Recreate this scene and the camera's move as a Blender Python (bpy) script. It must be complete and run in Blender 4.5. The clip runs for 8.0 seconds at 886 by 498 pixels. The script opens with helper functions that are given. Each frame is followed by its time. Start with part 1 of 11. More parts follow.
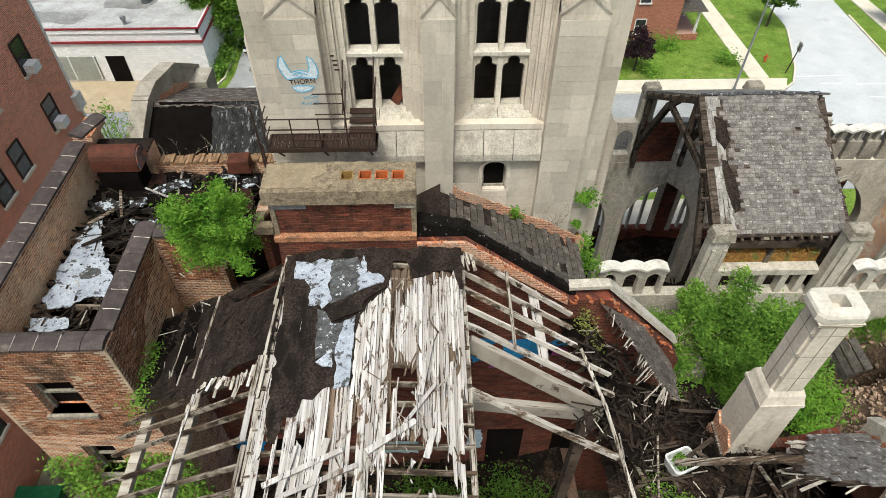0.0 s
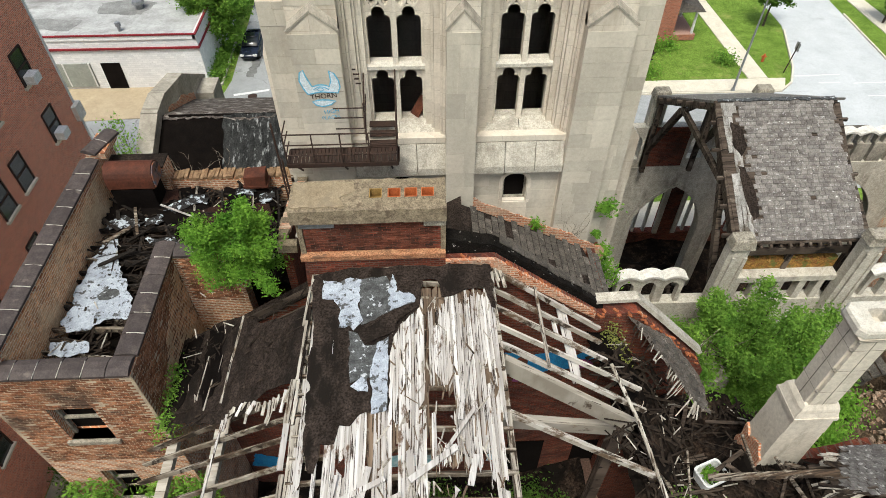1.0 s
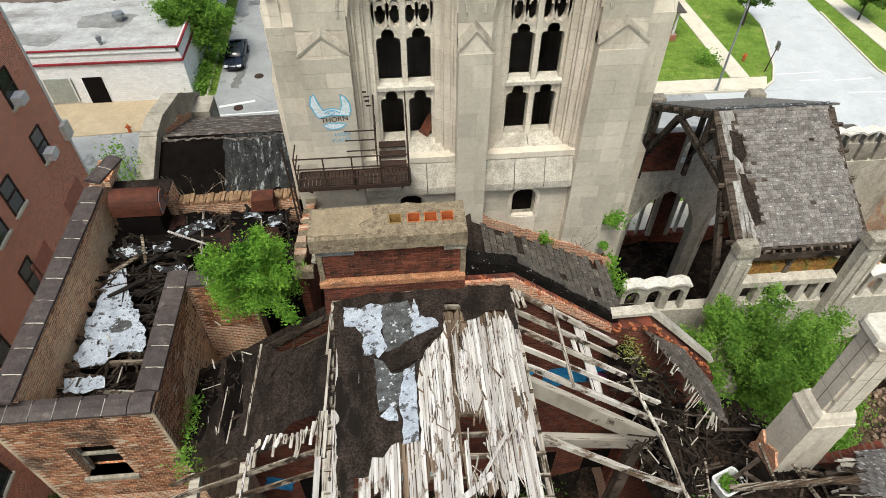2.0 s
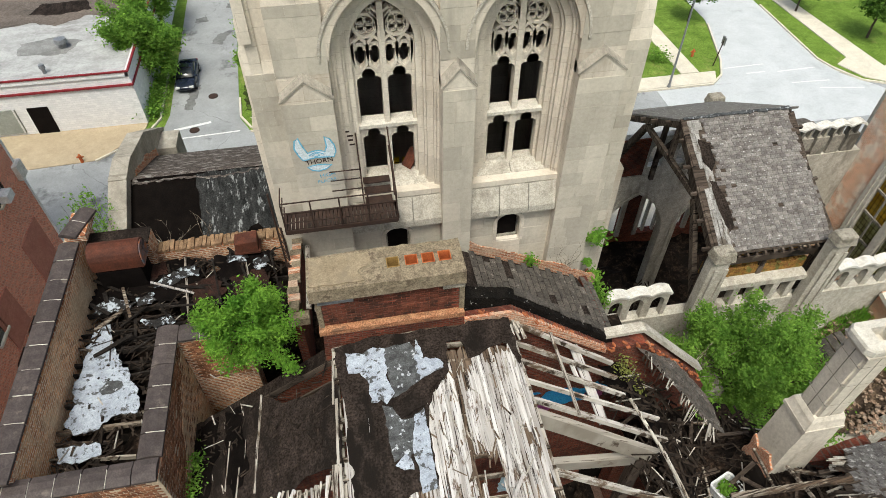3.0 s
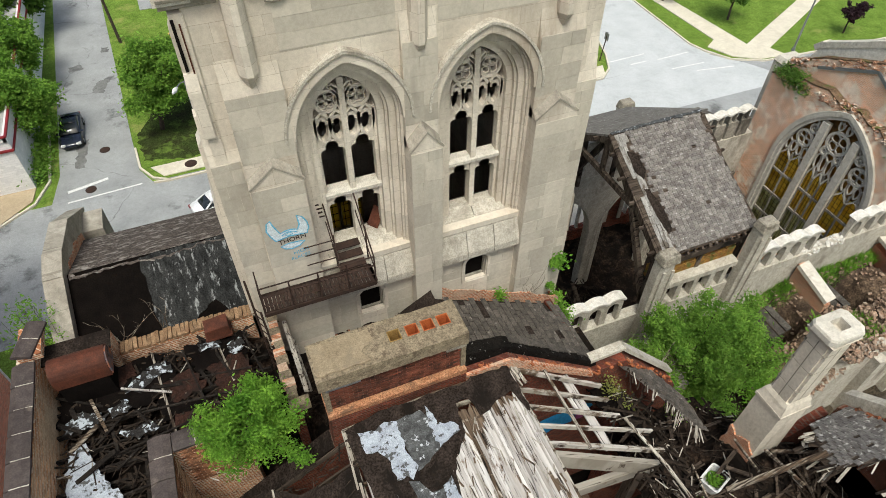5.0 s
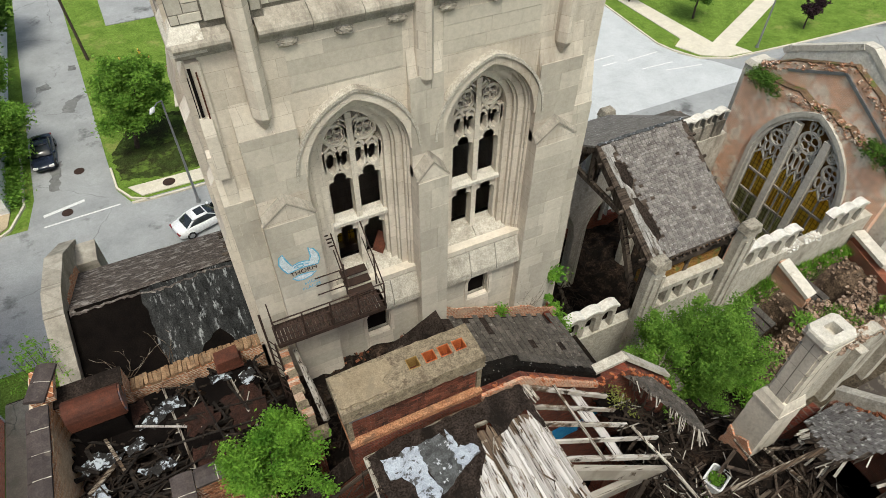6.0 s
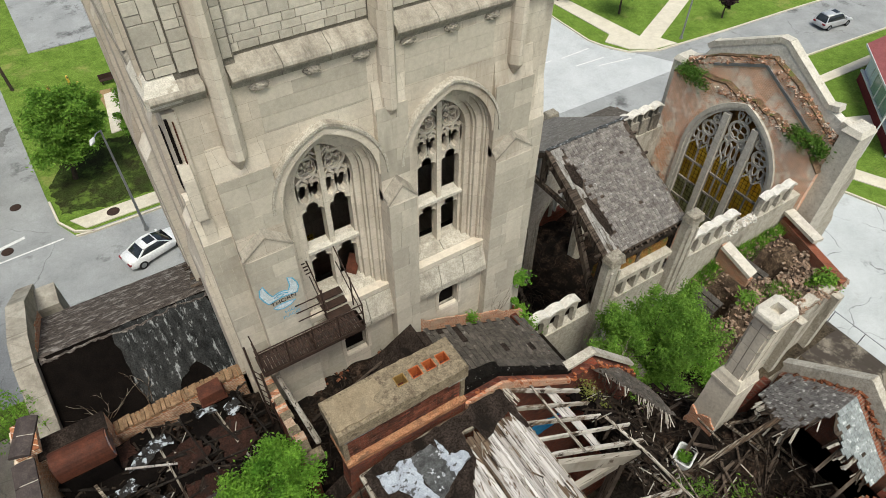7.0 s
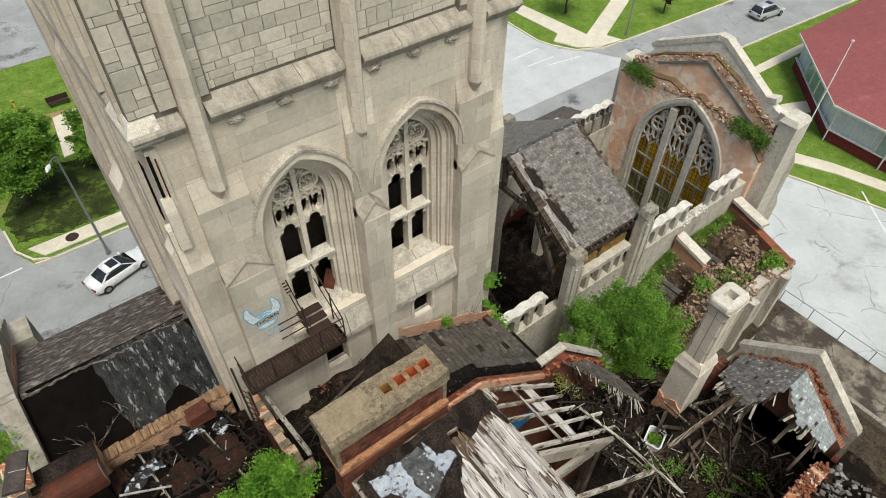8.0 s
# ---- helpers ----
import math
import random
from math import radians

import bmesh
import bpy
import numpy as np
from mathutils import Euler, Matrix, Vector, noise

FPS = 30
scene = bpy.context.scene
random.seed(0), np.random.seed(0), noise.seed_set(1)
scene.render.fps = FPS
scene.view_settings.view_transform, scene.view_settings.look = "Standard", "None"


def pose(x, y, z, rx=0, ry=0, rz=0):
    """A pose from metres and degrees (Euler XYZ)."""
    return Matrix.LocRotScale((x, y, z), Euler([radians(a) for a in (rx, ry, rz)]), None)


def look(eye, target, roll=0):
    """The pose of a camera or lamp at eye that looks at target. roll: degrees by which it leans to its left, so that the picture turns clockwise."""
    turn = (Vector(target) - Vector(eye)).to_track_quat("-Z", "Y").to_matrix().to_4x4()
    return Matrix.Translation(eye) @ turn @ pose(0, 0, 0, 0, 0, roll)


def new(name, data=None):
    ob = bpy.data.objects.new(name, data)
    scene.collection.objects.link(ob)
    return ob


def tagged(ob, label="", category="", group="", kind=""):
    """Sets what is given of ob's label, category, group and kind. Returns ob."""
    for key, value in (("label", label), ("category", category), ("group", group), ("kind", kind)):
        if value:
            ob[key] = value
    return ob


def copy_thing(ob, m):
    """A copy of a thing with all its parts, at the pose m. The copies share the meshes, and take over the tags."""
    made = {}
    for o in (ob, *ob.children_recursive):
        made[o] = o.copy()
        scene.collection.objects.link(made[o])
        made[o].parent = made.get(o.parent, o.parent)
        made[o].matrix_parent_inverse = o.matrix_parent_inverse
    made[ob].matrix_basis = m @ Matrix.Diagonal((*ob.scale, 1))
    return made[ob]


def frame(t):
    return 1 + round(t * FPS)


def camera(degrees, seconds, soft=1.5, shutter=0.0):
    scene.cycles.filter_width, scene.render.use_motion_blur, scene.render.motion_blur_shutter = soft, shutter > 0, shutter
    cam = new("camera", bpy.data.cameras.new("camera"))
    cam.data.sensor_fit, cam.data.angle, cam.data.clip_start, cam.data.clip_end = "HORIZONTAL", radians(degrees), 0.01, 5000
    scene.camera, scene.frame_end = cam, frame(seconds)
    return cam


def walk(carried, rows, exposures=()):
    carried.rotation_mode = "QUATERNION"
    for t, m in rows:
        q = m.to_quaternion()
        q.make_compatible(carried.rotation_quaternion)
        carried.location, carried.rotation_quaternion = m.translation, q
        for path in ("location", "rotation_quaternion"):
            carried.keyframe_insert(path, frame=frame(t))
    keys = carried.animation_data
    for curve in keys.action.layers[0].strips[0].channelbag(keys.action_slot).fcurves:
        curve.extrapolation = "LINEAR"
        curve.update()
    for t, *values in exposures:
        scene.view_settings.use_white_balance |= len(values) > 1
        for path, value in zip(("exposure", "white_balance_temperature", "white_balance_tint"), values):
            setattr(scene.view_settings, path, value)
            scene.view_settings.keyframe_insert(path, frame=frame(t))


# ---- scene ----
cam = camera(70.4, 8.0, soft=0.2)
PATH = [
    (0, (-1.575, 0.89, 30.881), (-1.541, 2.257, 29.422), 0.1),
    (0.5, (-2.009, 1.108, 30.893), (-1.964, 2.476, 29.435), 0.2),
    (1, (-2.465, 1.404, 30.978), (-2.404, 2.769, 29.518), 0.1),
    (1.5, (-2.893, 1.593, 31.084), (-2.809, 2.959, 29.626), 0.1),
    (3, (-4.089, 2.634, 31.948), (-3.845, 3.979, 30.488), 0.1),
    (3.5, (-4.412, 3.035, 32.189), (-4.073, 4.363, 30.732), 0.2),
    (4, (-4.854, 3.424, 32.447), (-4.431, 4.727, 30.991), 0.3),
    (4.5, (-5.3, 3.745, 32.705), (-4.814, 5.029, 31.251), 0.4),
    (6, (-6.444, 4.651, 33.695), (-5.837, 5.884, 32.242), 0.5),
    (6.5, (-6.805, 4.776, 34.098), (-6.137, 5.978, 32.646), 0.6),
    (7, (-7.092, 4.81, 34.522), (-6.341, 5.964, 33.071), 0.7),
    (7.5, (-7.322, 4.766, 34.889), (-6.512, 5.88, 33.439), 0.7),
    (8, (-7.551, 4.684, 35.317), (-6.702, 5.77, 33.868), 0.7),
]
walk(cam, [(t, look(eye, target, roll)) for t, eye, target, roll in PATH], exposures=[(0.0, 0.5, 6250, 2), (4.0, 0.39, 6300, 2), (8.0, 0.19, 6350, 2)])

# ---- world, sun, exposure ----
world = bpy.data.worlds.new("overcast_sky")
scene.world = world
world.use_nodes = True
wn = world.node_tree.nodes
sky = wn.new("ShaderNodeTexSky")
sky.sky_type = "NISHITA"
sky.sun_disc = False
sky.sun_elevation, sky.sun_rotation = radians(64), radians(196)
sky.air_density, sky.dust_density, sky.ozone_density = 1.0, 6.0, 0.6
wn["Background"].inputs["Strength"].default_value = 0.135
world.node_tree.links.new(sky.outputs[0], wn["Background"].inputs["Color"])
sun = new("sun", bpy.data.lights.new("sun", "SUN"))
sun.data.energy, sun.data.angle, sun.data.color = 2.0, radians(16), (1.0, 0.955, 0.89)
sun.matrix_world = look((-8.5, -20.5, 48), (0, 0, 0))


# ---- materials ----
def graph(name):
    m = bpy.data.materials.new(name)
    m.use_nodes = True
    return m, m.node_tree, m.node_tree.nodes["Principled BSDF"]


def mixc(nt, fac, a, b, blend="MIX"):
    n = nt.nodes.new("ShaderNodeMix")
    n.data_type, n.blend_type = "RGBA", blend
    for sock, v in ((n.inputs[0], fac), (n.inputs[6], a), (n.inputs[7], b)):
        if isinstance(v, (int, float)):
            sock.default_value = v
        elif isinstance(v, tuple):
            sock.default_value = (*v[:3], 1)
        else:
            nt.links.new(v, sock)
    return n.outputs[2]


def ramp(nt, v, lo, hi, a=(0, 0, 0), b=(1, 1, 1)):
    n = nt.nodes.new("ShaderNodeValToRGB")
    n.color_ramp.elements[0].position, n.color_ramp.elements[1].position = lo, hi
    n.color_ramp.elements[0].color, n.color_ramp.elements[1].color = (*a, 1), (*b, 1)
    nt.links.new(v, n.inputs[0])
    return n.outputs[0]


def noise_tex(nt, scale, detail=6, stretch=(1, 1, 1), rough=0.6, shift=0.0):
    tc = nt.nodes.new("ShaderNodeTexCoord")
    mp = nt.nodes.new("ShaderNodeMapping")
    mp.inputs["Scale"].default_value = stretch
    mp.inputs["Location"].default_value = (shift, shift * 1.7, shift * 0.6)
    oi = nt.nodes.new("ShaderNodeObjectInfo")
    ad = nt.nodes.new("ShaderNodeVectorMath")
    ad.operation = "ADD"
    nt.links.new(tc.outputs["Object"], ad.inputs[0])
    nt.links.new(oi.outputs["Location"], ad.inputs[1])
    nt.links.new(ad.outputs[0], mp.inputs[0])
    n = nt.nodes.new("ShaderNodeTexNoise")
    n.inputs["Scale"].default_value, n.inputs["Detail"].default_value = scale, detail
    n.inputs["Roughness"].default_value = rough
    nt.links.new(mp.outputs[0], n.inputs["Vector"])
    return n.outputs["Fac"]


def relief(nt, b, h, strength, dist=0.02):
    n = nt.nodes.new("ShaderNodeBump")
    n.inputs["Strength"].default_value, n.inputs["Distance"].default_value = strength, dist
    nt.links.new(h, n.inputs["Height"])
    nt.links.new(n.outputs[0], b.inputs["Normal"])


def surface(name, a, b, scale=3.0, rough=0.85, stain=None, stain_scale=0.6, stain_at=(0.5, 0.65), grain=30.0,
            bump=0.3, stretch=(1, 1, 1), metal=0.0, vary=0.0, fine=0.25, blotch=0.3):
    """Two colours mixed by noise, a larger stain, a fine grain, and a little change from piece to piece."""
    m, nt, bs = graph(name)
    col = mixc(nt, ramp(nt, noise_tex(nt, scale, 8, stretch), 0.35, 0.65), a, b)
    g = noise_tex(nt, grain, 4, shift=3.1)
    col = mixc(nt, min(1.0, fine * 1.6), col, ramp(nt, g, 0.4, 0.6, (0.35, 0.35, 0.35), (1, 1, 1)), "MULTIPLY")
    if blotch:
        col = mixc(nt, blotch, col, ramp(nt, noise_tex(nt, grain * 0.22, 7, rough=0.7, shift=5.3), 0.4, 0.58, (0.4, 0.38, 0.36), (1, 1, 1)), "MULTIPLY")
    if stain:
        col = mixc(nt, ramp(nt, noise_tex(nt, stain_scale, 9, stretch, 0.68, 7.7), *stain_at), col, stain)
    if vary:
        oi = nt.nodes.new("ShaderNodeObjectInfo")
        geo = nt.nodes.new("ShaderNodeNewGeometry")
        ad = nt.nodes.new("ShaderNodeMath")
        ad.operation = "ADD"
        nt.links.new(oi.outputs["Random"], ad.inputs[0])
        nt.links.new(geo.outputs["Random Per Island"], ad.inputs[1])
        fr = nt.nodes.new("ShaderNodeMath")
        fr.operation = "FRACT"
        nt.links.new(ad.outputs[0], fr.inputs[0])
        col = mixc(nt, vary, col, ramp(nt, fr.outputs[0], 0.0, 1.0, (0.3, 0.3, 0.3), (1, 1, 1)), "MULTIPLY")
    nt.links.new(col, bs.inputs["Base Color"])
    bs.inputs["Roughness"].default_value, bs.inputs["Metallic"].default_value = rough, metal
    bs.inputs["Specular IOR Level"].default_value = 0.5 if rough < 0.6 else 0.15 if rough < 0.85 else 0.05
    if bump:
        relief(nt, bs, g, bump)
    return m


def masonry(name, c1, c2, mortar, bw=0.21, bh=0.075, joint=0.012, dirt=(0.1, 0.07, 0.05), dirt_at=(0.5, 0.75), bump=0.6, flat=False, spread=0.6, patch=0.0, grime=0.5):
    """Coursed masonry of real brick size for walls that run along x or y."""
    m, nt, bs = graph(name)
    tc = nt.nodes.new("ShaderNodeTexCoord")
    sp = nt.nodes.new("ShaderNodeSeparateXYZ")
    nt.links.new(tc.outputs["Object"], sp.inputs[0])
    ad = nt.nodes.new("ShaderNodeMath")
    ad.operation = "ADD"
    nt.links.new(sp.outputs[0], ad.inputs[0])
    if not flat:
        nt.links.new(sp.outputs[1], ad.inputs[1])
    else:
        ad.inputs[1].default_value = 0.0
    cb = nt.nodes.new("ShaderNodeCombineXYZ")
    nt.links.new(ad.outputs[0], cb.inputs[0])
    nt.links.new(sp.outputs[1 if flat else 2], cb.inputs[1])
    br = nt.nodes.new("ShaderNodeTexBrick")
    for key, v in (("Scale", 1.0), ("Brick Width", bw), ("Row Height", bh), ("Mortar Size", joint), ("Mortar Smooth", 0.3), ("Bias", 0.0)):
        br.inputs[key].default_value = v
    for key, v in (("Color1", c1), ("Color2", c2), ("Mortar", mortar)):
        br.inputs[key].default_value = (*v, 1)
    nt.links.new(cb.outputs[0], br.inputs["Vector"])
    # a second draw of the same bond picks burnt and pale bricks
    mv = nt.nodes.new("ShaderNodeVectorMath")
    mv.operation = "ADD"
    mv.inputs[1].default_value = (bw * 36, bh * 22, 0)
    nt.links.new(cb.outputs[0], mv.inputs[0])
    b2 = nt.nodes.new("ShaderNodeTexBrick")
    for key, v in (("Scale", 1.0), ("Brick Width", bw), ("Row Height", bh), ("Mortar Size", joint), ("Mortar Smooth", 0.3), ("Bias", 0.1)):
        b2.inputs[key].default_value = v
    for key, v in (("Color1", (0.35, 0.35, 0.35)), ("Color2", (1.25, 1.2, 1.15)), ("Mortar", (1, 1, 1))):
        b2.inputs[key].default_value = (*v, 1)
    nt.links.new(mv.outputs[0], b2.inputs["Vector"])
    col = mixc(nt, spread, br.outputs["Color"], b2.outputs["Color"], "MULTIPLY")
    col = mixc(nt, ramp(nt, noise_tex(nt, 0.7, 10, rough=0.7), *dirt_at), col, dirt)
    col = mixc(nt, grime, col, ramp(nt, noise_tex(nt, 18, 5), 0.4, 0.6, (0.35, 0.33, 0.3), (1, 1, 1)), "MULTIPLY")
    if patch:
        col = mixc(nt, patch, col, ramp(nt, noise_tex(nt, 3.2, 9, rough=0.75, shift=2.6), 0.42, 0.56, (0.45, 0.40, 0.36), (1, 1, 1)), "MULTIPLY")
    nt.links.new(col, bs.inputs["Base Color"])
    bs.inputs["Roughness"].default_value = 0.9
    bs.inputs["Specular IOR Level"].default_value = 0.12
    inv = nt.nodes.new("ShaderNodeMath")
    inv.operation = "SUBTRACT"
    inv.inputs[0].default_value = 1.0
    nt.links.new(br.outputs["Fac"], inv.inputs[1])
    relief(nt, bs, inv.outputs[0], bump, 0.015)
    return m


def timber(name, light, dull, crack, rot, grain_axis, crack_at=(0.55, 0.61), rot_at=(0.57, 0.66), vary=0.5, split=22):
    """Old wood with long dark splits and soft brown rot along one axis."""
    m, nt, bs = graph(name)
    st = [1.0, 1.0, 1.0]
    st[grain_axis] = 0.05
    if grain_axis == 0:
        st[2] = 0.07
    st = tuple(st)
    col = mixc(nt, ramp(nt, noise_tex(nt, 9, 6, st, 0.6), 0.4, 0.6), light, dull)
    col = mixc(nt, ramp(nt, noise_tex(nt, 3.2, 8, tuple(0.35 + 0.65 * v for v in st), 0.7, 4.4), *rot_at), col, rot)
    c = noise_tex(nt, split, 7, st, 0.6, 2.2)
    col = mixc(nt, ramp(nt, c, *crack_at), col, crack)
    oi = nt.nodes.new("ShaderNodeObjectInfo")
    geo = nt.nodes.new("ShaderNodeNewGeometry")
    ad = nt.nodes.new("ShaderNodeMath")
    ad.operation = "ADD"
    nt.links.new(oi.outputs["Random"], ad.inputs[0])
    nt.links.new(geo.outputs["Random Per Island"], ad.inputs[1])
    fr = nt.nodes.new("ShaderNodeMath")
    fr.operation = "FRACT"
    nt.links.new(ad.outputs[0], fr.inputs[0])
    col = mixc(nt, vary, col, ramp(nt, fr.outputs[0], 0.0, 1.0, (0.35, 0.32, 0.3), (1, 1, 1)), "MULTIPLY")
    nt.links.new(col, bs.inputs["Base Color"])
    bs.inputs["Roughness"].default_value = 0.88
    bs.inputs["Specular IOR Level"].default_value = 0.15
    inv = nt.nodes.new("ShaderNodeMath")
    inv.operation = "SUBTRACT"
    inv.inputs[0].default_value = 1.0
    nt.links.new(c, inv.inputs[1])
    relief(nt, bs, inv.outputs[0], 0.8, 0.02)
    return m


def coursed(m, bw, bh, amount, dark):
    """Faint dressed stones over a surface that faces x or y: each block a little lighter or darker, thin joints."""
    nt = m.node_tree
    bs = nt.nodes["Principled BSDF"]
    tc = nt.nodes.new("ShaderNodeTexCoord")
    sp = nt.nodes.new("ShaderNodeSeparateXYZ")
    nt.links.new(tc.outputs["Object"], sp.inputs[0])
    ad = nt.nodes.new("ShaderNodeMath")
    ad.operation = "ADD"
    nt.links.new(sp.outputs[0], ad.inputs[0])
    nt.links.new(sp.outputs[1], ad.inputs[1])
    cb = nt.nodes.new("ShaderNodeCombineXYZ")
    nt.links.new(ad.outputs[0], cb.inputs[0])
    nt.links.new(sp.outputs[2], cb.inputs[1])
    br = nt.nodes.new("ShaderNodeTexBrick")
    br.offset_frequency, br.squash, br.squash_frequency = 2, 1.6, 3
    for key, v in (("Scale", 1.0), ("Brick Width", bw), ("Row Height", bh), ("Mortar Size", 0.005), ("Mortar Smooth", 0.2), ("Bias", -0.2)):
        br.inputs[key].default_value = v
    for key, v in (("Color1", (1, 1, 1)), ("Color2", (0.66, 0.655, 0.64)), ("Mortar", dark)):
        br.inputs[key].default_value = (*v, 1)
    nt.links.new(cb.outputs[0], br.inputs["Vector"])
    old = bs.inputs["Base Color"].links[0].from_socket
    nt.links.new(mixc(nt, amount, old, br.outputs["Color"], "MULTIPLY"), bs.inputs["Base Color"])


LIMESTONE = surface("limestone", (0.71, 0.645, 0.545), (0.58, 0.515, 0.425), 0.9, 0.9, (0.37, 0.31, 0.245), 0.6, (0.52, 0.70), 40, 0.1, (1, 1, 0.22), fine=0.07, blotch=0.18)
coursed(LIMESTONE, 0.95, 0.42, 0.5, (0.36, 0.335, 0.3))
ASHLAR = surface("ashlar_block", (0.63, 0.585, 0.50), (0.53, 0.49, 0.415), 2.0, 0.9, (0.33, 0.30, 0.255), 0.8, (0.56, 0.76), 40, 0.12, vary=0.38, fine=0.08, blotch=0.2)
JOINT = surface("dark_joint", (0.20, 0.18, 0.15), (0.26, 0.235, 0.2), 4, 0.95)
COURSESTONE = surface("streaked_limestone", (0.43, 0.39, 0.325), (0.32, 0.29, 0.24), 1.5, 0.92, (0.17, 0.15, 0.125), 1.6, (0.52, 0.68), 25, 0.3, (2.2, 0.6, 0.6), fine=0.15, blotch=0.3)
WEATHERED = surface("weathered_limestone", (0.33, 0.30, 0.25), (0.45, 0.41, 0.34), 2.2, 0.92, (0.10, 0.09, 0.075), 0.9, (0.49, 0.66), 25, 0.45, (1, 1, 0.4), fine=0.3, blotch=0.4)
NAVESTONE = surface("nave_limestone", (0.62, 0.575, 0.49), (0.49, 0.45, 0.375), 2.0, 0.92, (0.20, 0.175, 0.14), 0.9, (0.53, 0.68), 25, 0.4, (1, 1, 0.4), fine=0.28, blotch=0.35)
FOOTBRICK = surface("rough_red_brick", (0.42, 0.17, 0.09), (0.25, 0.09, 0.05), 7, 0.92, (0.11, 0.07, 0.05), 3.5, (0.53, 0.62), 28, 0.9, (0.6, 0.6, 1.6), vary=0.5, fine=0.5)
CLEANSTONE = surface("pale_cut_stone", (0.80, 0.77, 0.71), (0.66, 0.62, 0.55), 3, 0.85, (0.34, 0.31, 0.26), 1.6, (0.56, 0.72), 40, 0.25)
REDBRICK = masonry("red_brick", (0.34, 0.11, 0.06), (0.22, 0.065, 0.036), (0.30, 0.24, 0.19))
APTBRICK = masonry("apartment_brick", (0.76, 0.27, 0.165), (0.58, 0.19, 0.12), (0.66, 0.47, 0.37), dirt_at=(0.75, 0.95), grime=0.35)
TANBRICK = masonry("tan_brick", (0.70, 0.32, 0.155), (0.36, 0.135, 0.066), (0.72, 0.60, 0.46), joint=0.018, dirt=(0.16, 0.085, 0.055), dirt_at=(0.53, 0.66), patch=0.4)
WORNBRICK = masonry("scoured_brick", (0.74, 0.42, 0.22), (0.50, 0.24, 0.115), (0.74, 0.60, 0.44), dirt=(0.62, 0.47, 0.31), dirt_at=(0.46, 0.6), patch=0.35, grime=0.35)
ORANGEBRICK = masonry("broken_orange_brick", (0.62, 0.29, 0.165), (0.44, 0.17, 0.09), (0.60, 0.48, 0.37), dirt=(0.50, 0.36, 0.26), dirt_at=(0.5, 0.62))
HOUSEBRICK = masonry("house_brick", (0.45, 0.16, 0.09), (0.38, 0.13, 0.08), (0.4, 0.25, 0.2), dirt_at=(0.8, 1.0))
WHITEBRICK = masonry("white_painted_brick", (0.78, 0.78, 0.78), (0.72, 0.72, 0.73), (0.62, 0.62, 0.62), bw=0.4, bh=0.2, dirt=(0.5, 0.5, 0.49), dirt_at=(0.58, 0.8), bump=0.3, spread=0.15, grime=0.12)
TAR = surface("tar_felt", (0.032, 0.024, 0.020), (0.060, 0.045, 0.037), 2.2, 0.92, (0.012, 0.0095, 0.008), 1.3, (0.5, 0.6), 20, 1.0, (1.6, 0.6, 1), fine=0.6, blotch=0.55)
BLACKTAR = surface("black_tar", (0.004, 0.003, 0.0026), (0.009, 0.0068, 0.0058), 2.0, 0.95, None, bump=0.4, fine=0.4)
SILVER = surface("silver_roof_paint", (0.50, 0.545, 0.61), (0.33, 0.365, 0.42), 3, 0.65, (0.07, 0.07, 0.07), 5.5, (0.545, 0.58), 45, 0.6, fine=0.3)
GREYFELT = surface("grey_felt", (0.13, 0.135, 0.135), (0.055, 0.055, 0.055), 5, 0.8, (0.42, 0.44, 0.46), 6.0, (0.58, 0.62), 30, 0.5, fine=0.4)
OLDWOOD = timber("weathered_wood", (0.65, 0.625, 0.60), (0.41, 0.38, 0.35), (0.045, 0.032, 0.025), (0.15, 0.10, 0.07), 1, crack_at=(0.58, 0.62), rot_at=(0.57, 0.64), vary=0.6)
RAFTERY = timber("bleached_batten", (0.50, 0.465, 0.405), (0.28, 0.245, 0.2), (0.05, 0.036, 0.026), (0.12, 0.085, 0.057), 1, crack_at=(0.53, 0.59), rot_at=(0.54, 0.61))
EASTRAFTER = timber("pale_rafter", (0.66, 0.62, 0.56), (0.42, 0.375, 0.31), (0.06, 0.043, 0.03), (0.16, 0.11, 0.072), 0, crack_at=(0.54, 0.61), rot_at=(0.52, 0.6))
PALEBEAM = timber("pale_heavy_timber", (0.46, 0.42, 0.36), (0.32, 0.285, 0.235), (0.10, 0.075, 0.055), (0.2, 0.14, 0.09), 0, crack_at=(0.6, 0.66), rot_at=(0.62, 0.7), vary=0.3)
DARKWOOD = timber("dark_timber", (0.115, 0.088, 0.068), (0.05, 0.037, 0.028), (0.013, 0.01, 0.008), (0.17, 0.14, 0.115), 0, vary=0.6)
RAFTER = timber("bleached_rafter", (0.42, 0.375, 0.31), (0.20, 0.165, 0.125), (0.04, 0.029, 0.021), (0.10, 0.068, 0.045), 0, crack_at=(0.5, 0.57), rot_at=(0.48, 0.56))
SLATE = surface("roof_slate", (0.31, 0.285, 0.262), (0.17, 0.15, 0.135), 2.5, 0.75, (0.66, 0.65, 0.63), 9.0, (0.6, 0.65), 30, 0.5, (1, 2.2, 1), vary=0.55, fine=0.3, blotch=0.25)
DARKSLATE = surface("dark_slate", (0.17, 0.148, 0.125), (0.095, 0.083, 0.072), 5, 0.8, (0.30, 0.27, 0.235), 5.0, (0.6, 0.68), 30, 0.5, vary=0.5, fine=0.4)
COPING = surface("glazed_brown_coping", (0.105, 0.085, 0.078), (0.068, 0.055, 0.052), 4, 0.6, (0.15, 0.125, 0.105), 2.5, (0.6, 0.7), 30, 0.2, vary=0.35)
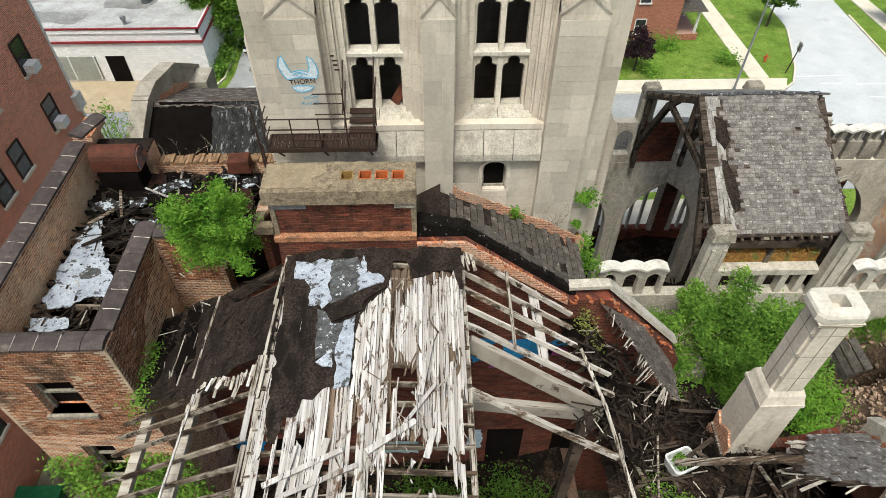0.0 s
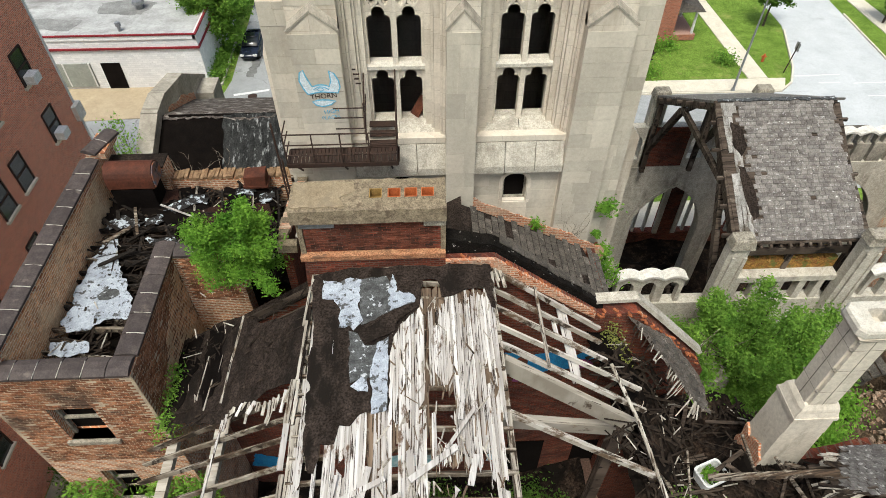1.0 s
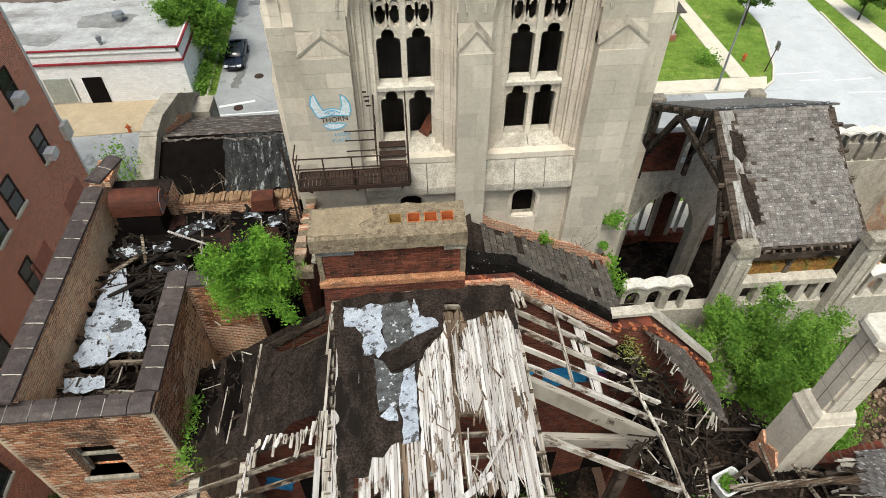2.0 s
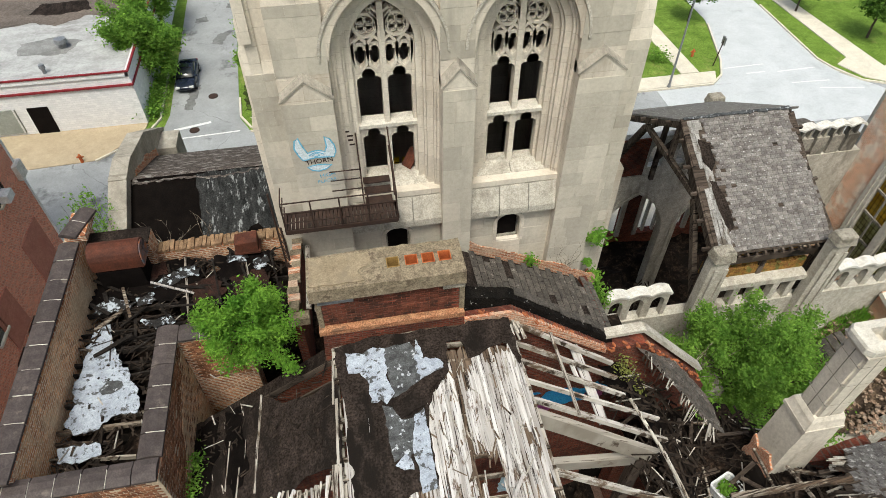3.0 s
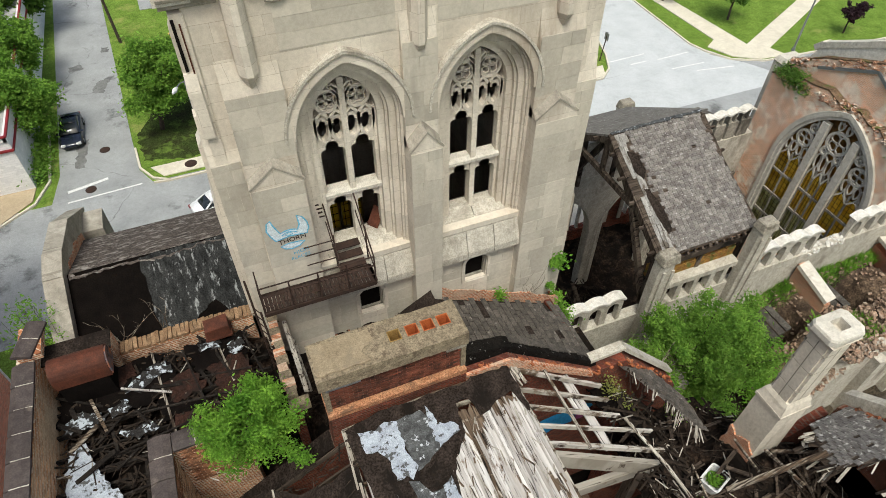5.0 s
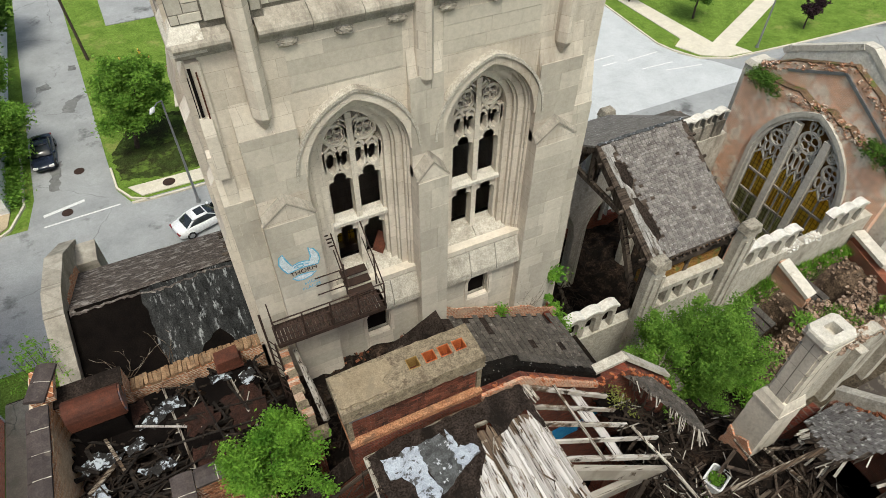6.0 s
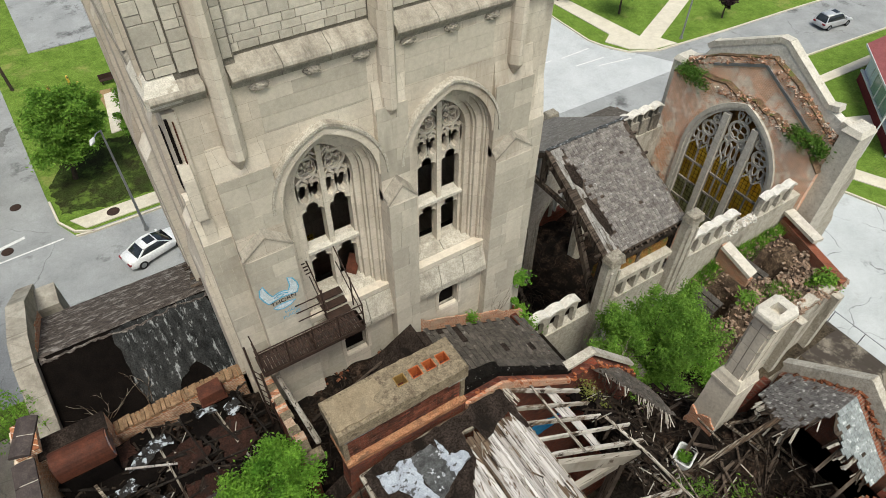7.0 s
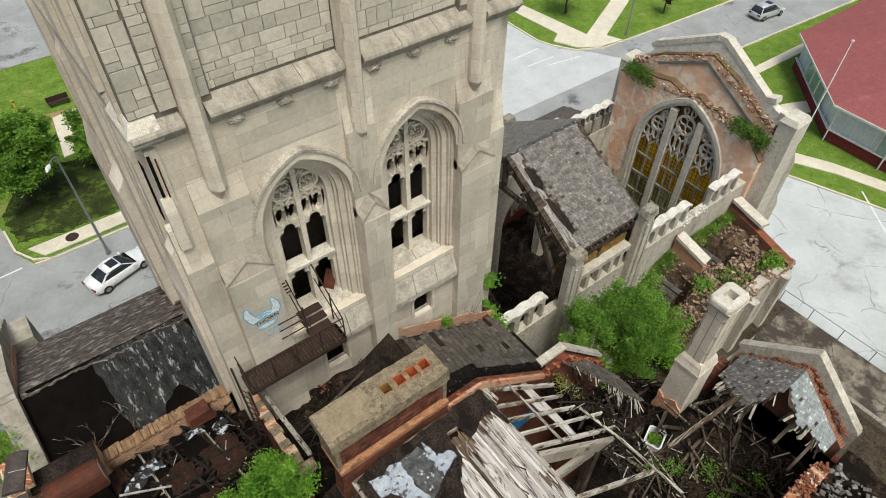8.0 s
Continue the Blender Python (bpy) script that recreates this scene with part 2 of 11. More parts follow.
CONCRETE = surface("concrete", (0.45, 0.41, 0.335), (0.33, 0.295, 0.235), 4, 0.9, (0.13, 0.115, 0.09), 3.2, (0.53, 0.63), 34, 0.6, fine=0.45, blotch=0.45)
PALECAP = surface("pale_worn_stone", (0.68, 0.64, 0.56), (0.55, 0.51, 0.435), 3, 0.85, (0.32, 0.285, 0.23), 3.0, (0.58, 0.68), 40, 0.3, fine=0.22, blotch=0.25)
LICHEN = surface("lichen_concrete", (0.33, 0.27, 0.185), (0.20, 0.16, 0.11), 8, 0.9, (0.11, 0.085, 0.06), 7.0, (0.55, 0.62), 28, 0.7, fine=0.35, blotch=0.35)
MORTAR = surface("old_mortar", (0.58, 0.48, 0.35), (0.42, 0.34, 0.25), 3, 0.95, (0.13, 0.09, 0.065), 0.9, (0.53, 0.66), 30, 0.5)
TARFLECK = surface("cracked_tar", (0.008, 0.007, 0.006), (0.018, 0.015, 0.013), 3, 0.9, (0.45, 0.42, 0.38), 7.0, (0.62, 0.66), 24, 0.8, (1, 0.6, 1), fine=0.5)
FLUE = surface("orange_flue_liner", (0.55, 0.16, 0.05), (0.42, 0.10, 0.035), 4, 0.7)
RUST = surface("rusty_steel", (0.11, 0.036, 0.02), (0.06, 0.024, 0.016), 3, 0.7, (0.17, 0.06, 0.03), 3, (0.6, 0.75), 30, 0.3)
IRON = surface("rusted_iron", (0.06, 0.035, 0.026), (0.04, 0.027, 0.022), 6, 0.75)
ROAD = surface("asphalt", (0.345, 0.353, 0.353), (0.27, 0.277, 0.277), 0.35, 0.9, (0.11, 0.11, 0.11), 0.3, (0.58, 0.68), 15, 0.15, (1, 1, 1), fine=0.16, blotch=0.12)
ROADLIGHT = surface("pale_asphalt", (0.52, 0.535, 0.54), (0.45, 0.465, 0.47), 0.35, 0.9, (0.32, 0.33, 0.33), 0.3, (0.58, 0.72), 15, 0.15, fine=0.14, blotch=0.1)
LOT = surface("cracked_parking_lot", (0.50, 0.52, 0.52), (0.42, 0.44, 0.44), 0.3, 0.9, (0.30, 0.30, 0.29), 0.22, (0.55, 0.68), 12, 0.1, fine=0.1, blotch=0.08)
PAVING = surface("pavement_concrete", (0.66, 0.61, 0.50), (0.57, 0.52, 0.42), 0.8, 0.9, (0.44, 0.39, 0.31), 0.5, (0.58, 0.74), 15, 0.1, fine=0.14, blotch=0.14)
def crack_lines(m, scale, width, colour):
    """Thin dark cracks that split the surface into slabs of odd shape."""
    nt = m.node_tree
    bs = nt.nodes["Principled BSDF"]
    tc = nt.nodes.new("ShaderNodeTexCoord")
    wob = nt.nodes.new("ShaderNodeTexNoise")
    wob.inputs["Scale"].default_value, wob.inputs["Detail"].default_value = 0.8, 6
    nt.links.new(tc.outputs["Object"], wob.inputs["Vector"])
    add = nt.nodes.new("ShaderNodeVectorMath")
    add.operation = "ADD"
    nt.links.new(tc.outputs["Object"], add.inputs[0])
    nt.links.new(wob.outputs["Color"], add.inputs[1])
    vo = nt.nodes.new("ShaderNodeTexVoronoi")
    vo.feature = "DISTANCE_TO_EDGE"
    vo.inputs["Scale"].default_value = scale
    nt.links.new(add.outputs[0], vo.inputs["Vector"])
    old = bs.inputs["Base Color"].links[0].from_socket
    gate = ramp(nt, noise_tex(nt, 0.35, 4, shift=9.0), 0.42, 0.55)
    line = ramp(nt, vo.outputs["Distance"], 0.0, width, (1, 1, 1), (0, 0, 0))
    fac = mixc(nt, 1.0, gate, line, "MULTIPLY")
    nt.links.new(mixc(nt, fac, old, colour), bs.inputs["Base Color"])


crack_lines(LOT, 0.22, 0.010, (0.09, 0.09, 0.085))
crack_lines(ROAD, 0.09, 0.004, (0.15, 0.15, 0.15))
SLABS = surface("stained_slabs", (0.30, 0.265, 0.215), (0.19, 0.165, 0.13), 0.8, 0.9, (0.06, 0.05, 0.042), 0.4, (0.44, 0.54), 15, 0.2, fine=0.3)
crack_lines(SLABS, 0.4, 0.02, (0.05, 0.045, 0.035))
ALLEY = surface("alley_concrete", (0.34, 0.31, 0.25), (0.25, 0.225, 0.18), 0.7, 0.9, (0.17, 0.16, 0.12), 0.35, (0.54, 0.66), 15, 0.2, fine=0.2, blotch=0.2)
crack_lines(ALLEY, 0.3, 0.012, (0.1, 0.1, 0.085))
GABLEBRICK = masonry("worn_gable_brick", (0.94, 0.47, 0.24), (0.80, 0.34, 0.16), (0.96, 0.85, 0.72), joint=0.016, dirt=(0.97, 0.84, 0.70), dirt_at=(0.485, 0.56), spread=0.5, patch=0.4, grime=0.3)
TANPAVE = surface("tan_dusty_concrete", (0.46, 0.375, 0.255), (0.38, 0.305, 0.205), 0.6, 0.9, (0.30, 0.23, 0.14), 0.4, (0.58, 0.7), 15, 0.1, fine=0.16, blotch=0.15)
GRASS = surface("lawn", (0.19, 0.29, 0.05), (0.125, 0.205, 0.032), 0.7, 0.95, (0.27, 0.265, 0.09), 0.3, (0.58, 0.76), 9, 0.6, fine=0.4)
EARTH = surface("bare_earth", (0.10, 0.08, 0.055), (0.05, 0.04, 0.03), 1.2, 0.95, (0.05, 0.07, 0.025), 0.7, (0.58, 0.7), 10, 0.8, fine=0.5)
RUBBLEMAT = surface("rubble", (0.105, 0.07, 0.05), (0.022, 0.016, 0.013), 5, 0.95, (0.010, 0.008, 0.0065), 1.3, (0.40, 0.54), 12, 1.0, vary=0.5, fine=0.6, blotch=0.5)
# Near-black colour that stands in for the shade inside openings and rooms
SHADEBLACK = surface("shade_black", (0.012, 0.0095, 0.008), (0.007, 0.0055, 0.005), 1, 0.95)
# Darker copy of the red brick, with shade put into its colour
DARKBRICK = masonry("shaded_red_brick", (0.24, 0.062, 0.035), (0.13, 0.037, 0.024), (0.16, 0.10, 0.075), dirt=(0.04, 0.024, 0.02), dirt_at=(0.48, 0.7))
def foliage(name, a, b):
    """Leaves that let some light through."""
    m = surface(name, a, b, 1.5, 0.65, None, bump=0, vary=0.55, fine=0.15)
    nt = m.node_tree
    bs = nt.nodes["Principled BSDF"]
    tr = nt.nodes.new("ShaderNodeBsdfTranslucent")
    nt.links.new(bs.inputs["Base Color"].links[0].from_socket, tr.inputs["Color"])
    mx = nt.nodes.new("ShaderNodeMixShader")
    mx.inputs[0].default_value = 0.4
    nt.links.new(bs.outputs[0], mx.inputs[1])
    nt.links.new(tr.outputs[0], mx.inputs[2])
    nt.links.new(mx.outputs[0], nt.nodes["Material Output"].inputs["Surface"])
    return m


LITAMBER = foliage("daylit_amber_glass", (0.90, 0.68, 0.16), (0.75, 0.50, 0.08))
LITAMBER.node_tree.nodes["Mix Shader"].inputs[0].default_value = 0.9
LEAF = foliage("leaf", (0.30, 0.52, 0.075), (0.13, 0.28, 0.035))
LEAFDARK = foliage("street_tree_leaf", (0.15, 0.28, 0.04), (0.07, 0.15, 0.02))
LEAFLIGHT = foliage("bright_leaf", (0.30, 0.55, 0.065), (0.11, 0.27, 0.025))
LEAFRED = foliage("purple_leaf", (0.07, 0.035, 0.045), (0.04, 0.024, 0.03))
BARK = surface("bark", (0.10, 0.08, 0.06), (0.06, 0.05, 0.04), 6, 0.95, bump=0.8)
WHITEPAINT = surface("white_paint", (0.78, 0.78, 0.76), (0.7, 0.7, 0.69), 2, 0.7, (0.45, 0.45, 0.44), 2, (0.66, 0.8), 30, 0.1)
ROOFRED = surface("maroon_shingles", (0.30, 0.105, 0.105), (0.26, 0.088, 0.088), 2, 0.85, (0.33, 0.13, 0.13), 0.8, (0.6, 0.8), 12, 0.3, blotch=0.15)
REDTRIM = surface("dark_red_trim", (0.28, 0.03, 0.04), (0.2, 0.025, 0.03), 2, 0.6)
WHITEROOF = surface("white_membrane_roof", (0.46, 0.46, 0.45), (0.34, 0.34, 0.33), 0.4, 0.75, (0.18, 0.17, 0.16), 0.25, (0.52, 0.66), 6, 0.1, (0.6, 1.4, 1), fine=0.12)
AMBER = surface("amber_glass", (0.85, 0.62, 0.10), (0.62, 0.42, 0.06), 4, 0.4, (0.10, 0.10, 0.06), 5.0, (0.52, 0.57), 12, 0.2, vary=0.5, blotch=0.2)
TEALGLASS = surface("pale_teal_glass", (0.30, 0.40, 0.39), (0.22, 0.31, 0.30), 0.6, 0.15, bump=0)
PANELBLUE = surface("pale_blue_panel", (0.68, 0.75, 0.78), (0.60, 0.67, 0.71), 0.8, 0.6, (0.5, 0.55, 0.58), 1.5, (0.6, 0.75), bump=0.05)
MAROON = surface("maroon_brick_base", (0.24, 0.05, 0.05), (0.18, 0.04, 0.04), 3, 0.85, (0.12, 0.035, 0.035), 2, (0.6, 0.75), 20, 0.2, vary=0.2)
DARKGLASS = surface("dark_window_glass", (0.02, 0.025, 0.028), (0.03, 0.035, 0.04), 1, 0.12, bump=0)
BLUEPAINT = surface("blue_spray_paint", (0.03, 0.22, 0.50), (0.05, 0.30, 0.55), 3, 0.7)
PALEBLUE = surface("pale_blue_spray_paint", (0.58, 0.72, 0.78), (0.45, 0.62, 0.72), 3, 0.7)
CARWHITE = surface("white_car_paint", (0.75, 0.76, 0.77), (0.72, 0.73, 0.74), 1, 0.25, bump=0, fine=0)
CARBLACK = surface("black_car_paint", (0.012, 0.016, 0.03), (0.015, 0.02, 0.035), 1, 0.2, bump=0, fine=0)
CARSILVER = surface("silver_car_paint", (0.62, 0.63, 0.64), (0.58, 0.59, 0.60), 1, 0.3, bump=0, fine=0, metal=0.5)
RUBBER = surface("tyre_rubber", (0.02, 0.02, 0.02), (0.03, 0.03, 0.03), 4, 0.8)
METAL = surface("grey_metal", (0.35, 0.36, 0.37), (0.28, 0.29, 0.3), 4, 0.5, metal=0.6)


# ---- mesh helpers ----
ORIGIN = {}


def thing(name, at, label, category, group="", kind=""):
    ob = new(name)
    ob.location = at
    ORIGIN[ob.name] = Vector(at)
    ob.empty_display_size = 0.1
    return tagged(ob, label, category, group, kind)


def part(name, bm, material, parent=None, label="", smooth=False):
    """One mesh object; its vertices are given in world coordinates."""
    org = ORIGIN.get(parent.name, Vector()) if parent else Vector()
    bmesh.ops.recalc_face_normals(bm, faces=bm.faces)
    if org.length:
        bmesh.ops.translate(bm, verts=bm.verts, vec=-org)
    me = bpy.data.meshes.new(name)
    bm.to_mesh(me)
    bm.free()
    me.materials.append(material)
    if smooth:
        for p in me.polygons:
            p.use_smooth = True
    ob = new(name, me)
    if parent:
        ob.parent = parent
    ORIGIN[ob.name] = org
    if label:
        tagged(ob, label)
    return ob


def structure(name, bm, material, label, category):
    return tagged(part(name, bm, material), label, category, kind="structure")


def bm_new():
    return bmesh.new()


def hexa(bm, c):
    """A solid from eight corners: four below, four above, in turn."""
    v = [bm.verts.new(p) for p in c]
    for f in ((3, 2, 1, 0), (4, 5, 6, 7), (0, 1, 5, 4), (1, 2, 6, 5), (2, 3, 7, 6), (3, 0, 4, 7)):
        bm.faces.new([v[i] for i in f])
    return v


def box(bm, x0, x1, y0, y1, z0, z1):
    return hexa(bm, [(x0, y0, z0), (x1, y0, z0), (x1, y1, z0), (x0, y1, z0), (x0, y0, z1), (x1, y0, z1), (x1, y1, z1), (x0, y1, z1)])


def extrude(bm, poly, axis, a0, a1):
    """A prism: a polygon of (u, v) pushed along an axis; x: (y, z), y: (x, z), z: (x, y)."""
    def pt(u, v, a):
        return (a, u, v) if axis == "x" else (u, a, v) if axis == "y" else (u, v, a)
    lo = [bm.verts.new(pt(u, v, a0)) for u, v in poly]
    hi = [bm.verts.new(pt(u, v, a1)) for u, v in poly]
    bm.faces.new(lo)
    bm.faces.new(hi[::-1])
    for i in range(len(poly)):
        j = (i + 1) % len(poly)
        bm.faces.new((lo[i], hi[i], hi[j], lo[j]))


def beam(bm, p, q, w, h, up=(0, 0, 1)):
    p, q = Vector(p), Vector(q)
    d = (q - p).normalized()
    u = Vector(up)
    if abs(d.dot(u)) > 0.95:
        u = Vector((0, 1, 0))
    s = d.cross(u).normalized() * (w / 2)
    t = s.cross(d).normalized() * (h / 2)
    hexa(bm, [p - s - t, p + s - t, q + s - t, q - s - t, p - s + t, p + s + t, q + s + t, q - s + t])


def tube(bm, p, q, r0, r1=None, n=8):
    r1 = r0 if r1 is None else r1
    p, q = Vector(p), Vector(q)
    d = (q - p).normalized()
    u = d.orthogonal().normalized()
    w = d.cross(u)
    lo = [bm.verts.new(p + (u * math.cos(a) + w * math.sin(a)) * r0) for a in [2 * math.pi * i / n for i in range(n)]]
    hi = [bm.verts.new(q + (u * math.cos(a) + w * math.sin(a)) * r1) for a in [2 * math.pi * i / n for i in range(n)]]
    bm.faces.new(lo[::-1])
    bm.faces.new(hi)
    for i in range(n):
        bm.faces.new((lo[i], lo[(i + 1) % n], hi[(i + 1) % n], hi[i]))


def sweep(bm, pts, w, d0, d1, axis="y", closed=False):
    """A flat bar of width w along (u, v) points in the wall's plane, from depth d0 to d1."""
    n = len(pts)
    P = [Vector((a, b)) for a, b in pts]
    rows = []
    for i in range(n):
        a = P[(i - 1) % n] if (closed or i > 0) else P[i]
        b = P[(i + 1) % n] if (closed or i < n - 1) else P[i]
        t = (b - a).normalized()
        s = Vector((-t.y, t.x)) * (w / 2)
        row = []
        for o, d in ((s, d0), (s, d1), (-s, d1), (-s, d0)):
            u, v = P[i] + o
            row.append(bm.verts.new((d, u, v) if axis == "x" else (u, d, v)))
        rows.append(row)
    for i in range(n if closed else n - 1):
        a, b = rows[i], rows[(i + 1) % n]
        for k in range(4):
            bm.faces.new((a[k], a[(k + 1) % 4], b[(k + 1) % 4], b[k]))
    if not closed:
        bm.faces.new(rows[0])
        bm.faces.new(rows[-1][::-1])


def arch(xc, half, spring, rise, n=10):
    """Points of a pointed arch from its left spring over the apex to its right spring."""
    r = (half * half + rise * rise) / (2 * half)
    c = xc - half + r
    a1 = math.atan2(rise, xc - c)
    left = [(c + r * math.cos(math.pi + (a1 - math.pi) * i / n), spring + r * math.sin(math.pi + (a1 - math.pi) * i / n)) for i in range(n + 1)]
    return left + [(2 * xc - x, z) for x, z in left[-2::-1]]


def grid_sheet(bm, x0, x1, y0, y1, nx, ny, height):
    vs = [[bm.verts.new((x0 + (x1 - x0) * i / nx, y0 + (y1 - y0) * j / ny, height(x0 + (x1 - x0) * i / nx, y0 + (y1 - y0) * j / ny))) for j in range(ny + 1)] for i in range(nx + 1)]
    for i in range(nx):
        for j in range(ny):
            bm.faces.new((vs[i][j], vs[i + 1][j], vs[i + 1][j + 1], vs[i][j + 1]))


# ---- shared builders ----
def ragged(poly, step=0.18, amount=0.07):
    """A plan outline with torn edges."""
    out = []
    for i, (a, b) in enumerate(poly):
        c, d = poly[(i + 1) % len(poly)]
        n = max(1, int(math.hypot(c - a, d - b) / step))
        for k in range(n):
            t = k / n
            j = amount if k else amount * 0.4
            out.append((a + (c - a) * t + random.uniform(-j, j), b + (d - b) * t + random.uniform(-j, j)))
    return out


def sheet(bm, poly, height, thick=0.02):
    """A thin sheet over a plan outline, laid on a height function, cut fine enough to follow it."""
    flat_bm = bmesh.new()
    f = flat_bm.faces.new([flat_bm.verts.new((x, y, 0)) for x, y in poly])
    bmesh.ops.triangulate(flat_bm, faces=[f])
    for _ in range(2):
        long_edges = [e for e in flat_bm.edges if e.calc_length() > 0.7]
        if long_edges:
            bmesh.ops.subdivide_edges(flat_bm, edges=long_edges, cuts=1)
            bmesh.ops.triangulate(flat_bm, faces=flat_bm.faces[:])
    top, low = {}, {}
    for v in flat_bm.verts:
        z = height(v.co.x, v.co.y)
        w = 0.012 * noise.noise(Vector((v.co.x * 2.3, v.co.y * 2.3, 5)))
        top[v] = bm.verts.new((v.co.x, v.co.y, z + thick + w))
        low[v] = bm.verts.new((v.co.x, v.co.y, z + w))
    for f in flat_bm.faces:
        bm.faces.new([top[v] for v in f.verts])
        bm.faces.new([low[v] for v in reversed(f.verts)])
    for e in flat_bm.edges:
        if e.is_boundary:
            a, b = e.verts
            bm.faces.new((top[a], top[b], low[b], low[a]))
    flat_bm.free()


def pieces(name, mesh, places, parent, limit=300, far=None):
    """Objects of their own on one shared mesh, as parts of parent; those past the limit are joined into one part."""
    org = ORIGIN.get(parent.name, Vector()) if parent else Vector()
    for m in places[:limit]:
        ob = new(name, mesh)
        ob.parent = parent
        ob.matrix_local = Matrix.Translation(-org) @ m
    if len(places) > limit:
        vs, fs = [], []
        base = [v.co.copy() for v in mesh.vertices]
        faces = [tuple(p.vertices) for p in mesh.polygons]
        for m in places[limit:]:
            k = len(vs)
            vs += [tuple(m @ c - org) for c in base]
            fs += [tuple(i + k for i in f) for f in faces]
        me = bpy.data.meshes.new(name + "_rest")
        me.from_pydata(vs, [], fs)
        me.materials.append(mesh.materials[0])
        ob = new(name + "_rest", me)
        ob.parent = parent
        tagged(ob, kind="stuff")


def piece_mesh(name, sx, sy, sz, material, jitter=0.0, chamfer=0.0):
    """A small block with chamfered upper edges, centred in plan, standing on z 0."""
    c = chamfer or min(sx, sy) * 0.08
    bm = bmesh.new()
    lo = [(-sx / 2, -sy / 2, 0), (sx / 2, -sy / 2, 0), (sx / 2, sy / 2, 0), (-sx / 2, sy / 2, 0)]
    mid = [(x, y, sz - c) for x, y, _ in lo]
    hi = [(x - math.copysign(c, x), y - math.copysign(c, y), sz) for x, y, _ in lo]
    rows = [[bm.verts.new((x + random.uniform(-jitter, jitter), y + random.uniform(-jitter, jitter), z)) for x, y, z in r] for r in (lo, mid, hi)]
    bm.faces.new(rows[2])
    for a, b in ((0, 1), (1, 2)):
        for i in range(4):
            bm.faces.new((rows[a][i], rows[a][(i + 1) % 4], rows[b][(i + 1) % 4], rows[b][i]))
    me = bpy.data.meshes.new(name)
    bm.to_mesh(me)
    bm.free()
    me.materials.append(material)
    return me


def facing(x, y, z, towards):
    """A pose on a wall: the piece's z axis points out of the wall, its y axis up."""
    rz = {"-y": 0, "+x": 90, "+y": 180, "-x": -90}[towards]
    return pose(x, y, z, 90, 0, rz)


def brick_field(parent, material, along, fixed, a0, a1, z0, z1, towards, keep=None, bw=0.215, bh=0.075, proud=0.02, limit=300):
    """Single bricks on a wall face, in running bond."""
    mesh = piece_mesh("brick", bw - 0.02, bh - 0.02, proud, material, chamfer=0.004)
    places = []
    for r in range(int((z1 - z0) / bh)):
        z = z0 + (r + 0.5) * bh
        a = a0 + (bw / 2 if r % 2 else bw)
        while a < a1 - bw / 2 + 0.01:
            if (keep is None or keep(a, z)) and random.random() > 0.03:
                o = random.uniform(-0.012, 0.004)
                d = {"-y": -o, "+x": o, "-x": -o, "+y": o}[towards]
                places.append(facing(a, fixed + d, z, towards) if along == "x" else facing(fixed + d, a, z, towards))
            a += bw
    places.sort(key=lambda m: -m.translation.z)
    pieces("brick", mesh, places, parent, limit)


def leaf_cloud(bm, clumps, n, size, seed):
    """Small bent leaves, gathered in clumps (centre, radius)."""
    rnd = random.Random(seed)
    for _ in range(n):
        c, r = rnd.choice(clumps)
        d = Vector((rnd.gauss(0, 0.6), rnd.gauss(0, 0.6), rnd.gauss(0, 0.5))) * r
        p = Vector(c) + d
        u = Vector((rnd.gauss(0, 1), rnd.gauss(0, 1), rnd.gauss(0, 0.5))).normalized()
        w = u.orthogonal().normalized()
        w = (w + Vector((0, 0, rnd.uniform(-0.3, 0.5)))).normalized()
        s = size * rnd.uniform(0.6, 1.3)
        a, b = u * s, w * s * 0.45
        v = [bm.verts.new(q) for q in (p - a, p - b * 0.9, p + a, p + b + Vector((0, 0, -0.15 * s)))]
        bm.faces.new(v)


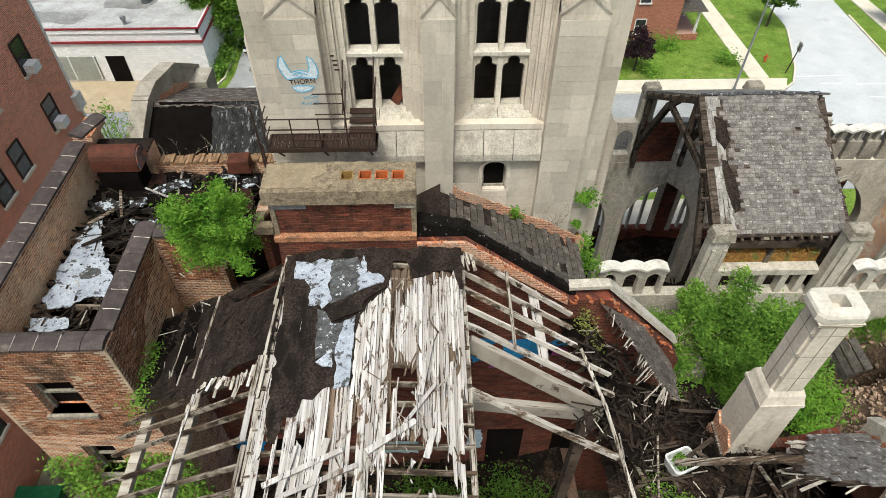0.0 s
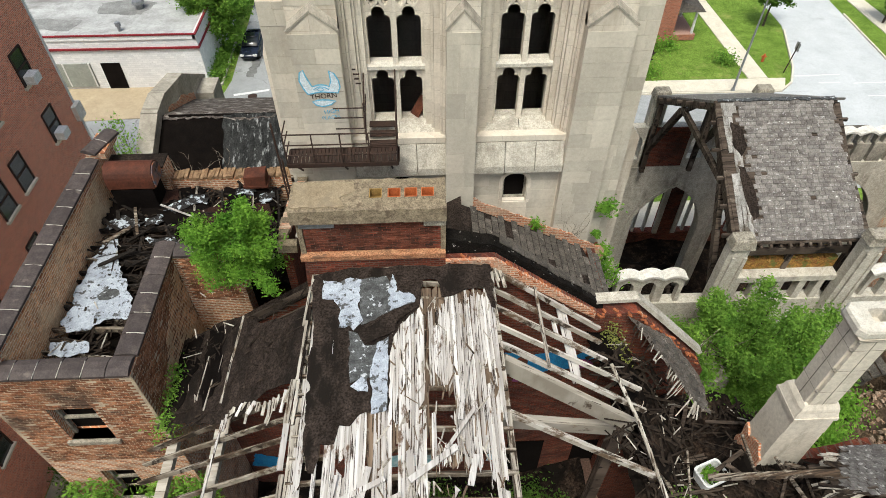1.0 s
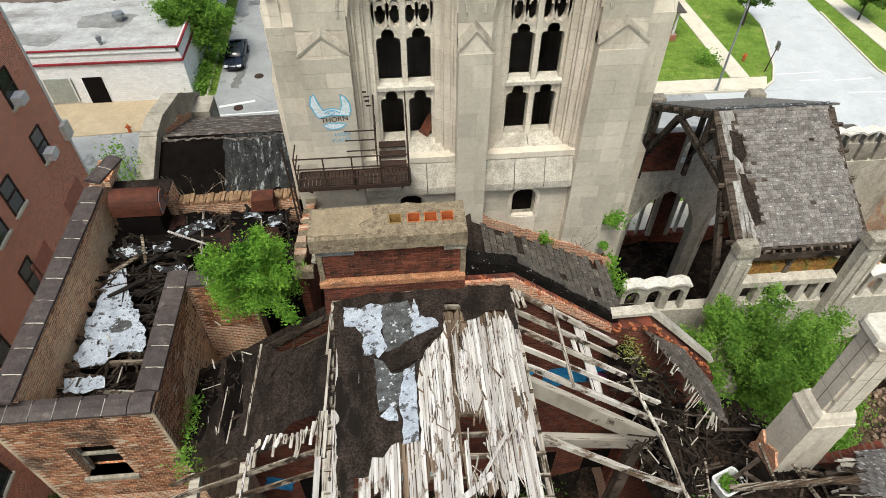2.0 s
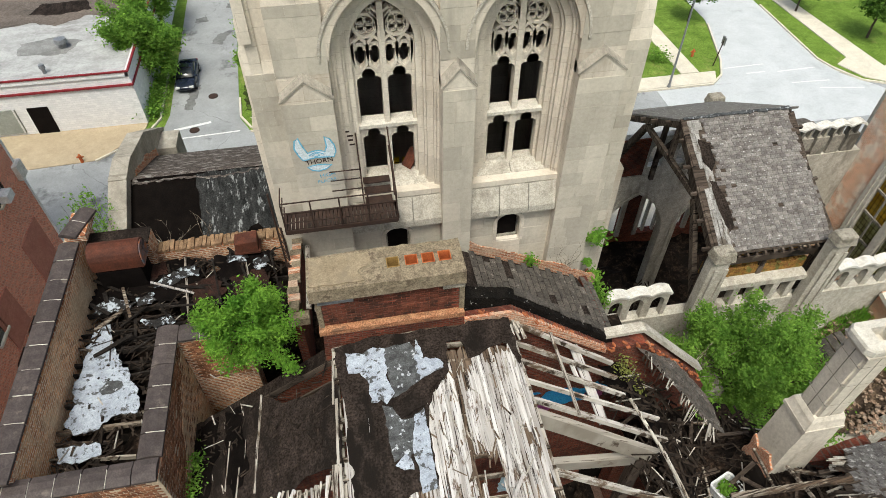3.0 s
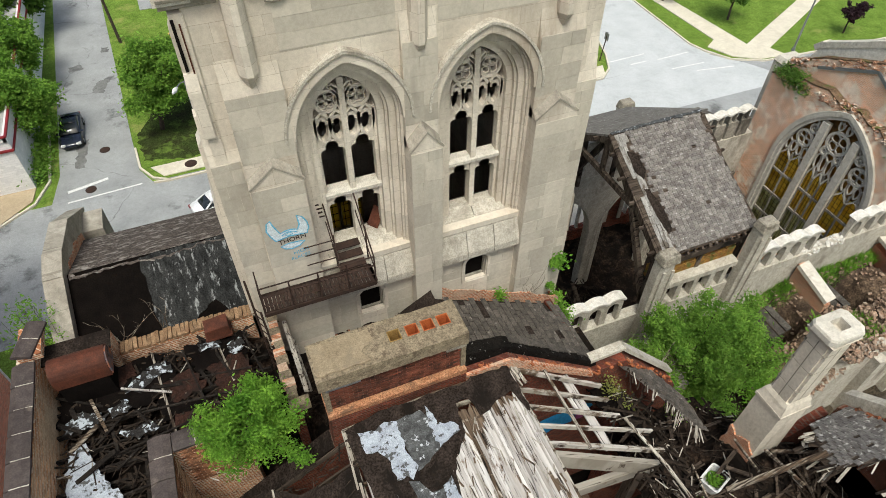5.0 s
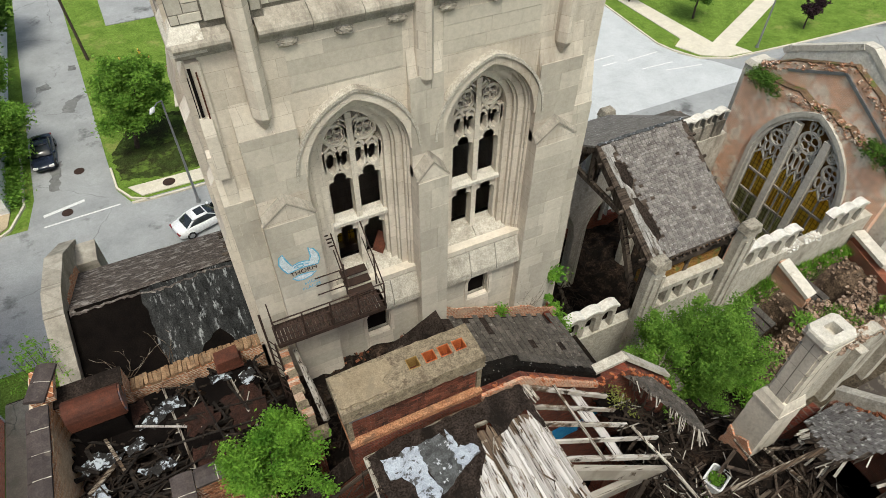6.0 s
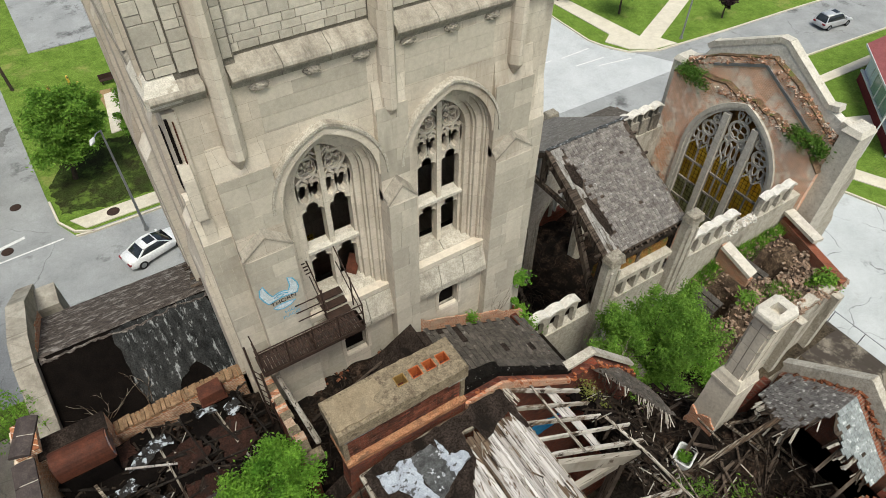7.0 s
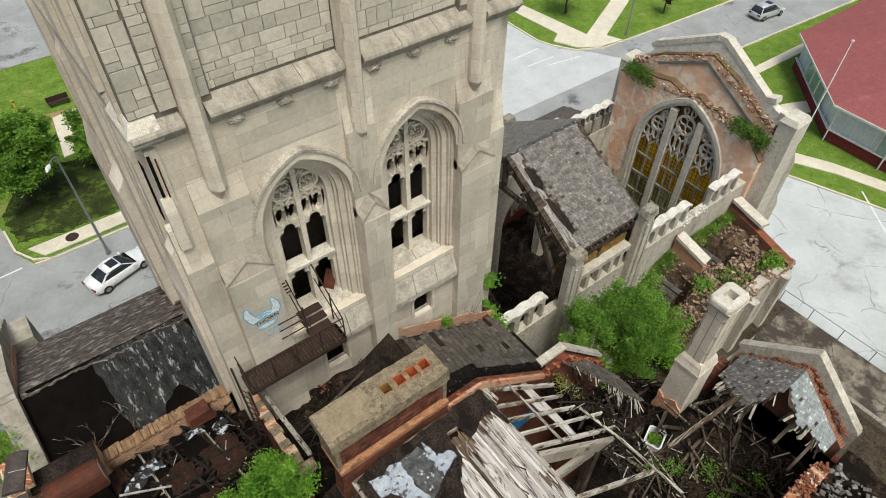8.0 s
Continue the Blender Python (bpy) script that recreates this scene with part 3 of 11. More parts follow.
def tree(name, base, centre, radii, n, size, leaf, label, seed, trunk=0.14, clumps=26, category="tree", group="", spray=0.34):
    """A forked trunk with limbs; each limb ends in a loose spray of leaves, so that the outline is uneven and has gaps."""
    rnd = random.Random(seed)
    t = thing(name, base, label, category, group)
    base, centre = Vector(base), Vector(centre)
    bm = bm_new()
    fork = base.lerp(centre, 0.62)
    bend = base.lerp(fork, 0.5) + Vector((rnd.uniform(-0.1, 0.1), rnd.uniform(-0.1, 0.1), 0))
    tube(bm, base, bend, trunk, trunk * 0.8)
    tube(bm, bend, fork, trunk * 0.8, trunk * 0.6)
    lm = bm_new()
    share = n // clumps
    for i in range(clumps):
        d = Vector((rnd.gauss(0, 1), rnd.gauss(0, 1), rnd.gauss(0, 1))).normalized()
        lump = 0.76 + 0.5 * noise.noise(d * 1.9 + Vector((seed, 0, 0)))
        k = rnd.uniform(0.55, 1.12) * lump
        p = centre + Vector((d.x * radii[0] * k, d.y * radii[1] * k, d.z * radii[2] * k))
        inner = fork.lerp(p, rnd.uniform(0.45, 0.65)) + Vector((0, 0, 0.08 * radii[2]))
        if i % 2 == 0:
            tube(bm, fork, inner, trunk * 0.4, trunk * 0.2, 6)
            tube(bm, inner, p, trunk * 0.2, trunk * 0.05, 5)
        r = min(radii) * spray * rnd.uniform(0.55, 1.1)
        for _ in range(int(share * rnd.uniform(0.5, 1.5))):
            u = rnd.random() ** 0.7
            q = inner.lerp(p, u) + Vector((rnd.gauss(0, 0.5), rnd.gauss(0, 0.5), rnd.gauss(0, 0.38) - 0.15 * u)) * r * (1.15 - 0.6 * u)
            a = Vector((rnd.gauss(0, 1), rnd.gauss(0, 1), rnd.gauss(0, 0.6))).normalized()
            w = a.orthogonal().normalized()
            w.rotate(Matrix.Rotation(rnd.uniform(-0.9, 0.9), 3, a))
            h = size * rnd.uniform(0.55, 1.35)
            e = w * h * 0.42
            lm.faces.new([lm.verts.new(v) for v in (q - a * h, q - e, q + a * h, q + e)])
    part("trunk", bm, BARK, t)
    me = bpy.data.meshes.new("crown")
    bmesh.ops.translate(lm, verts=lm.verts, vec=-base)
    lm.to_mesh(me)
    lm.free()
    me.materials.append(leaf)
    cr = new("crown", me)
    cr.parent = t
    return t


def weeds(name, spots, n, size, leaf, label, seed, group=""):
    """A tuft of leaves and stems at each of a few spots; one plant."""
    t = thing(name, spots[0][0], label, "plant", group)
    bm = bm_new()
    leaf_cloud(bm, [(Vector(p) + Vector((0, 0, r * 0.6)), r) for p, r in spots], n, size, seed)
    part("leaves", bm, leaf, t)
    bm = bm_new()
    for p, r in spots:
        for k in range(4):
            q = Vector(p) + Vector((random.uniform(-r, r) * 0.6, random.uniform(-r, r) * 0.6, r))
            tube(bm, p, q, 0.012, 0.006, 5)
    part("stems", bm, BARK, t)
    return t


# ---- ground, roads ----
def flat(name, poly, z, material, label, category, thick=0.12):
    bm = bm_new()
    extrude(bm, poly, "z", z - thick, z)
    return structure(name, bm, material, label, category)


def kerb(name, line, label="pale concrete kerb along the road"):
    bm = bm_new()
    for (a, b), (c, d) in zip(line[:-1], line[1:]):
        beam(bm, (a, b, 0.0), (c, d, 0.0), 0.16, 0.26)
    return structure(name, bm, PAVING, label, "kerb")


def stripe(name, a, b, w=0.14):
    bm = bm_new()
    beam(bm, (*a, -0.008), (*b, -0.008), w, 0.012)
    return structure(name, bm, WHITEPAINT, "worn white road marking", "road marking")


bm = bm_new()
box(bm, -900, 900, -900, 900, -1.0, -0.05)
structure("ground", bm, GRASS, "flat green lawn reaching out to the horizon", "ground")
flat("road", [(-300, 34), (50, 35.4), (59, 35.7), (80, 34.2), (300, 15), (300, 26), (82, 42.4), (68.6, 43.4), (56.4, 44.1), (46.5, 44.9), (43.5, 46.5), (42.0, 48.6), (-300, 48.2)], -0.02, ROAD, "light grey asphalt road with stains behind the church", "road")
flat("road_side_1", [(-19.9, 48.1), (-12.2, 48.1), (-13.3, 50.5), (-13.6, 55), (-15.5, 90), (-20, 200), (-28, 200), (-20.4, 90), (-19.3, 52)], -0.016, ROAD, "light grey side street with dark stains leading away", "road")
flat("road_side_2", [(29.6, 48.1), (43, 48.1), (41.6, 50.5), (41.8, 62), (46, 200), (34, 200), (34.5, 60), (32.3, 52), (31.0, 49.4)], -0.012, ROADLIGHT, "pale grey side street leading away", "road")
flat("road_patch", [(24, 41.5), (47, 41.2), (44.6, 45.3), (42.4, 47.8), (42.0, 48.3), (30.0, 48.05), (24, 48.05)], -0.016, ROADLIGHT, "paler stretch of the road", "road")
flat("ground_churchyard", [(-21.4, -60), (26, -60), (26, 33), (-21.4, 33)], -0.012, EARTH, "bare brown earth round the church", "ground")
flat("parking_lot", [(29.5, -60), (62, -60), (47, 6), (44.6, 14), (42.4, 20.5), (37.5, 26), (33, 31.5), (29.5, 31.5)], -0.006, LOT, "cracked pale grey parking lot", "parking lot")
flat("pavement_slabs", [(25.5, -40), (29.52, -40), (29.52, 14.5), (25.5, 14.5)], 0.0, SLABS, "broken concrete slabs beside the church", "pavement")
flat("pavement_apron", [(-60, 44.6), (-24.5, 46.5), (-21.2, 49.5), (-21.0, 51.1), (-60, 51.1)], 0.04, TANPAVE, "tan concrete apron before the white shop", "pavement")
flat("pavement_north_1", [(-11.5, 48.9), (12.5, 48.9), (12.5, 50.4), (-12.4, 50.4)], 0.03, PAVING, "tan concrete pavement", "pavement")
flat("pavement_north_2", [(12.6, 48.5), (30.0, 48.5), (30.8, 50.3), (12.6, 50.3)], 0.03, PAVING, "pale concrete pavement", "pavement")
flat("pavement_church", [(-6, 30.3), (26, 30.3), (26, 34.62), (-6, 34.1)], -0.006, PAVING, "pale concrete pavement along the nave", "pavement")
flat("pavement_path", [(27.4, 50.4), (29.2, 50.4), (27.2, 100), (25.4, 100)], 0.03, PAVING, "pale concrete path between lawns", "pavement")
flat("pavement_corner", [(43.0, 49.4), (44.2, 46.8), (46.4, 45.4), (49.6, 45.0), (48.9, 46.8), (80, 62), (79, 63.6), (47.2, 48.3), (45.2, 70), (43.6, 70), (44.6, 50.4)], 0.03, PAVING, "pale concrete pavement at the street corner", "pavement")
flat("pavement_east", [(38.5, 27.6), (43.8, 22.8), (46.4, 17.5), (49.2, 8), (50.6, 8.4), (47.6, 18.5), (45.0, 24.0), (41, 28.5)], 0.03, PAVING, "pale concrete pavement beside the parking lot", "pavement")
flat("pavement_entry", [(46.5, 24.3), (52.3, 26.6), (56.2, 24.9), (55.2, 23.4), (52.2, 24.6), (47.2, 22.6)], 0.034, PAVING, "concrete path to the low brick hall", "pavement")
flat("pavement_walk", [(48, 31.9), (56.5, 32.4), (67, 32.1), (67, 30.9), (55.6, 31.4), (48, 30.6)], 0.03, PAVING, "concrete path to the road", "pavement")
OILY = surface("oil_stain", (0.16, 0.16, 0.155), (0.22, 0.22, 0.215), 1.2, 0.8, (0.10, 0.10, 0.10), 1.0, (0.5, 0.6), 12, 0.2, fine=0.2)
for poly in ([(-16.6, 64.0), (-15.6, 63.6), (-15.2, 65.2), (-14.4, 66.6), (-15.4, 66.2), (-16.2, 65.6)], [(-18.6, 68.6), (-17.2, 68.8), (-17.6, 69.8), (-18.7, 69.6)], [(-18.2, 52.6), (-17.4, 52.4), (-17.2, 54.6), (-17.0, 56.4), (-17.9, 56.0), (-18.0, 54.2)], [(-15.6, 71.6), (-14.9, 71.5), (-14.8, 72.5), (-15.5, 72.6)]):
    flat("road_stain", ragged(poly, 0.25, 0.12), -0.01, OILY, "dark oily stain on the side street", "stain", 0.004)
flat("basketball_court", [(-11.2, 79.9), (18, 80.1), (20, 120), (-12.5, 120)], 0.02, ROAD, "smooth grey sports court", "court")
flat("mulch_bed", [(-7.0, 60.5), (-3.0, 61), (-3.4, 68), (-6.2, 67.5)], 0.02, PAVING, "sandy mulch bed", "ground")
flat("pavement_alley", [(-21.45, -10), (-12.7, -10), (-12.7, 32.9), (-21.45, 32.9)], 0.01, ALLEY, "pale worn concrete of the alley", "pavement")
kerb("kerb_1", [(-12.3, 48.3), (-11.0, 48.15), (12, 48.2)])
kerb("kerb_2", [(-13.4, 53.5), (-13.2, 50.6), (-12.3, 48.9), (-11, 48.15)])
kerb("kerb_3", [(12, 48.2), (29.5, 48.2), (31.0, 49.5), (32.2, 52), (34.3, 59)])
kerb("kerb_4", [(41.9, 62), (41.6, 50.6), (42.2, 48.6), (43.6, 46.4), (46.6, 44.9), (56.4, 44.1), (68.6, 43.4), (82, 42.4)])
kerb("kerb_5", [(38, 26.2), (42.5, 20.6), (44.7, 14), (47.1, 6), (52, -12)])
kerb("kerb_6", [(-24.4, 46.4), (-21.0, 49.0), (-20.0, 51.5), (-20.2, 60)])
kerb("kerb_7", [(46, 35.3), (59, 35.7), (80, 34.2), (110, 31.6)])
for i, (a, b) in enumerate([((-18.7, 49.6), (-15.7, 50.3)), ((-18.7, 48.3), (-13.2, 48.6)), ((31.8, 50.6), (36.0, 50.7)), ((36.6, 49.2), (40.5, 49.3)),
                            ((33.5, 49.4), (35.4, 49.4)), ((36.9, 47.2), (40.6, 47.0)), ((39.0, 46.0), (43.0, 45.3)), ((46.0, 14.9), (41.6, 10.0))]):
    stripe("road_marking_%d" % (i + 1), a, b, 0.3 if i == 0 else 0.15)
for x, y, r in ((-17.0, 49.3, 0.42), (-15.8, 54.3, 0.42), (-9.3, 49.7, 0.5), (-16.4, 44.0, 0.45)):
    m = thing("manhole_cover", (x, y, 0.03), "dark round cast iron manhole cover", "manhole", "manhole covers")
    bm = bm_new()
    tube(bm, (x, y, 0.0), (x, y, 0.035), r, r, 20)
    part("rim", bm, IRON, m)
    bm = bm_new()
    tube(bm, (x, y, 0.0), (x, y, 0.045), r * 0.82, r * 0.82, 20)
    part("lid", bm, IRON, m)


# ---- street furniture and cars ----
def street_lamp(base, arm_to, height, label):
    t = thing("street_lamp", base, label, "street lamp", "street lamps")
    b = Vector(base)
    top = b + Vector((0, 0, height))
    end = top + Vector((arm_to[0], arm_to[1], 0.35))
    bm = bm_new()
    tube(bm, b, top, 0.11, 0.06, 10)
    part("pole", bm, METAL, t)
    bm = bm_new()
    tube(bm, b, b + Vector((0, 0, 0.35)), 0.2, 0.14, 10)
    part("foot", bm, METAL, t)
    bm = bm_new()
    tube(bm, top, top.lerp(end, 0.5) + Vector((0, 0, 0.12)), 0.045, 0.04, 8)
    tube(bm, top.lerp(end, 0.5) + Vector((0, 0, 0.12)), end, 0.04, 0.04, 8)
    part("arm", bm, METAL, t)
    bm = bm_new()
    d = Vector((arm_to[0], arm_to[1], 0)).normalized()
    tube(bm, end - d * 0.1, end + d * 0.25, 0.08, 0.17, 10)
    tube(bm, end + d * 0.25, end + d * 0.65, 0.17, 0.06, 10)
    part("head", bm, WHITEPAINT, t, "pale lamp head")


street_lamp((-7.58, 46.25, 0), (-0.6, -1.3), 9.3, "tall grey street lamp on the verge")
street_lamp((25.2, 48.35, 0), (1.4, 1.2), 9.3, "tall grey street lamp on the pavement")
street_lamp((50.8, 45.5, 0), (-0.6, -1.2), 9.3, "tall grey street lamp on the lawn")
pole = thing("utility_pole", (-13.6, 73, 0), "dark wooden utility pole with a lamp", "pole")
bm = bm_new()
tube(bm, (-13.6, 73, 0), (-13.9, 73, 10.5), 0.16, 0.1, 10)
part("mast", bm, BARK, pole)
bm = bm_new()
tube(bm, (-13.9, 73, 10.2), (-15.8, 72.6, 10.7), 0.04, 0.04, 8)
part("arm", bm, METAL, pole)
bm = bm_new()
tube(bm, (-15.7, 72.6, 10.68), (-16.5, 72.5, 10.6), 0.2, 0.1, 10)
part("lamp", bm, WHITEPAINT, pole, "pale lamp head")
hy = thing("fire_hydrant", (29.8, 53.2, 0), "orange fire hydrant on the lawn", "hydrant")
bm = bm_new()
tube(bm, (29.8, 53.2, 0), (29.8, 53.2, 0.6), 0.13, 0.12, 10)
tube(bm, (29.8, 53.2, 0.6), (29.8, 53.2, 0.8), 0.15, 0.04, 10)
part("barrel", bm, FLUE, hy)
bm = bm_new()
tube(bm, (29.55, 53.2, 0.5), (30.05, 53.2, 0.5), 0.07, 0.07, 8)
part("nozzle", bm, FLUE, hy)
copy_thing(hy, Matrix.Translation((-25.44, 46.52, 0)))
sg = thing("street_sign", (31.0, 51.2, 0), "thin dark post with a plain sign", "sign")
bm = bm_new()
tube(bm, (31.0, 51.2, 0), (31.3, 51.2, 3.0), 0.05, 0.05, 8)
part("post", bm, IRON, sg)
bm = bm_new()
box(bm, 31.24, 31.3, 50.9, 51.5, 2.2, 2.95)
part("plate", bm, METAL, sg)
cone = thing("traffic_marker", (42.9, 21.6, 0), "red orange plastic marker on the kerb", "traffic cone")
bm = bm_new()
tube(bm, (42.9, 21.6, 0), (42.9, 21.6, 0.75), 0.22, 0.04, 10)
part("body", bm, FLUE, cone)
bm = bm_new()
box(bm, 42.6, 43.2, 21.3, 21.9, 0, 0.05)
part("base", bm, FLUE, cone)
fl = thing("flagpole", (48.1, 22.05, 0), "thin white leaning flagpole on the lawn", "flagpole")
bm = bm_new()
tube(bm, (48.1, 22.05, 0), (50.2, 22.6, 9.2), 0.07, 0.04, 8)
part("mast", bm, WHITEPAINT, fl)
bm = bm_new()
bmesh.ops.create_icosphere(bm, subdivisions=2, radius=0.12, matrix=Matrix.Translation((50.2, 22.6, 9.25)))
part("finial", bm, WHITEPAINT, fl)


def car(at, heading, paint, label, suv=False):
    """A parked car, built at the origin along +y and then turned."""
    t = thing("car", (0, 0, 0), label, "car", "cars on the streets")
    L, W, H = (4.6, 1.86, 1.68) if suv else (4.7, 1.8, 1.44)

    def loft(stations, material, name, label=""):
        """Rounded sections along y: (y, half width, low z, high z, shoulder inset)."""
        bm = bm_new()
        rows = []
        for y, w, z0, z1, k in stations:
            zm = z0 + (z1 - z0) * 0.55
            prof = [(-w * 0.9, z0), (-w, z0 + 0.12), (-w, zm), (-w + k * 0.5, z1 - 0.05), (-w + k, z1), (0, z1 + 0.02), (w - k, z1), (w - k * 0.5, z1 - 0.05), (w, zm), (w, z0 + 0.12), (w * 0.9, z0)]
            rows.append([bm.verts.new((x, y, z)) for x, z in prof])
        for a, b in zip(rows[:-1], rows[1:]):
            for i in range(len(a)):
                j = (i + 1) % len(a)
                bm.faces.new((a[i], a[j], b[j], b[i]))
        bm.faces.new(rows[0])
        bm.faces.new(rows[-1][::-1])
        return part(name, bm, material, t, label, smooth=True)

    h = W / 2
    e = L / 2
    loft([(-e, h * 0.72, 0.42, 0.72, 0.1), (-e + 0.08, h * 0.86, 0.32, 0.9, 0.12), (-e + 0.35, h * 0.96, 0.26, 0.97, 0.14), (-1.2, h, 0.24, 0.96, 0.1), (0.3, h, 0.24, 0.92, 0.1), (1.0, h * 0.99, 0.24, 0.9, 0.14), (e - 0.75, h * 0.97, 0.25, 0.82, 0.2), (e - 0.3, h * 0.9, 0.28, 0.72, 0.2), (e - 0.05, h * 0.74, 0.34, 0.62, 0.16), (e, h * 0.62, 0.4, 0.55, 0.1)], paint, "body")
    back = -e + (0.12 if suv else 0.62)
    loft([(back, h * 0.8, 0.85, 0.92, 0.06), (back + (0.25 if suv else 0.65), h * 0.82, 0.85, H - 0.12, 0.22), (-0.4, h * 0.86, 0.85, H - 0.05, 0.24), (0.25, h * 0.86, 0.85, H - 0.08, 0.24), (1.15, h * 0.84, 0.85, 0.93, 0.1)], DARKGLASS, "glasshouse", "dark tinted windows")
    loft([(back + (0.3 if suv else 0.72), h * 0.64, H - 0.15, H - 0.08, 0.08), (-0.4, h * 0.7, H - 0.1, H - 0.01, 0.1), (0.2, h * 0.68, H - 0.14, H - 0.05, 0.1)], paint, "roof_panel")
    bm = bm_new()
    box(bm, -h * 0.42, h * 0.42, -0.55, 0.1, H - 0.02, H + 0.016)
    part("sunroof", bm, DARKGLASS, t, "dark glass sunroof")
    for sx in (-1, 1):
        bm = bm_new()
        beam(bm, (sx * h * 0.86, 1.0, 0.9), (sx * h * 0.66, 0.2, H - 0.1), 0.07, 0.07)
        part("pillar", bm, paint, t)
        bm = bm_new()
        beam(bm, (sx * h * 0.86, back + 0.05, 0.92), (sx * h * 0.66, back + (0.3 if suv else 0.7), H - 0.12), 0.1, 0.08)
        part("pillar", bm, paint, t)
        bm = bm_new()
        box(bm, min(sx * h, sx * (h + 0.16)), max(sx * h, sx * (h + 0.16)), 0.78, 0.92, 0.88, 1.0)
        part("mirror", bm, paint, t)
    for x in (-W / 2 + 0.1, W / 2 - 0.1):
        for y in (-L / 2 + 0.85, L / 2 - 0.85):
            bm = bm_new()
            tube(bm, (x - 0.12, y, 0.33), (x + 0.12, y, 0.33), 0.33, 0.33, 18)
            w = part("wheel", bm, RUBBER, t)
            bm = bm_new()
            s = math.copysign(1, x)
            tube(bm, (x, y, 0.33), (x + s * 0.13, y, 0.33), 0.21, 0.2, 14)
            part("rim", bm, METAL, w, "grey alloy rim")
    for x in (-W / 2 + 0.3, W / 2 - 0.3):
        bm = bm_new()
        box(bm, x - 0.18, x + 0.18, L / 2 - 0.26, L / 2 - 0.02, 0.54, 0.68)
        part("headlight", bm, WHITEPAINT, t, "clear headlight")
        bm = bm_new()
        box(bm, x - 0.2, x + 0.16, -L / 2 - 0.02, -L / 2 + 0.12, 0.68, 0.84)
        part("tail_light", bm, REDTRIM, t, "red tail light")
    t.matrix_world = pose(*at, 0, 0, heading)
    return t


car((-7.55, 43.5, 0), -73, CARWHITE, "white saloon car parked at the kerb")
car((-18.2, 57.4, 0), 180, CARBLACK, "black blue saloon car parked at the kerb")
car((68.1, 38.6, 0), -97, CARSILVER, "silver estate car on the road", suv=True)


# ---- far buildings ----
def window_unit(parent, towards, a, z, fixed, w, h, frame_mat, sill_mat, depth=0.1, aircon=False):
    """A framed window on a wall face; a: the middle along the wall."""
    sgn = 1 if towards in ("+x", "+y") else -1
    alongx = towards in ("+y", "-y")

    def bx(bm, a0, a1, d0, d1, z0, z1):
        d0, d1 = sorted((fixed + sgn * d0, fixed + sgn * d1))
        if alongx:
            box(bm, a0, a1, d0, d1, z0, z1)
        else:
            box(bm, d0, d1, a0, a1, z0, z1)
    bm = bm_new()
    bx(bm, a - w / 2, a + w / 2, 0.0, 0.025, z, z + h)
    wn_ = part("window", bm, DARKGLASS, parent)
    bm = bm_new()
    for a0, a1, z0, z1 in ((a - w / 2 - 0.05, a - w / 2 + 0.03, z, z + h), (a + w / 2 - 0.03, a + w / 2 + 0.05, z, z + h), (a - w / 2, a + w / 2, z + h - 0.05, z + h + 0.03), (a - w / 2, a + w / 2, z + h * 0.48, z + h * 0.53)):
        bx(bm, a0, a1, 0.005, 0.06, z0, z1)
    part("frame", bm, frame_mat, wn_)
    bm = bm_new()
    bx(bm, a - w / 2 - 0.12, a + w / 2 + 0.12, 0.0, 0.14, z - 0.12, z)
    part("sill", bm, sill_mat, wn_)
    if aircon:
        bm = bm_new()
        bx(bm, a - 0.34, a + 0.34, 0.02, 0.5, z + 0.01, z + 0.46)
        part("air_conditioner", bm, WHITEPAINT, wn_, "white window air conditioner")


apt = thing("apartment_house", (-26, 20, 0), "tall dark red brick apartment house with window air conditioners", "house")
bm = bm_new()
box(bm, -40, -21.5, -30, 31.8, 0, 24)
part("wall", bm, APTBRICK, apt)
bm = bm_new()
box(bm, -40.2, -21.3, -30, 32.0, 24, 24.5)
part("cornice", bm, PAVING, apt)
for z in (14.1, 10.8, 7.4, 4.0):
    for y, ac in ((29.25, True), (25.35, False), (23.35, False), (19.2, True), (16.8, False), (14.8, False)):
        if z == 7.4 and y in (29.25, 25.35):
            continue
        window_unit(apt, "+x", y, z, -21.5, 1.05, 1.68, IRON, PAVING, aircon=ac and z > 10)
bm = bm_new()
box(bm, -21.56, -21.46, 31.7, 31.86, 0, 24)
part("corner_strip", bm, WHITEPAINT, apt, "thin white corner strip")
BOARDED = surface("pink_board", (0.50, 0.22, 0.16), (0.44, 0.185, 0.135), 1.5, 0.85, (0.36, 0.14, 0.10), 0.8, (0.55, 0.7))
for y0, y1, z0, z1 in ((28.3, 30.6, 5.0, 8.4), (23.6, 25.5, 5.9, 8.5)):
    bm = bm_new()
    box(bm, -21.5, -21.44, y0, y1, z0, z1)
    part("boarded_panel", bm, BOARDED, apt, "pinkish painted board over an opening")
bm = bm_new()
box(bm, -21.7, -21.25, 31.3, 32.05, 10.3, 11.2)
part("corner_block", bm, CLEANSTONE, apt, "pale carved corner block")

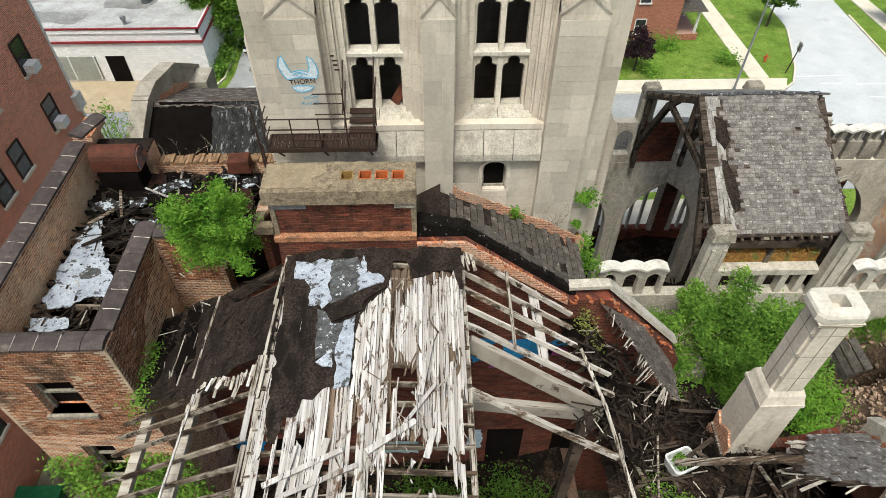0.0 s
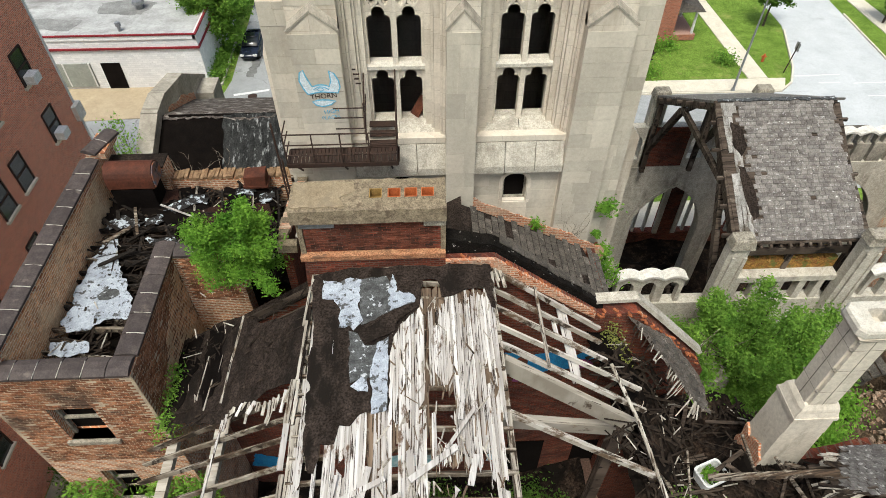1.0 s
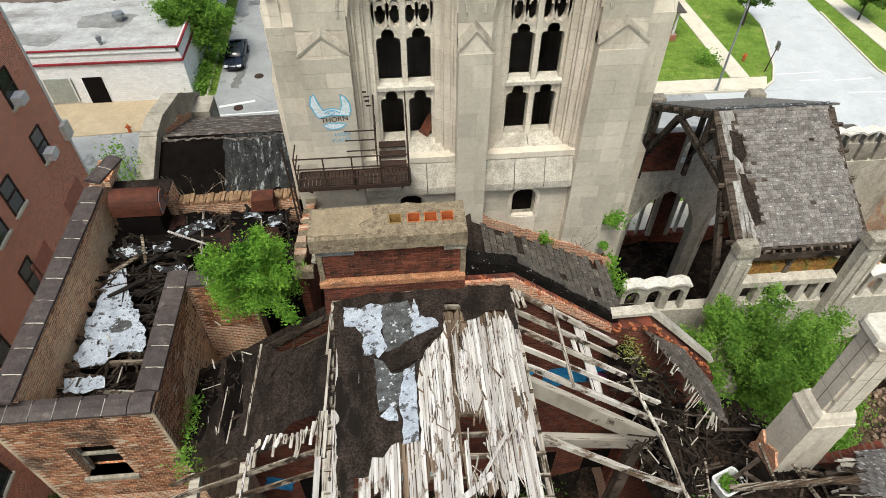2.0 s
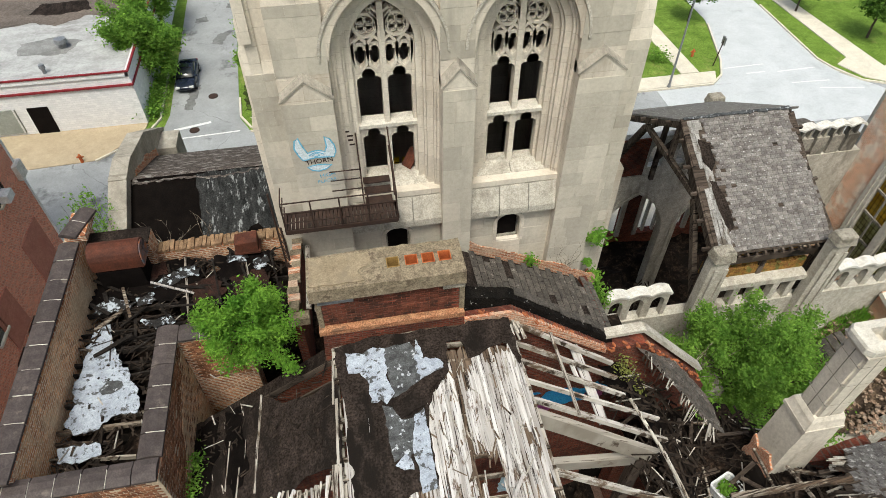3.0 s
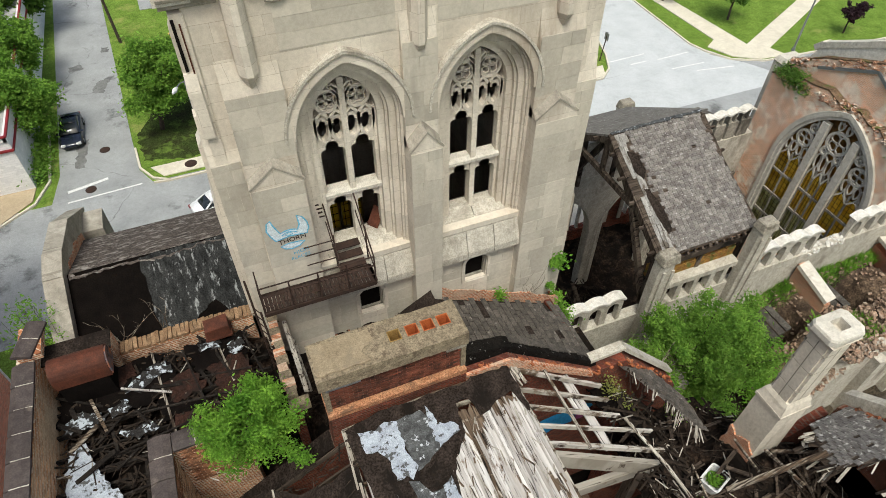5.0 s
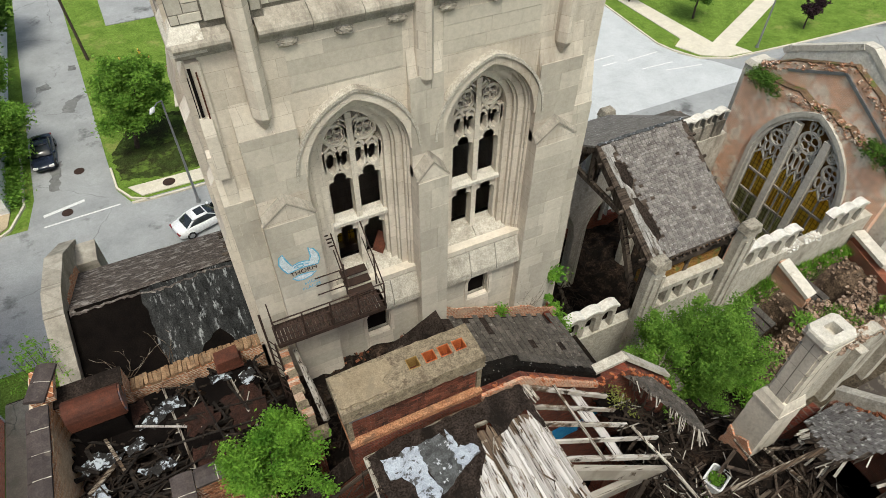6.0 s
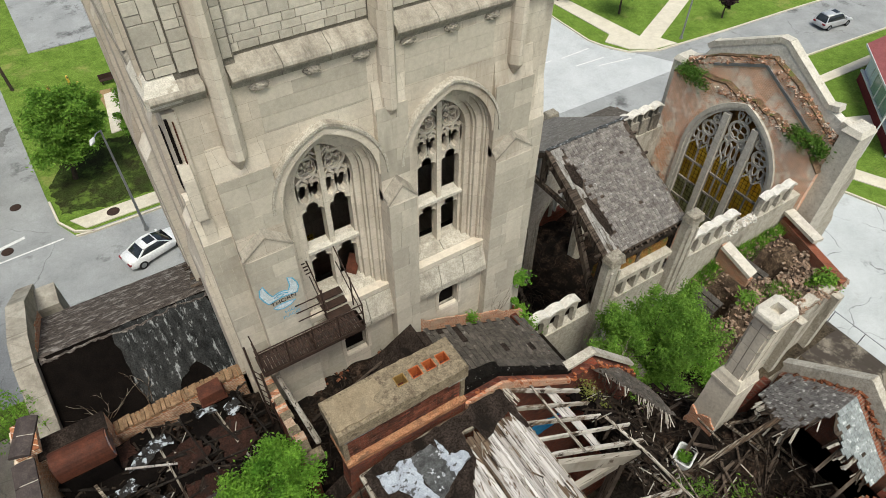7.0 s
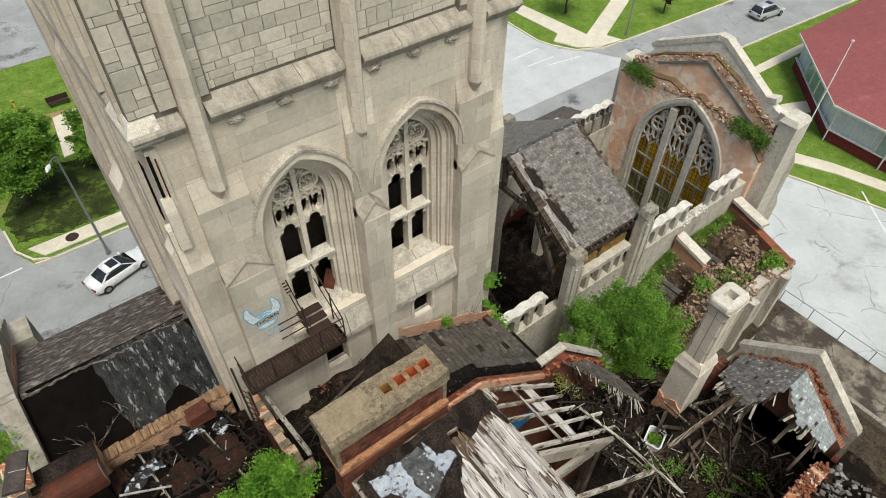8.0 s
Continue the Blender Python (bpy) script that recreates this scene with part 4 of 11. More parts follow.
SHOPDIRT = surface("dirty_membrane", (0.30, 0.30, 0.29), (0.22, 0.22, 0.21), 0.7, 0.8, (0.15, 0.145, 0.14), 0.6, (0.5, 0.64), 10, 0.2, fine=0.2)
shop = thing("white_shop", (-40, 60, 0), "low white painted shop with a flat roof and red trim", "shop")
bm = bm_new()
box(bm, -70, -21, 51.1, 85, 0, 4.6)
part("wall", bm, WHITEBRICK, shop)
bm = bm_new()
box(bm, -69.7, -21.3, 51.4, 84.7, 4.5, 4.72)
part("roof", bm, WHITEROOF, shop)
bm = bm_new()
for x0, x1, y0, y1 in ((-70, -21, 51.0, 51.3), (-21.25, -20.95, 51.0, 85), (-70, -21, 84.7, 85)):
    box(bm, x0, x1, y0, y1, 4.6, 5.0)
part("parapet", bm, WHITEBRICK, shop)
for z0, z1 in ((4.98, 5.1), (3.75, 3.9)):
    bm = bm_new()
    box(bm, -70, -20.9, 50.94, 51.1, z0, z1)
    box(bm, -21.05, -20.88, 51.1, 85, z0, z1)
    part("trim_band", bm, REDTRIM, shop, "dark red trim band")
for nm, poly, z, mt, lb in (("torn_membrane", [(-44, 61.2), (-33.5, 60.6), (-31, 61.4), (-28.6, 60.4), (-26, 62.2), (-22.6, 61.0), (-21.4, 63), (-21.4, 68), (-44, 68)], 4.745, surface("bare_brown_deck", (0.20, 0.165, 0.14), (0.13, 0.11, 0.095), 0.5, 0.9, (0.05, 0.045, 0.04), 0.4, (0.55, 0.66), 8, 0.3, (0.5, 1, 1), fine=0.3), "bare brown deck where the membrane is torn"),
                       ("dark_patch", [(-31.5, 63.0), (-29.0, 62.6), (-26.0, 63.4), (-27.0, 65.4), (-31.0, 65.0)], 4.755, TAR, "wet black patch"), ("loose_membrane", [(-31, 66.0), (-22.5, 65.2), (-22.0, 66.6), (-27, 67.4), (-31.5, 67.2)], 4.78, WHITEPAINT, "loose flap of white membrane"),
                       ("dirty_patch", [(-30.5, 55.6), (-26.6, 55.2), (-25.8, 57.4), (-28.2, 58.4), (-30.8, 57.6)], 4.735, SHOPDIRT, "dirty grey membrane patch"), ("dirty_patch", [(-37.0, 53.0), (-32.0, 52.6), (-31.4, 54.4), (-36.6, 55.0)], 4.735, SHOPDIRT, "dirty grey membrane patch")):
    bm = bm_new()
    extrude(bm, ragged(poly, 0.4, 0.14), "z", z - 0.01, z)
    part(nm, bm, mt, shop, lb)
# no recess is cut; flat black panels stand for its shade
for a, b in ((-38.5, -36.6), (-29.7, -28.1)):
    bm = bm_new()
    box(bm, a, b, 51.02, 51.12, 0.05, 2.5)
    part("doorway", bm, SHADEBLACK, shop, "black panel for the shade in a doorway recess")
bm = bm_new()
box(bm, -35.3, -30.6, 50.98, 51.1, 0.3, 2.5)
sf = part("shopfront", bm, surface("dusty_shop_glass", (0.36, 0.38, 0.34), (0.28, 0.30, 0.27), 1.5, 0.5, (0.2, 0.21, 0.19), 1.0, (0.55, 0.7)), shop, "dusty grey green shop window")
for x in (-35.3, -32.9, -30.7):
    bm = bm_new()
    box(bm, x - 0.06, x + 0.06, 50.94, 51.02, 0.3, 2.55)
    part("mullion", bm, WHITEPAINT, sf)
for x, y, r in ((-27.1, 56.5, 0.55), (-40, 62, 0.55), (-27.6, 52.4, 0.25), (-36, 52.6, 0.25), (-33, 68, 0.6)):
    v = thing("roof_vent", (x, y, 4.72), "grey metal roof vent", "vent", "roof vents")
    bm = bm_new()
    tube(bm, (x, y, 4.7), (x, y, 5.2), r * 0.6, r * 0.6, 12)
    part("pipe", bm, METAL, v)
    bm = bm_new()
    tube(bm, (x, y, 5.2), (x, y, 5.5), r, r * 0.85, 12)
    part("hood", bm, METAL, v)

house = thing("brick_house", (14, 66, 0), "orange red brick house with a white porch", "house")
bm = bm_new()
extrude(bm, [(57, 0), (57, 6), (61.5, 9.3), (66, 6), (66, 0)], "x", 6, 22.2)
part("wall", bm, HOUSEBRICK, house)
for s in (-1, 1):
    bm = bm_new()
    extrude(bm, [(61.5, 9.35), (61.5, 9.5), (61.5 + s * 5.0, 5.85), (61.5 + s * 5.0, 5.7)], "x", 5.6, 22.7)
    part("roof", bm, DARKSLATE, house)
for x in (10, 14, 18.6):
    for z in (1.0, 4.0):
        window_unit(house, "-y", x, z, 57, 1.0, 1.4, WHITEPAINT, WHITEPAINT)
for y in (59.5, 63.5):
    window_unit(house, "+x", y, 4.0, 22.2, 0.9, 1.3, WHITEPAINT, WHITEPAINT)
bm = bm_new()
box(bm, 22.2, 24.6, 57.4, 61.5, 0, 0.6)
part("porch_floor", bm, HOUSEBRICK, house)
for y in (57.7, 61.2):
    bm = bm_new()
    tube(bm, (24.3, y, 0.6), (24.3, y, 3.0), 0.14, 0.12, 10)
    part("porch_post", bm, WHITEPAINT, house)
bm = bm_new()
hexa(bm, [(22.2, 57.1, 3.0), (24.9, 57.1, 3.0), (24.9, 61.8, 3.0), (22.2, 61.8, 3.0), (22.2, 57.4, 3.9), (22.6, 57.6, 3.9), (22.6, 61.4, 3.9), (22.2, 61.6, 3.9)])
part("porch_roof", bm, DARKSLATE, house)

hall2 = thing("low_brick_hall", (62, 22, 0), "low hall with white walls, brick base and maroon roof", "building")
HP = [(59.7, 29.9), (50.3, 21.0), (50.13, 15.5), (49.5, -12), (95, -12), (95, 29.9)]
bm = bm_new()
extrude(bm, HP, "z", 0, 1.1)
part("base", bm, MAROON, hall2, "dark maroon brick base")
bm = bm_new()
mid = Vector((68, 12))
extrude(bm, [tuple(Vector(p).lerp(mid, 0.012)) for p in HP], "z", 1.1, 3.6)
part("wall", bm, PANELBLUE, hall2)
bm = bm_new()
rim = [Vector(p) + (Vector(p) - mid).normalized() * 0.7 for p in HP]
lo = [bm.verts.new((p.x, p.y, 3.65)) for p in rim]
hi = [bm.verts.new((p.x, p.y, 3.85)) for p in rim]
tp = [bm.verts.new((*p.lerp(mid, 0.8), 7.6)) for p in rim]
bm.faces.new(lo[::-1])
bm.faces.new(tp)
for a, b in ((lo, hi), (hi, tp)):
    for i in range(len(rim)):
        j = (i + 1) % len(rim)
        bm.faces.new((a[i], a[j], b[j], b[i]))
part("roof", bm, ROOFRED, hall2)
bm = bm_new()
for i in range(4):
    a, b = rim[i], rim[i + 1]
    beam(bm, (a.x, a.y, 3.75), (b.x, b.y, 3.75), 0.12, 0.2)
part("gutter", bm, WHITEPAINT, hall2)
for (a, b), ts in (((HP[0], HP[1]), (0.36, 0.5, 0.64)), ((HP[1], HP[2]), (0.95,)), ((HP[2], HP[3]), (0.12, 0.3, 0.5))):
    a, b = Vector(a), Vector(b)
    d = (b - a).normalized()
    for u in ts:
        c = a.lerp(b, u)
        bm = bm_new()
        beam(bm, (*(c - d * 0.8), 2.35), (*(c + d * 0.8), 2.35), 0.1, 2.1)
        g = part("window", bm, TEALGLASS, hall2, "pale teal window pane")
        bm = bm_new()
        for v in (-0.84, 0.84):
            beam(bm, (*(c + d * (v - 0.05)), 2.35), (*(c + d * (v + 0.05)), 2.35), 0.18, 2.2)
        part("frame", bm, WHITEPAINT, g)
    bm = bm_new()
    beam(bm, (*a, 1.16), (*b, 1.16), 0.24, 0.14)
    part("sill_band", bm, WHITEPAINT, hall2)
    for k in range(1, 6):
        c = a.lerp(b, k / 6 + 0.03)
        bm = bm_new()
        beam(bm, (*(c - d * 0.03), 2.4), (*(c + d * 0.03), 2.4), 0.06, 2.3)
        part("panel_joint", bm, WHITEPAINT, hall2)
for u in (0.02, 0.98):
    c = Vector(HP[1]).lerp(Vector(HP[2]), u)
    bm = bm_new()
    tube(bm, (c.x - 0.2, c.y, 0), (c.x - 0.2, c.y, 3.6), 0.07, 0.07, 8)
    part("downpipe", bm, WHITEPAINT, hall2)

# ---- trees of the street ----
tree("maple_tree", (-11.0, 55.6, 0), (-10.0, 55.8, 5.2), (4.2, 3.9, 4.7), 50000, 0.15, LEAF, "broad green street tree on the lawn", 11, 0.22, 64, spray=0.3)
tree("maple_tree", (-4.8, 58.5, 0), (-4.6, 57.8, 2.8), (2.1, 2.4, 2.7), 16000, 0.14, LEAF, "green tree beside the street tree", 12, 0.16, 40)
# worn soil and grass, painted darker for the shade below the crowns
flat("ground_bare_patch", ragged([(-12.9, 51.6), (-9.0, 50.7), (-3.2, 50.7), (-2.5, 56.0), (-4.0, 59.5), (-8.0, 60.0), (-11.6, 58.6), (-13.2, 55.6)], 0.3, 0.22), -0.035, surface("shaded_worn_grass", (0.055, 0.085, 0.02), (0.04, 0.04, 0.018), 0.5, 0.95, (0.10, 0.15, 0.028), 0.8, (0.52, 0.66), 10, 0.6, fine=0.5), "worn soil and thin grass, darkened for the shade of the trees", "ground")
flat("ground_sand_patch", [(-6.7, 68.6), (-4.0, 68.2), (-3.6, 61.6), (-6.4, 62.2)], -0.03, surface("bare_sand", (0.36, 0.25, 0.13), (0.29, 0.20, 0.105), 0.6, 0.95, (0.22, 0.17, 0.09), 0.5, (0.58, 0.72), 12, 0.3, fine=0.25), "tan sandy patch on the lawn", "ground")
tree("street_tree", (-21.6, 57.5, 0), (-21.2, 57.5, 4.8), (3.5, 4.0, 4.2), 34000, 0.14, LEAF, "dense green tree beside the white shop", 13, 0.22, 80)
tree("street_tree", (-21.4, 66, 0), (-21.6, 66, 4.6), (3.4, 4.8, 4.2), 28000, 0.16, LEAF, "dense green tree beside the white shop", 14, 0.22, 80)
tree("street_tree", (-22, 78, 0), (-22, 78, 5.0), (4, 6, 4), 12000, 0.27, LEAFDARK, "dense dark green tree by the side street", 15, 0.22, 70)
tree("lawn_tree", (32.6, 60, 0), (32.6, 60, 3.6), (2.2, 2.2, 1.9), 3500, 0.17, LEAFDARK, "small round green lawn tree", 16, 0.12, 46)
tree("lawn_tree", (45.0, 60, 0), (45.0, 60, 3.4), (2.4, 2.4, 2.0), 3500, 0.17, LEAFDARK, "small round green lawn tree", 17, 0.12, 46)
tree("lawn_tree", (49.0, 53.5, 0), (49.0, 53.5, 4.0), (3.0, 3.0, 2.0), 4500, 0.18, LEAFDARK, "green lawn tree beside the pavement", 18, 0.14, 46)
tree("plum_tree", (58.6, 46.4, 0), (58.6, 46.4, 2.6), (1.7, 1.7, 1.4), 2600, 0.14, LEAFRED, "small dark purple leaved tree on the lawn", 19, 0.1, 20)
tree("plum_tree", (17.2, 52.0, 0), (17.2, 52.0, 2.6), (2.0, 1.8, 2.2), 3500, 0.15, LEAFRED, "dark purple leaved tree on the lawn", 20, 0.12, 22)
weeds("shrub", [((18.5, 49.6 + 1.6, 0), 0.9), ((20, 55.6, 0), 0.9), ((21.5, 55.8, 0), 0.8), ((17.5, 55.2, 0), 0.9)], 1500, 0.13, LEAFLIGHT, "low green shrubs before the brick house", 21)
weeds("shrub", [((25.8, 53.2, 0), 0.75), ((26.4, 53.0, 0), 0.7)], 700, 0.12, LEAF, "brownish green bush on the lawn", 22)
weeds("hedge", [((-20.8, y, 0.0), 0.9) for y in (52, 53.2, 54.4, 55.6, 57)], 2500, 0.14, LEAF, "dark green hedge beside the white shop", 23)
cone = thing("road_cone", (43.0, 21.2, 0.03), "orange red plastic road cone on the pavement edge", "traffic cone")
CONERED = surface("orange_plastic", (0.75, 0.09, 0.03), (0.62, 0.07, 0.025), 3, 0.5, bump=0)
bm = bm_new()
tube(bm, (43.0, 21.2, 0.06), (43.0, 21.2, 0.75), 0.19, 0.04, 14)
part("body", bm, CONERED, cone)
bm = bm_new()
box(bm, 42.75, 43.25, 20.95, 21.45, 0.02, 0.07)
part("foot", bm, CONERED, cone)
bench = thing("park_bench", (-5.0, 69.5, 0), "dark park bench on a slab", "bench")
bm = bm_new()
box(bm, -6.0, -4.0, 69.2, 69.7, 0.4, 0.46)
part("seat", bm, IRON, bench)
bm = bm_new()
box(bm, -6.0, -4.0, 69.66, 69.72, 0.46, 0.95)
part("backrest", bm, IRON, bench)
for x in (-5.8, -4.2):
    bm = bm_new()
    box(bm, x - 0.04, x + 0.04, 69.25, 69.7, 0, 0.42)
    part("leg", bm, IRON, bench)
for x, y in ((-8.6, 70.5), (-7.9, 68.8), (-10.5, 69.5)):
    b = thing("bollard", (x, y, 0), "yellow painted steel bollard", "bollard", "yellow bollards")
    bm = bm_new()
    tube(bm, (x, y, 0), (x, y, 1.3), 0.12, 0.12, 10)
    part("post", bm, AMBER, b)

bin_ = thing("waste_container", (-20.4, 12.9, 0.01), "dark green steel waste container in the alley", "container")
GREENSTEEL = surface("green_steel", (0.02, 0.16, 0.06), (0.015, 0.11, 0.045), 3, 0.6, (0.05, 0.04, 0.03), 3, (0.62, 0.75), 30, 0.2)
bm = bm_new()
hexa(bm, [(-21.3, 12.3, 0.1), (-19.5, 12.3, 0.1), (-19.5, 13.3, 0.1), (-21.3, 13.3, 0.1), (-21.4, 12.2, 1.15), (-19.4, 12.2, 1.15), (-19.4, 13.5, 1.3), (-21.4, 13.5, 1.3)])
part("tub", bm, GREENSTEEL, bin_)
bm = bm_new()
hexa(bm, [(-21.45, 12.15, 1.16), (-19.35, 12.15, 1.16), (-19.35, 13.55, 1.31), (-21.45, 13.55, 1.31), (-21.45, 12.15, 1.22), (-19.35, 12.15, 1.22), (-19.35, 13.55, 1.37), (-21.45, 13.55, 1.37)])
part("lid", bm, GREENSTEEL, bin_)
for x in (-21.1, -19.7):
    for y in (12.5, 13.1):
        bm = bm_new()
        tube(bm, (x - 0.05, y, 0.08), (x + 0.05, y, 0.08), 0.08, 0.08, 8)
        part("wheel", bm, RUBBER, bin_)
# darker leaf colour stands in for the shade on these shrubs
weeds("shrub", [((-20.6, 15.9, 0), 0.7), ((-19.6, 15.1, 0), 0.8), ((-18.6, 14.6, 0), 0.8), ((-17.6, 14.8, 0), 0.9), ((-16.6, 13.9, 0), 0.9), ((-18.4, 16.2, 0), 1.0)], 5000, 0.09, LEAFDARK, "low green shrubs beside the alley, darkened for shade", 77)


# ---- church tower ----
XC, BAY, TY = -1.33, 1.73, 16.1
SILL, SPRING, TOP = 20.05, 24.35, 37.0


def ring(bm, xc, h0, h1, spring, rise0, rise1, sill, y0, y1):
    """One moulded order: the band between two nested arches and their jambs, from y0 to y1."""
    a = [(xc - h0, sill)] + arch(xc, h0, spring, rise0) + [(xc + h0, sill)]
    b = [(xc - h1, sill)] + arch(xc, h1, spring, rise1) + [(xc + h1, sill)]
    va = [[bm.verts.new((x, y, z)) for x, z in a] for y in (y0, y1)]
    vb = [[bm.verts.new((x, y, z)) for x, z in b] for y in (y0, y1)]
    for i in range(len(a) - 1):
        bm.faces.new((va[0][i], va[0][i + 1], vb[0][i + 1], vb[0][i]))
        bm.faces.new((va[1][i + 1], va[1][i], vb[1][i], vb[1][i + 1]))
        bm.faces.new((vb[0][i], vb[0][i + 1], vb[1][i + 1], vb[1][i]))
        bm.faces.new((va[0][i + 1], va[0][i], va[1][i], va[1][i + 1]))
    for i in (0, len(a) - 1):
        bm.faces.new((va[0][i], vb[0][i], vb[1][i], va[1][i]))


def cusped(bm, x0, x1, z0, z1, y0, y1):
    """The cusped head of one light: a spandrel with a three-lobed opening."""
    w, xm = x1 - x0, (x0 + x1) / 2
    r, R = 0.2 * w, 0.27 * w
    left = [(x0 + r + r * math.cos(a), z0 + r * math.sin(a)) for a in (math.pi, 2.5, 1.9, 1.2)]
    top = [(xm + R * math.cos(a), z0 + 0.30 * w + R * math.sin(a)) for a in (3.6, 3.0, 2.4, 1.95)]
    lobe = left + top
    pts = lobe + [(2 * xm - x, z) for x, z in lobe[::-1]]
    extrude(bm, pts + [(x1, z1), (x0, z1)], "y", y0, y1)


def circle(cx, cz, r, n=14):
    return [(cx + r * math.cos(2 * math.pi * i / n), cz + r * math.sin(2 * math.pi * i / n)) for i in range(n)]


def vesica(cx, z0, z1, w):
    zm = (z0 + z1) / 2 + 0.08
    return [(cx, z0), (cx + w * 0.36, z0 + 0.14), (cx + w / 2, zm - 0.1), (cx + w / 2, zm + 0.15), (cx + w * 0.3, z1 - 0.1), (cx, z1),
            (cx - w * 0.3, z1 - 0.1), (cx - w / 2, zm + 0.15), (cx - w / 2, zm - 0.1), (cx - w * 0.36, z0 + 0.14)]


tower = thing("church_tower", (XC, 21, 0), "tall pale limestone gothic church tower with tracery windows", "tower")


def tpart(name, bm, material=None, label=""):
    return part(name, bm, material or LIMESTONE, tower, label)


for s in (-1, 1):
    c = XC + s * BAY
    bm = bm_new()
    extrude(bm, [(c - 1.73, SPRING)] + arch(c, 1.24, SPRING, 1.64) + [(c + 1.73, SPRING), (c + 1.73, 27.75), (c - 1.73, 27.75)], "y", TY, 16.95)
    tpart("spandrel_wall", bm)
    for q in (-1, 1):
        x0, x1 = sorted((c + q * 1.24, c + q * 1.73))
        bm = bm_new()
        box(bm, x0, x1, TY, 16.95, SILL, SPRING)
        tpart("jamb_wall", bm)
    w = 0.36
    bm = bm_new()
    extrude(bm, [(c - 1.73, 8), (c + 1.73, 8), (c + 1.73, 17.55), (c + w, 17.55), (c - w, 17.55), (c - 1.73, 17.55)], "y", 15.98, 16.95)
    for q in (-1, 1):
        x0, x1 = sorted((c + q * w, c + q * 1.73))
        box(bm, x0, x1, 15.98, 16.95, 17.55, SILL)
    extrude(bm, [(c - w, 18.34)] + arch(c, w, 18.34, 0.3, 6) + [(c + w, 18.34), (c + w, SILL), (c - w, SILL)], "y", 15.98, 16.95)
    tpart("lower_wall", bm)
    bm = bm_new()
    sweep(bm, [(c - w - 0.08, 17.5)] + arch(c, w + 0.08, 18.34, 0.38, 6) + [(c + w + 0.08, 17.5)], 0.1, 15.93, 16.05)
    tpart("window_surround", bm)
    bm = bm_new()
    extrude(bm, [(15.96, 17.38), (16.2, 17.38), (16.2, 17.58), (15.96, 17.5)], "x", c - 0.36, c + 0.36)
    tpart("window_ledge", bm)
    # near-black sheet set in the opening, painted for its shade
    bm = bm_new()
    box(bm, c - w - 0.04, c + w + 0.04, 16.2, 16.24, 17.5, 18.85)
    tpart("dark_opening", bm, SHADEBLACK, "near-black sheet for the shade in the window")
    bm = bm_new()
    for u0, u1, v0, v1 in ((c - w, c - w + 0.05, 17.55, 18.6), (c + w - 0.05, c + w, 17.55, 18.6), (c - w, c + w, 17.55, 17.62)):
        box(bm, u0, u1, 16.12, 16.19, v0, v1)
    tpart("window_frame", bm, WEATHERED)
    bm = bm_new()
    sweep(bm, arch(c, 1.40, SPRING, 1.84, 14), 0.25, 15.93, 16.14)
    tpart("hood_mould", bm, None)
    bm = bm_new()
    sweep(bm, arch(c, 1.52, SPRING, 1.97, 14), 0.07, 15.88, 16.12)
    tpart("drip_mould", bm, NAVESTONE)
    for i in range(2):
        bm = bm_new()
        h, r = 1.24 - 0.23 * i, 1.64 - 0.26 * i
        ring(bm, c, h, h - 0.23, SPRING, r, r - 0.26, SILL, TY + 0.16 + 0.2 * i, 16.95)
        tpart("arch_order", bm)
        for k, (d, w_) in enumerate(((0.035, 0.06),)):
            bm = bm_new()
            sweep(bm, [(c - h + d, SILL)] + arch(c, h - d, SPRING, r - d, 14) + [(c + h - d, SILL)], w_, TY + (0.05 if k == 0 else 0.12) + 0.2 * i, TY + 0.22 + 0.2 * i)
            tpart("roll_mould", bm)
    # sill, in two stones with an open joint
    for a, b in ((c - 1.30, c - 0.01), (c + 0.01, c + 1.30)):
        bm = bm_new()
        extrude(bm, [(15.98, 19.62), (16.95, 19.62), (16.95, 20.3), (16.62, 20.3), (15.98, 19.86)], "x", a, b)
        tpart("sill", bm, NAVESTONE)
    for a, b in ((c - 1.31, c - 0.42), (c - 0.40, c + 0.47), (c + 0.49, c + 1.31)):
        bm = bm_new()
        extrude(bm, [(15.98, 18.88), (15.98, 19.84), (15.96, 19.84), (15.72, 19.12), (15.72, 18.88)], "x", a, b)
        tpart("sloping_panel", bm, NAVESTONE, "grey sloping stone panel")
    # tracery
    Y0, Y1 = 16.60, 16.84
    bm = bm_new()
    box(bm, c - 0.075, c + 0.075, Y0 - 0.03, Y1 + 0.03, 20.2, 25.35)
    tpart("mullion", bm)
    for q in (-1, 1):
        bm = bm_new()
        box(bm, c + q * 0.745 - 0.05, c + q * 0.745 + 0.05, Y0, Y1, 20.2, 24.4)
        tpart("side_mullion", bm)
    bm = bm_new()
    extrude(bm, [(16.52, 21.93), (16.9, 21.93), (16.9, 22.1), (16.66, 22.1), (16.52, 22.03)], "x", c - 0.78, c + 0.78)
    tpart("transom", bm, PALECAP)
    for x0, x1 in ((c - 0.70, c - 0.075), (c + 0.075, c + 0.70)):
        for z0, z1 in ((21.52, 21.95), (23.30, 23.70)):
            bm = bm_new()
            cusped(bm, x0, x1, z0, z1, Y0 + 0.02, Y1 - 0.02)
            tpart("cusped_head", bm)
    for k in range(4):
        bm = bm_new()
        sweep(bm, vesica(c + (k - 1.5) * 0.36, 23.62, 24.5, 0.36), 0.075, Y0, Y1, closed=True)
        cusped(bm, c + (k - 1.5) * 0.36 - 0.15, c + (k - 1.5) * 0.36 + 0.15, 24.08, 24.34, Y0 + 0.05, Y1 - 0.05)
        tpart("ogee_light", bm)
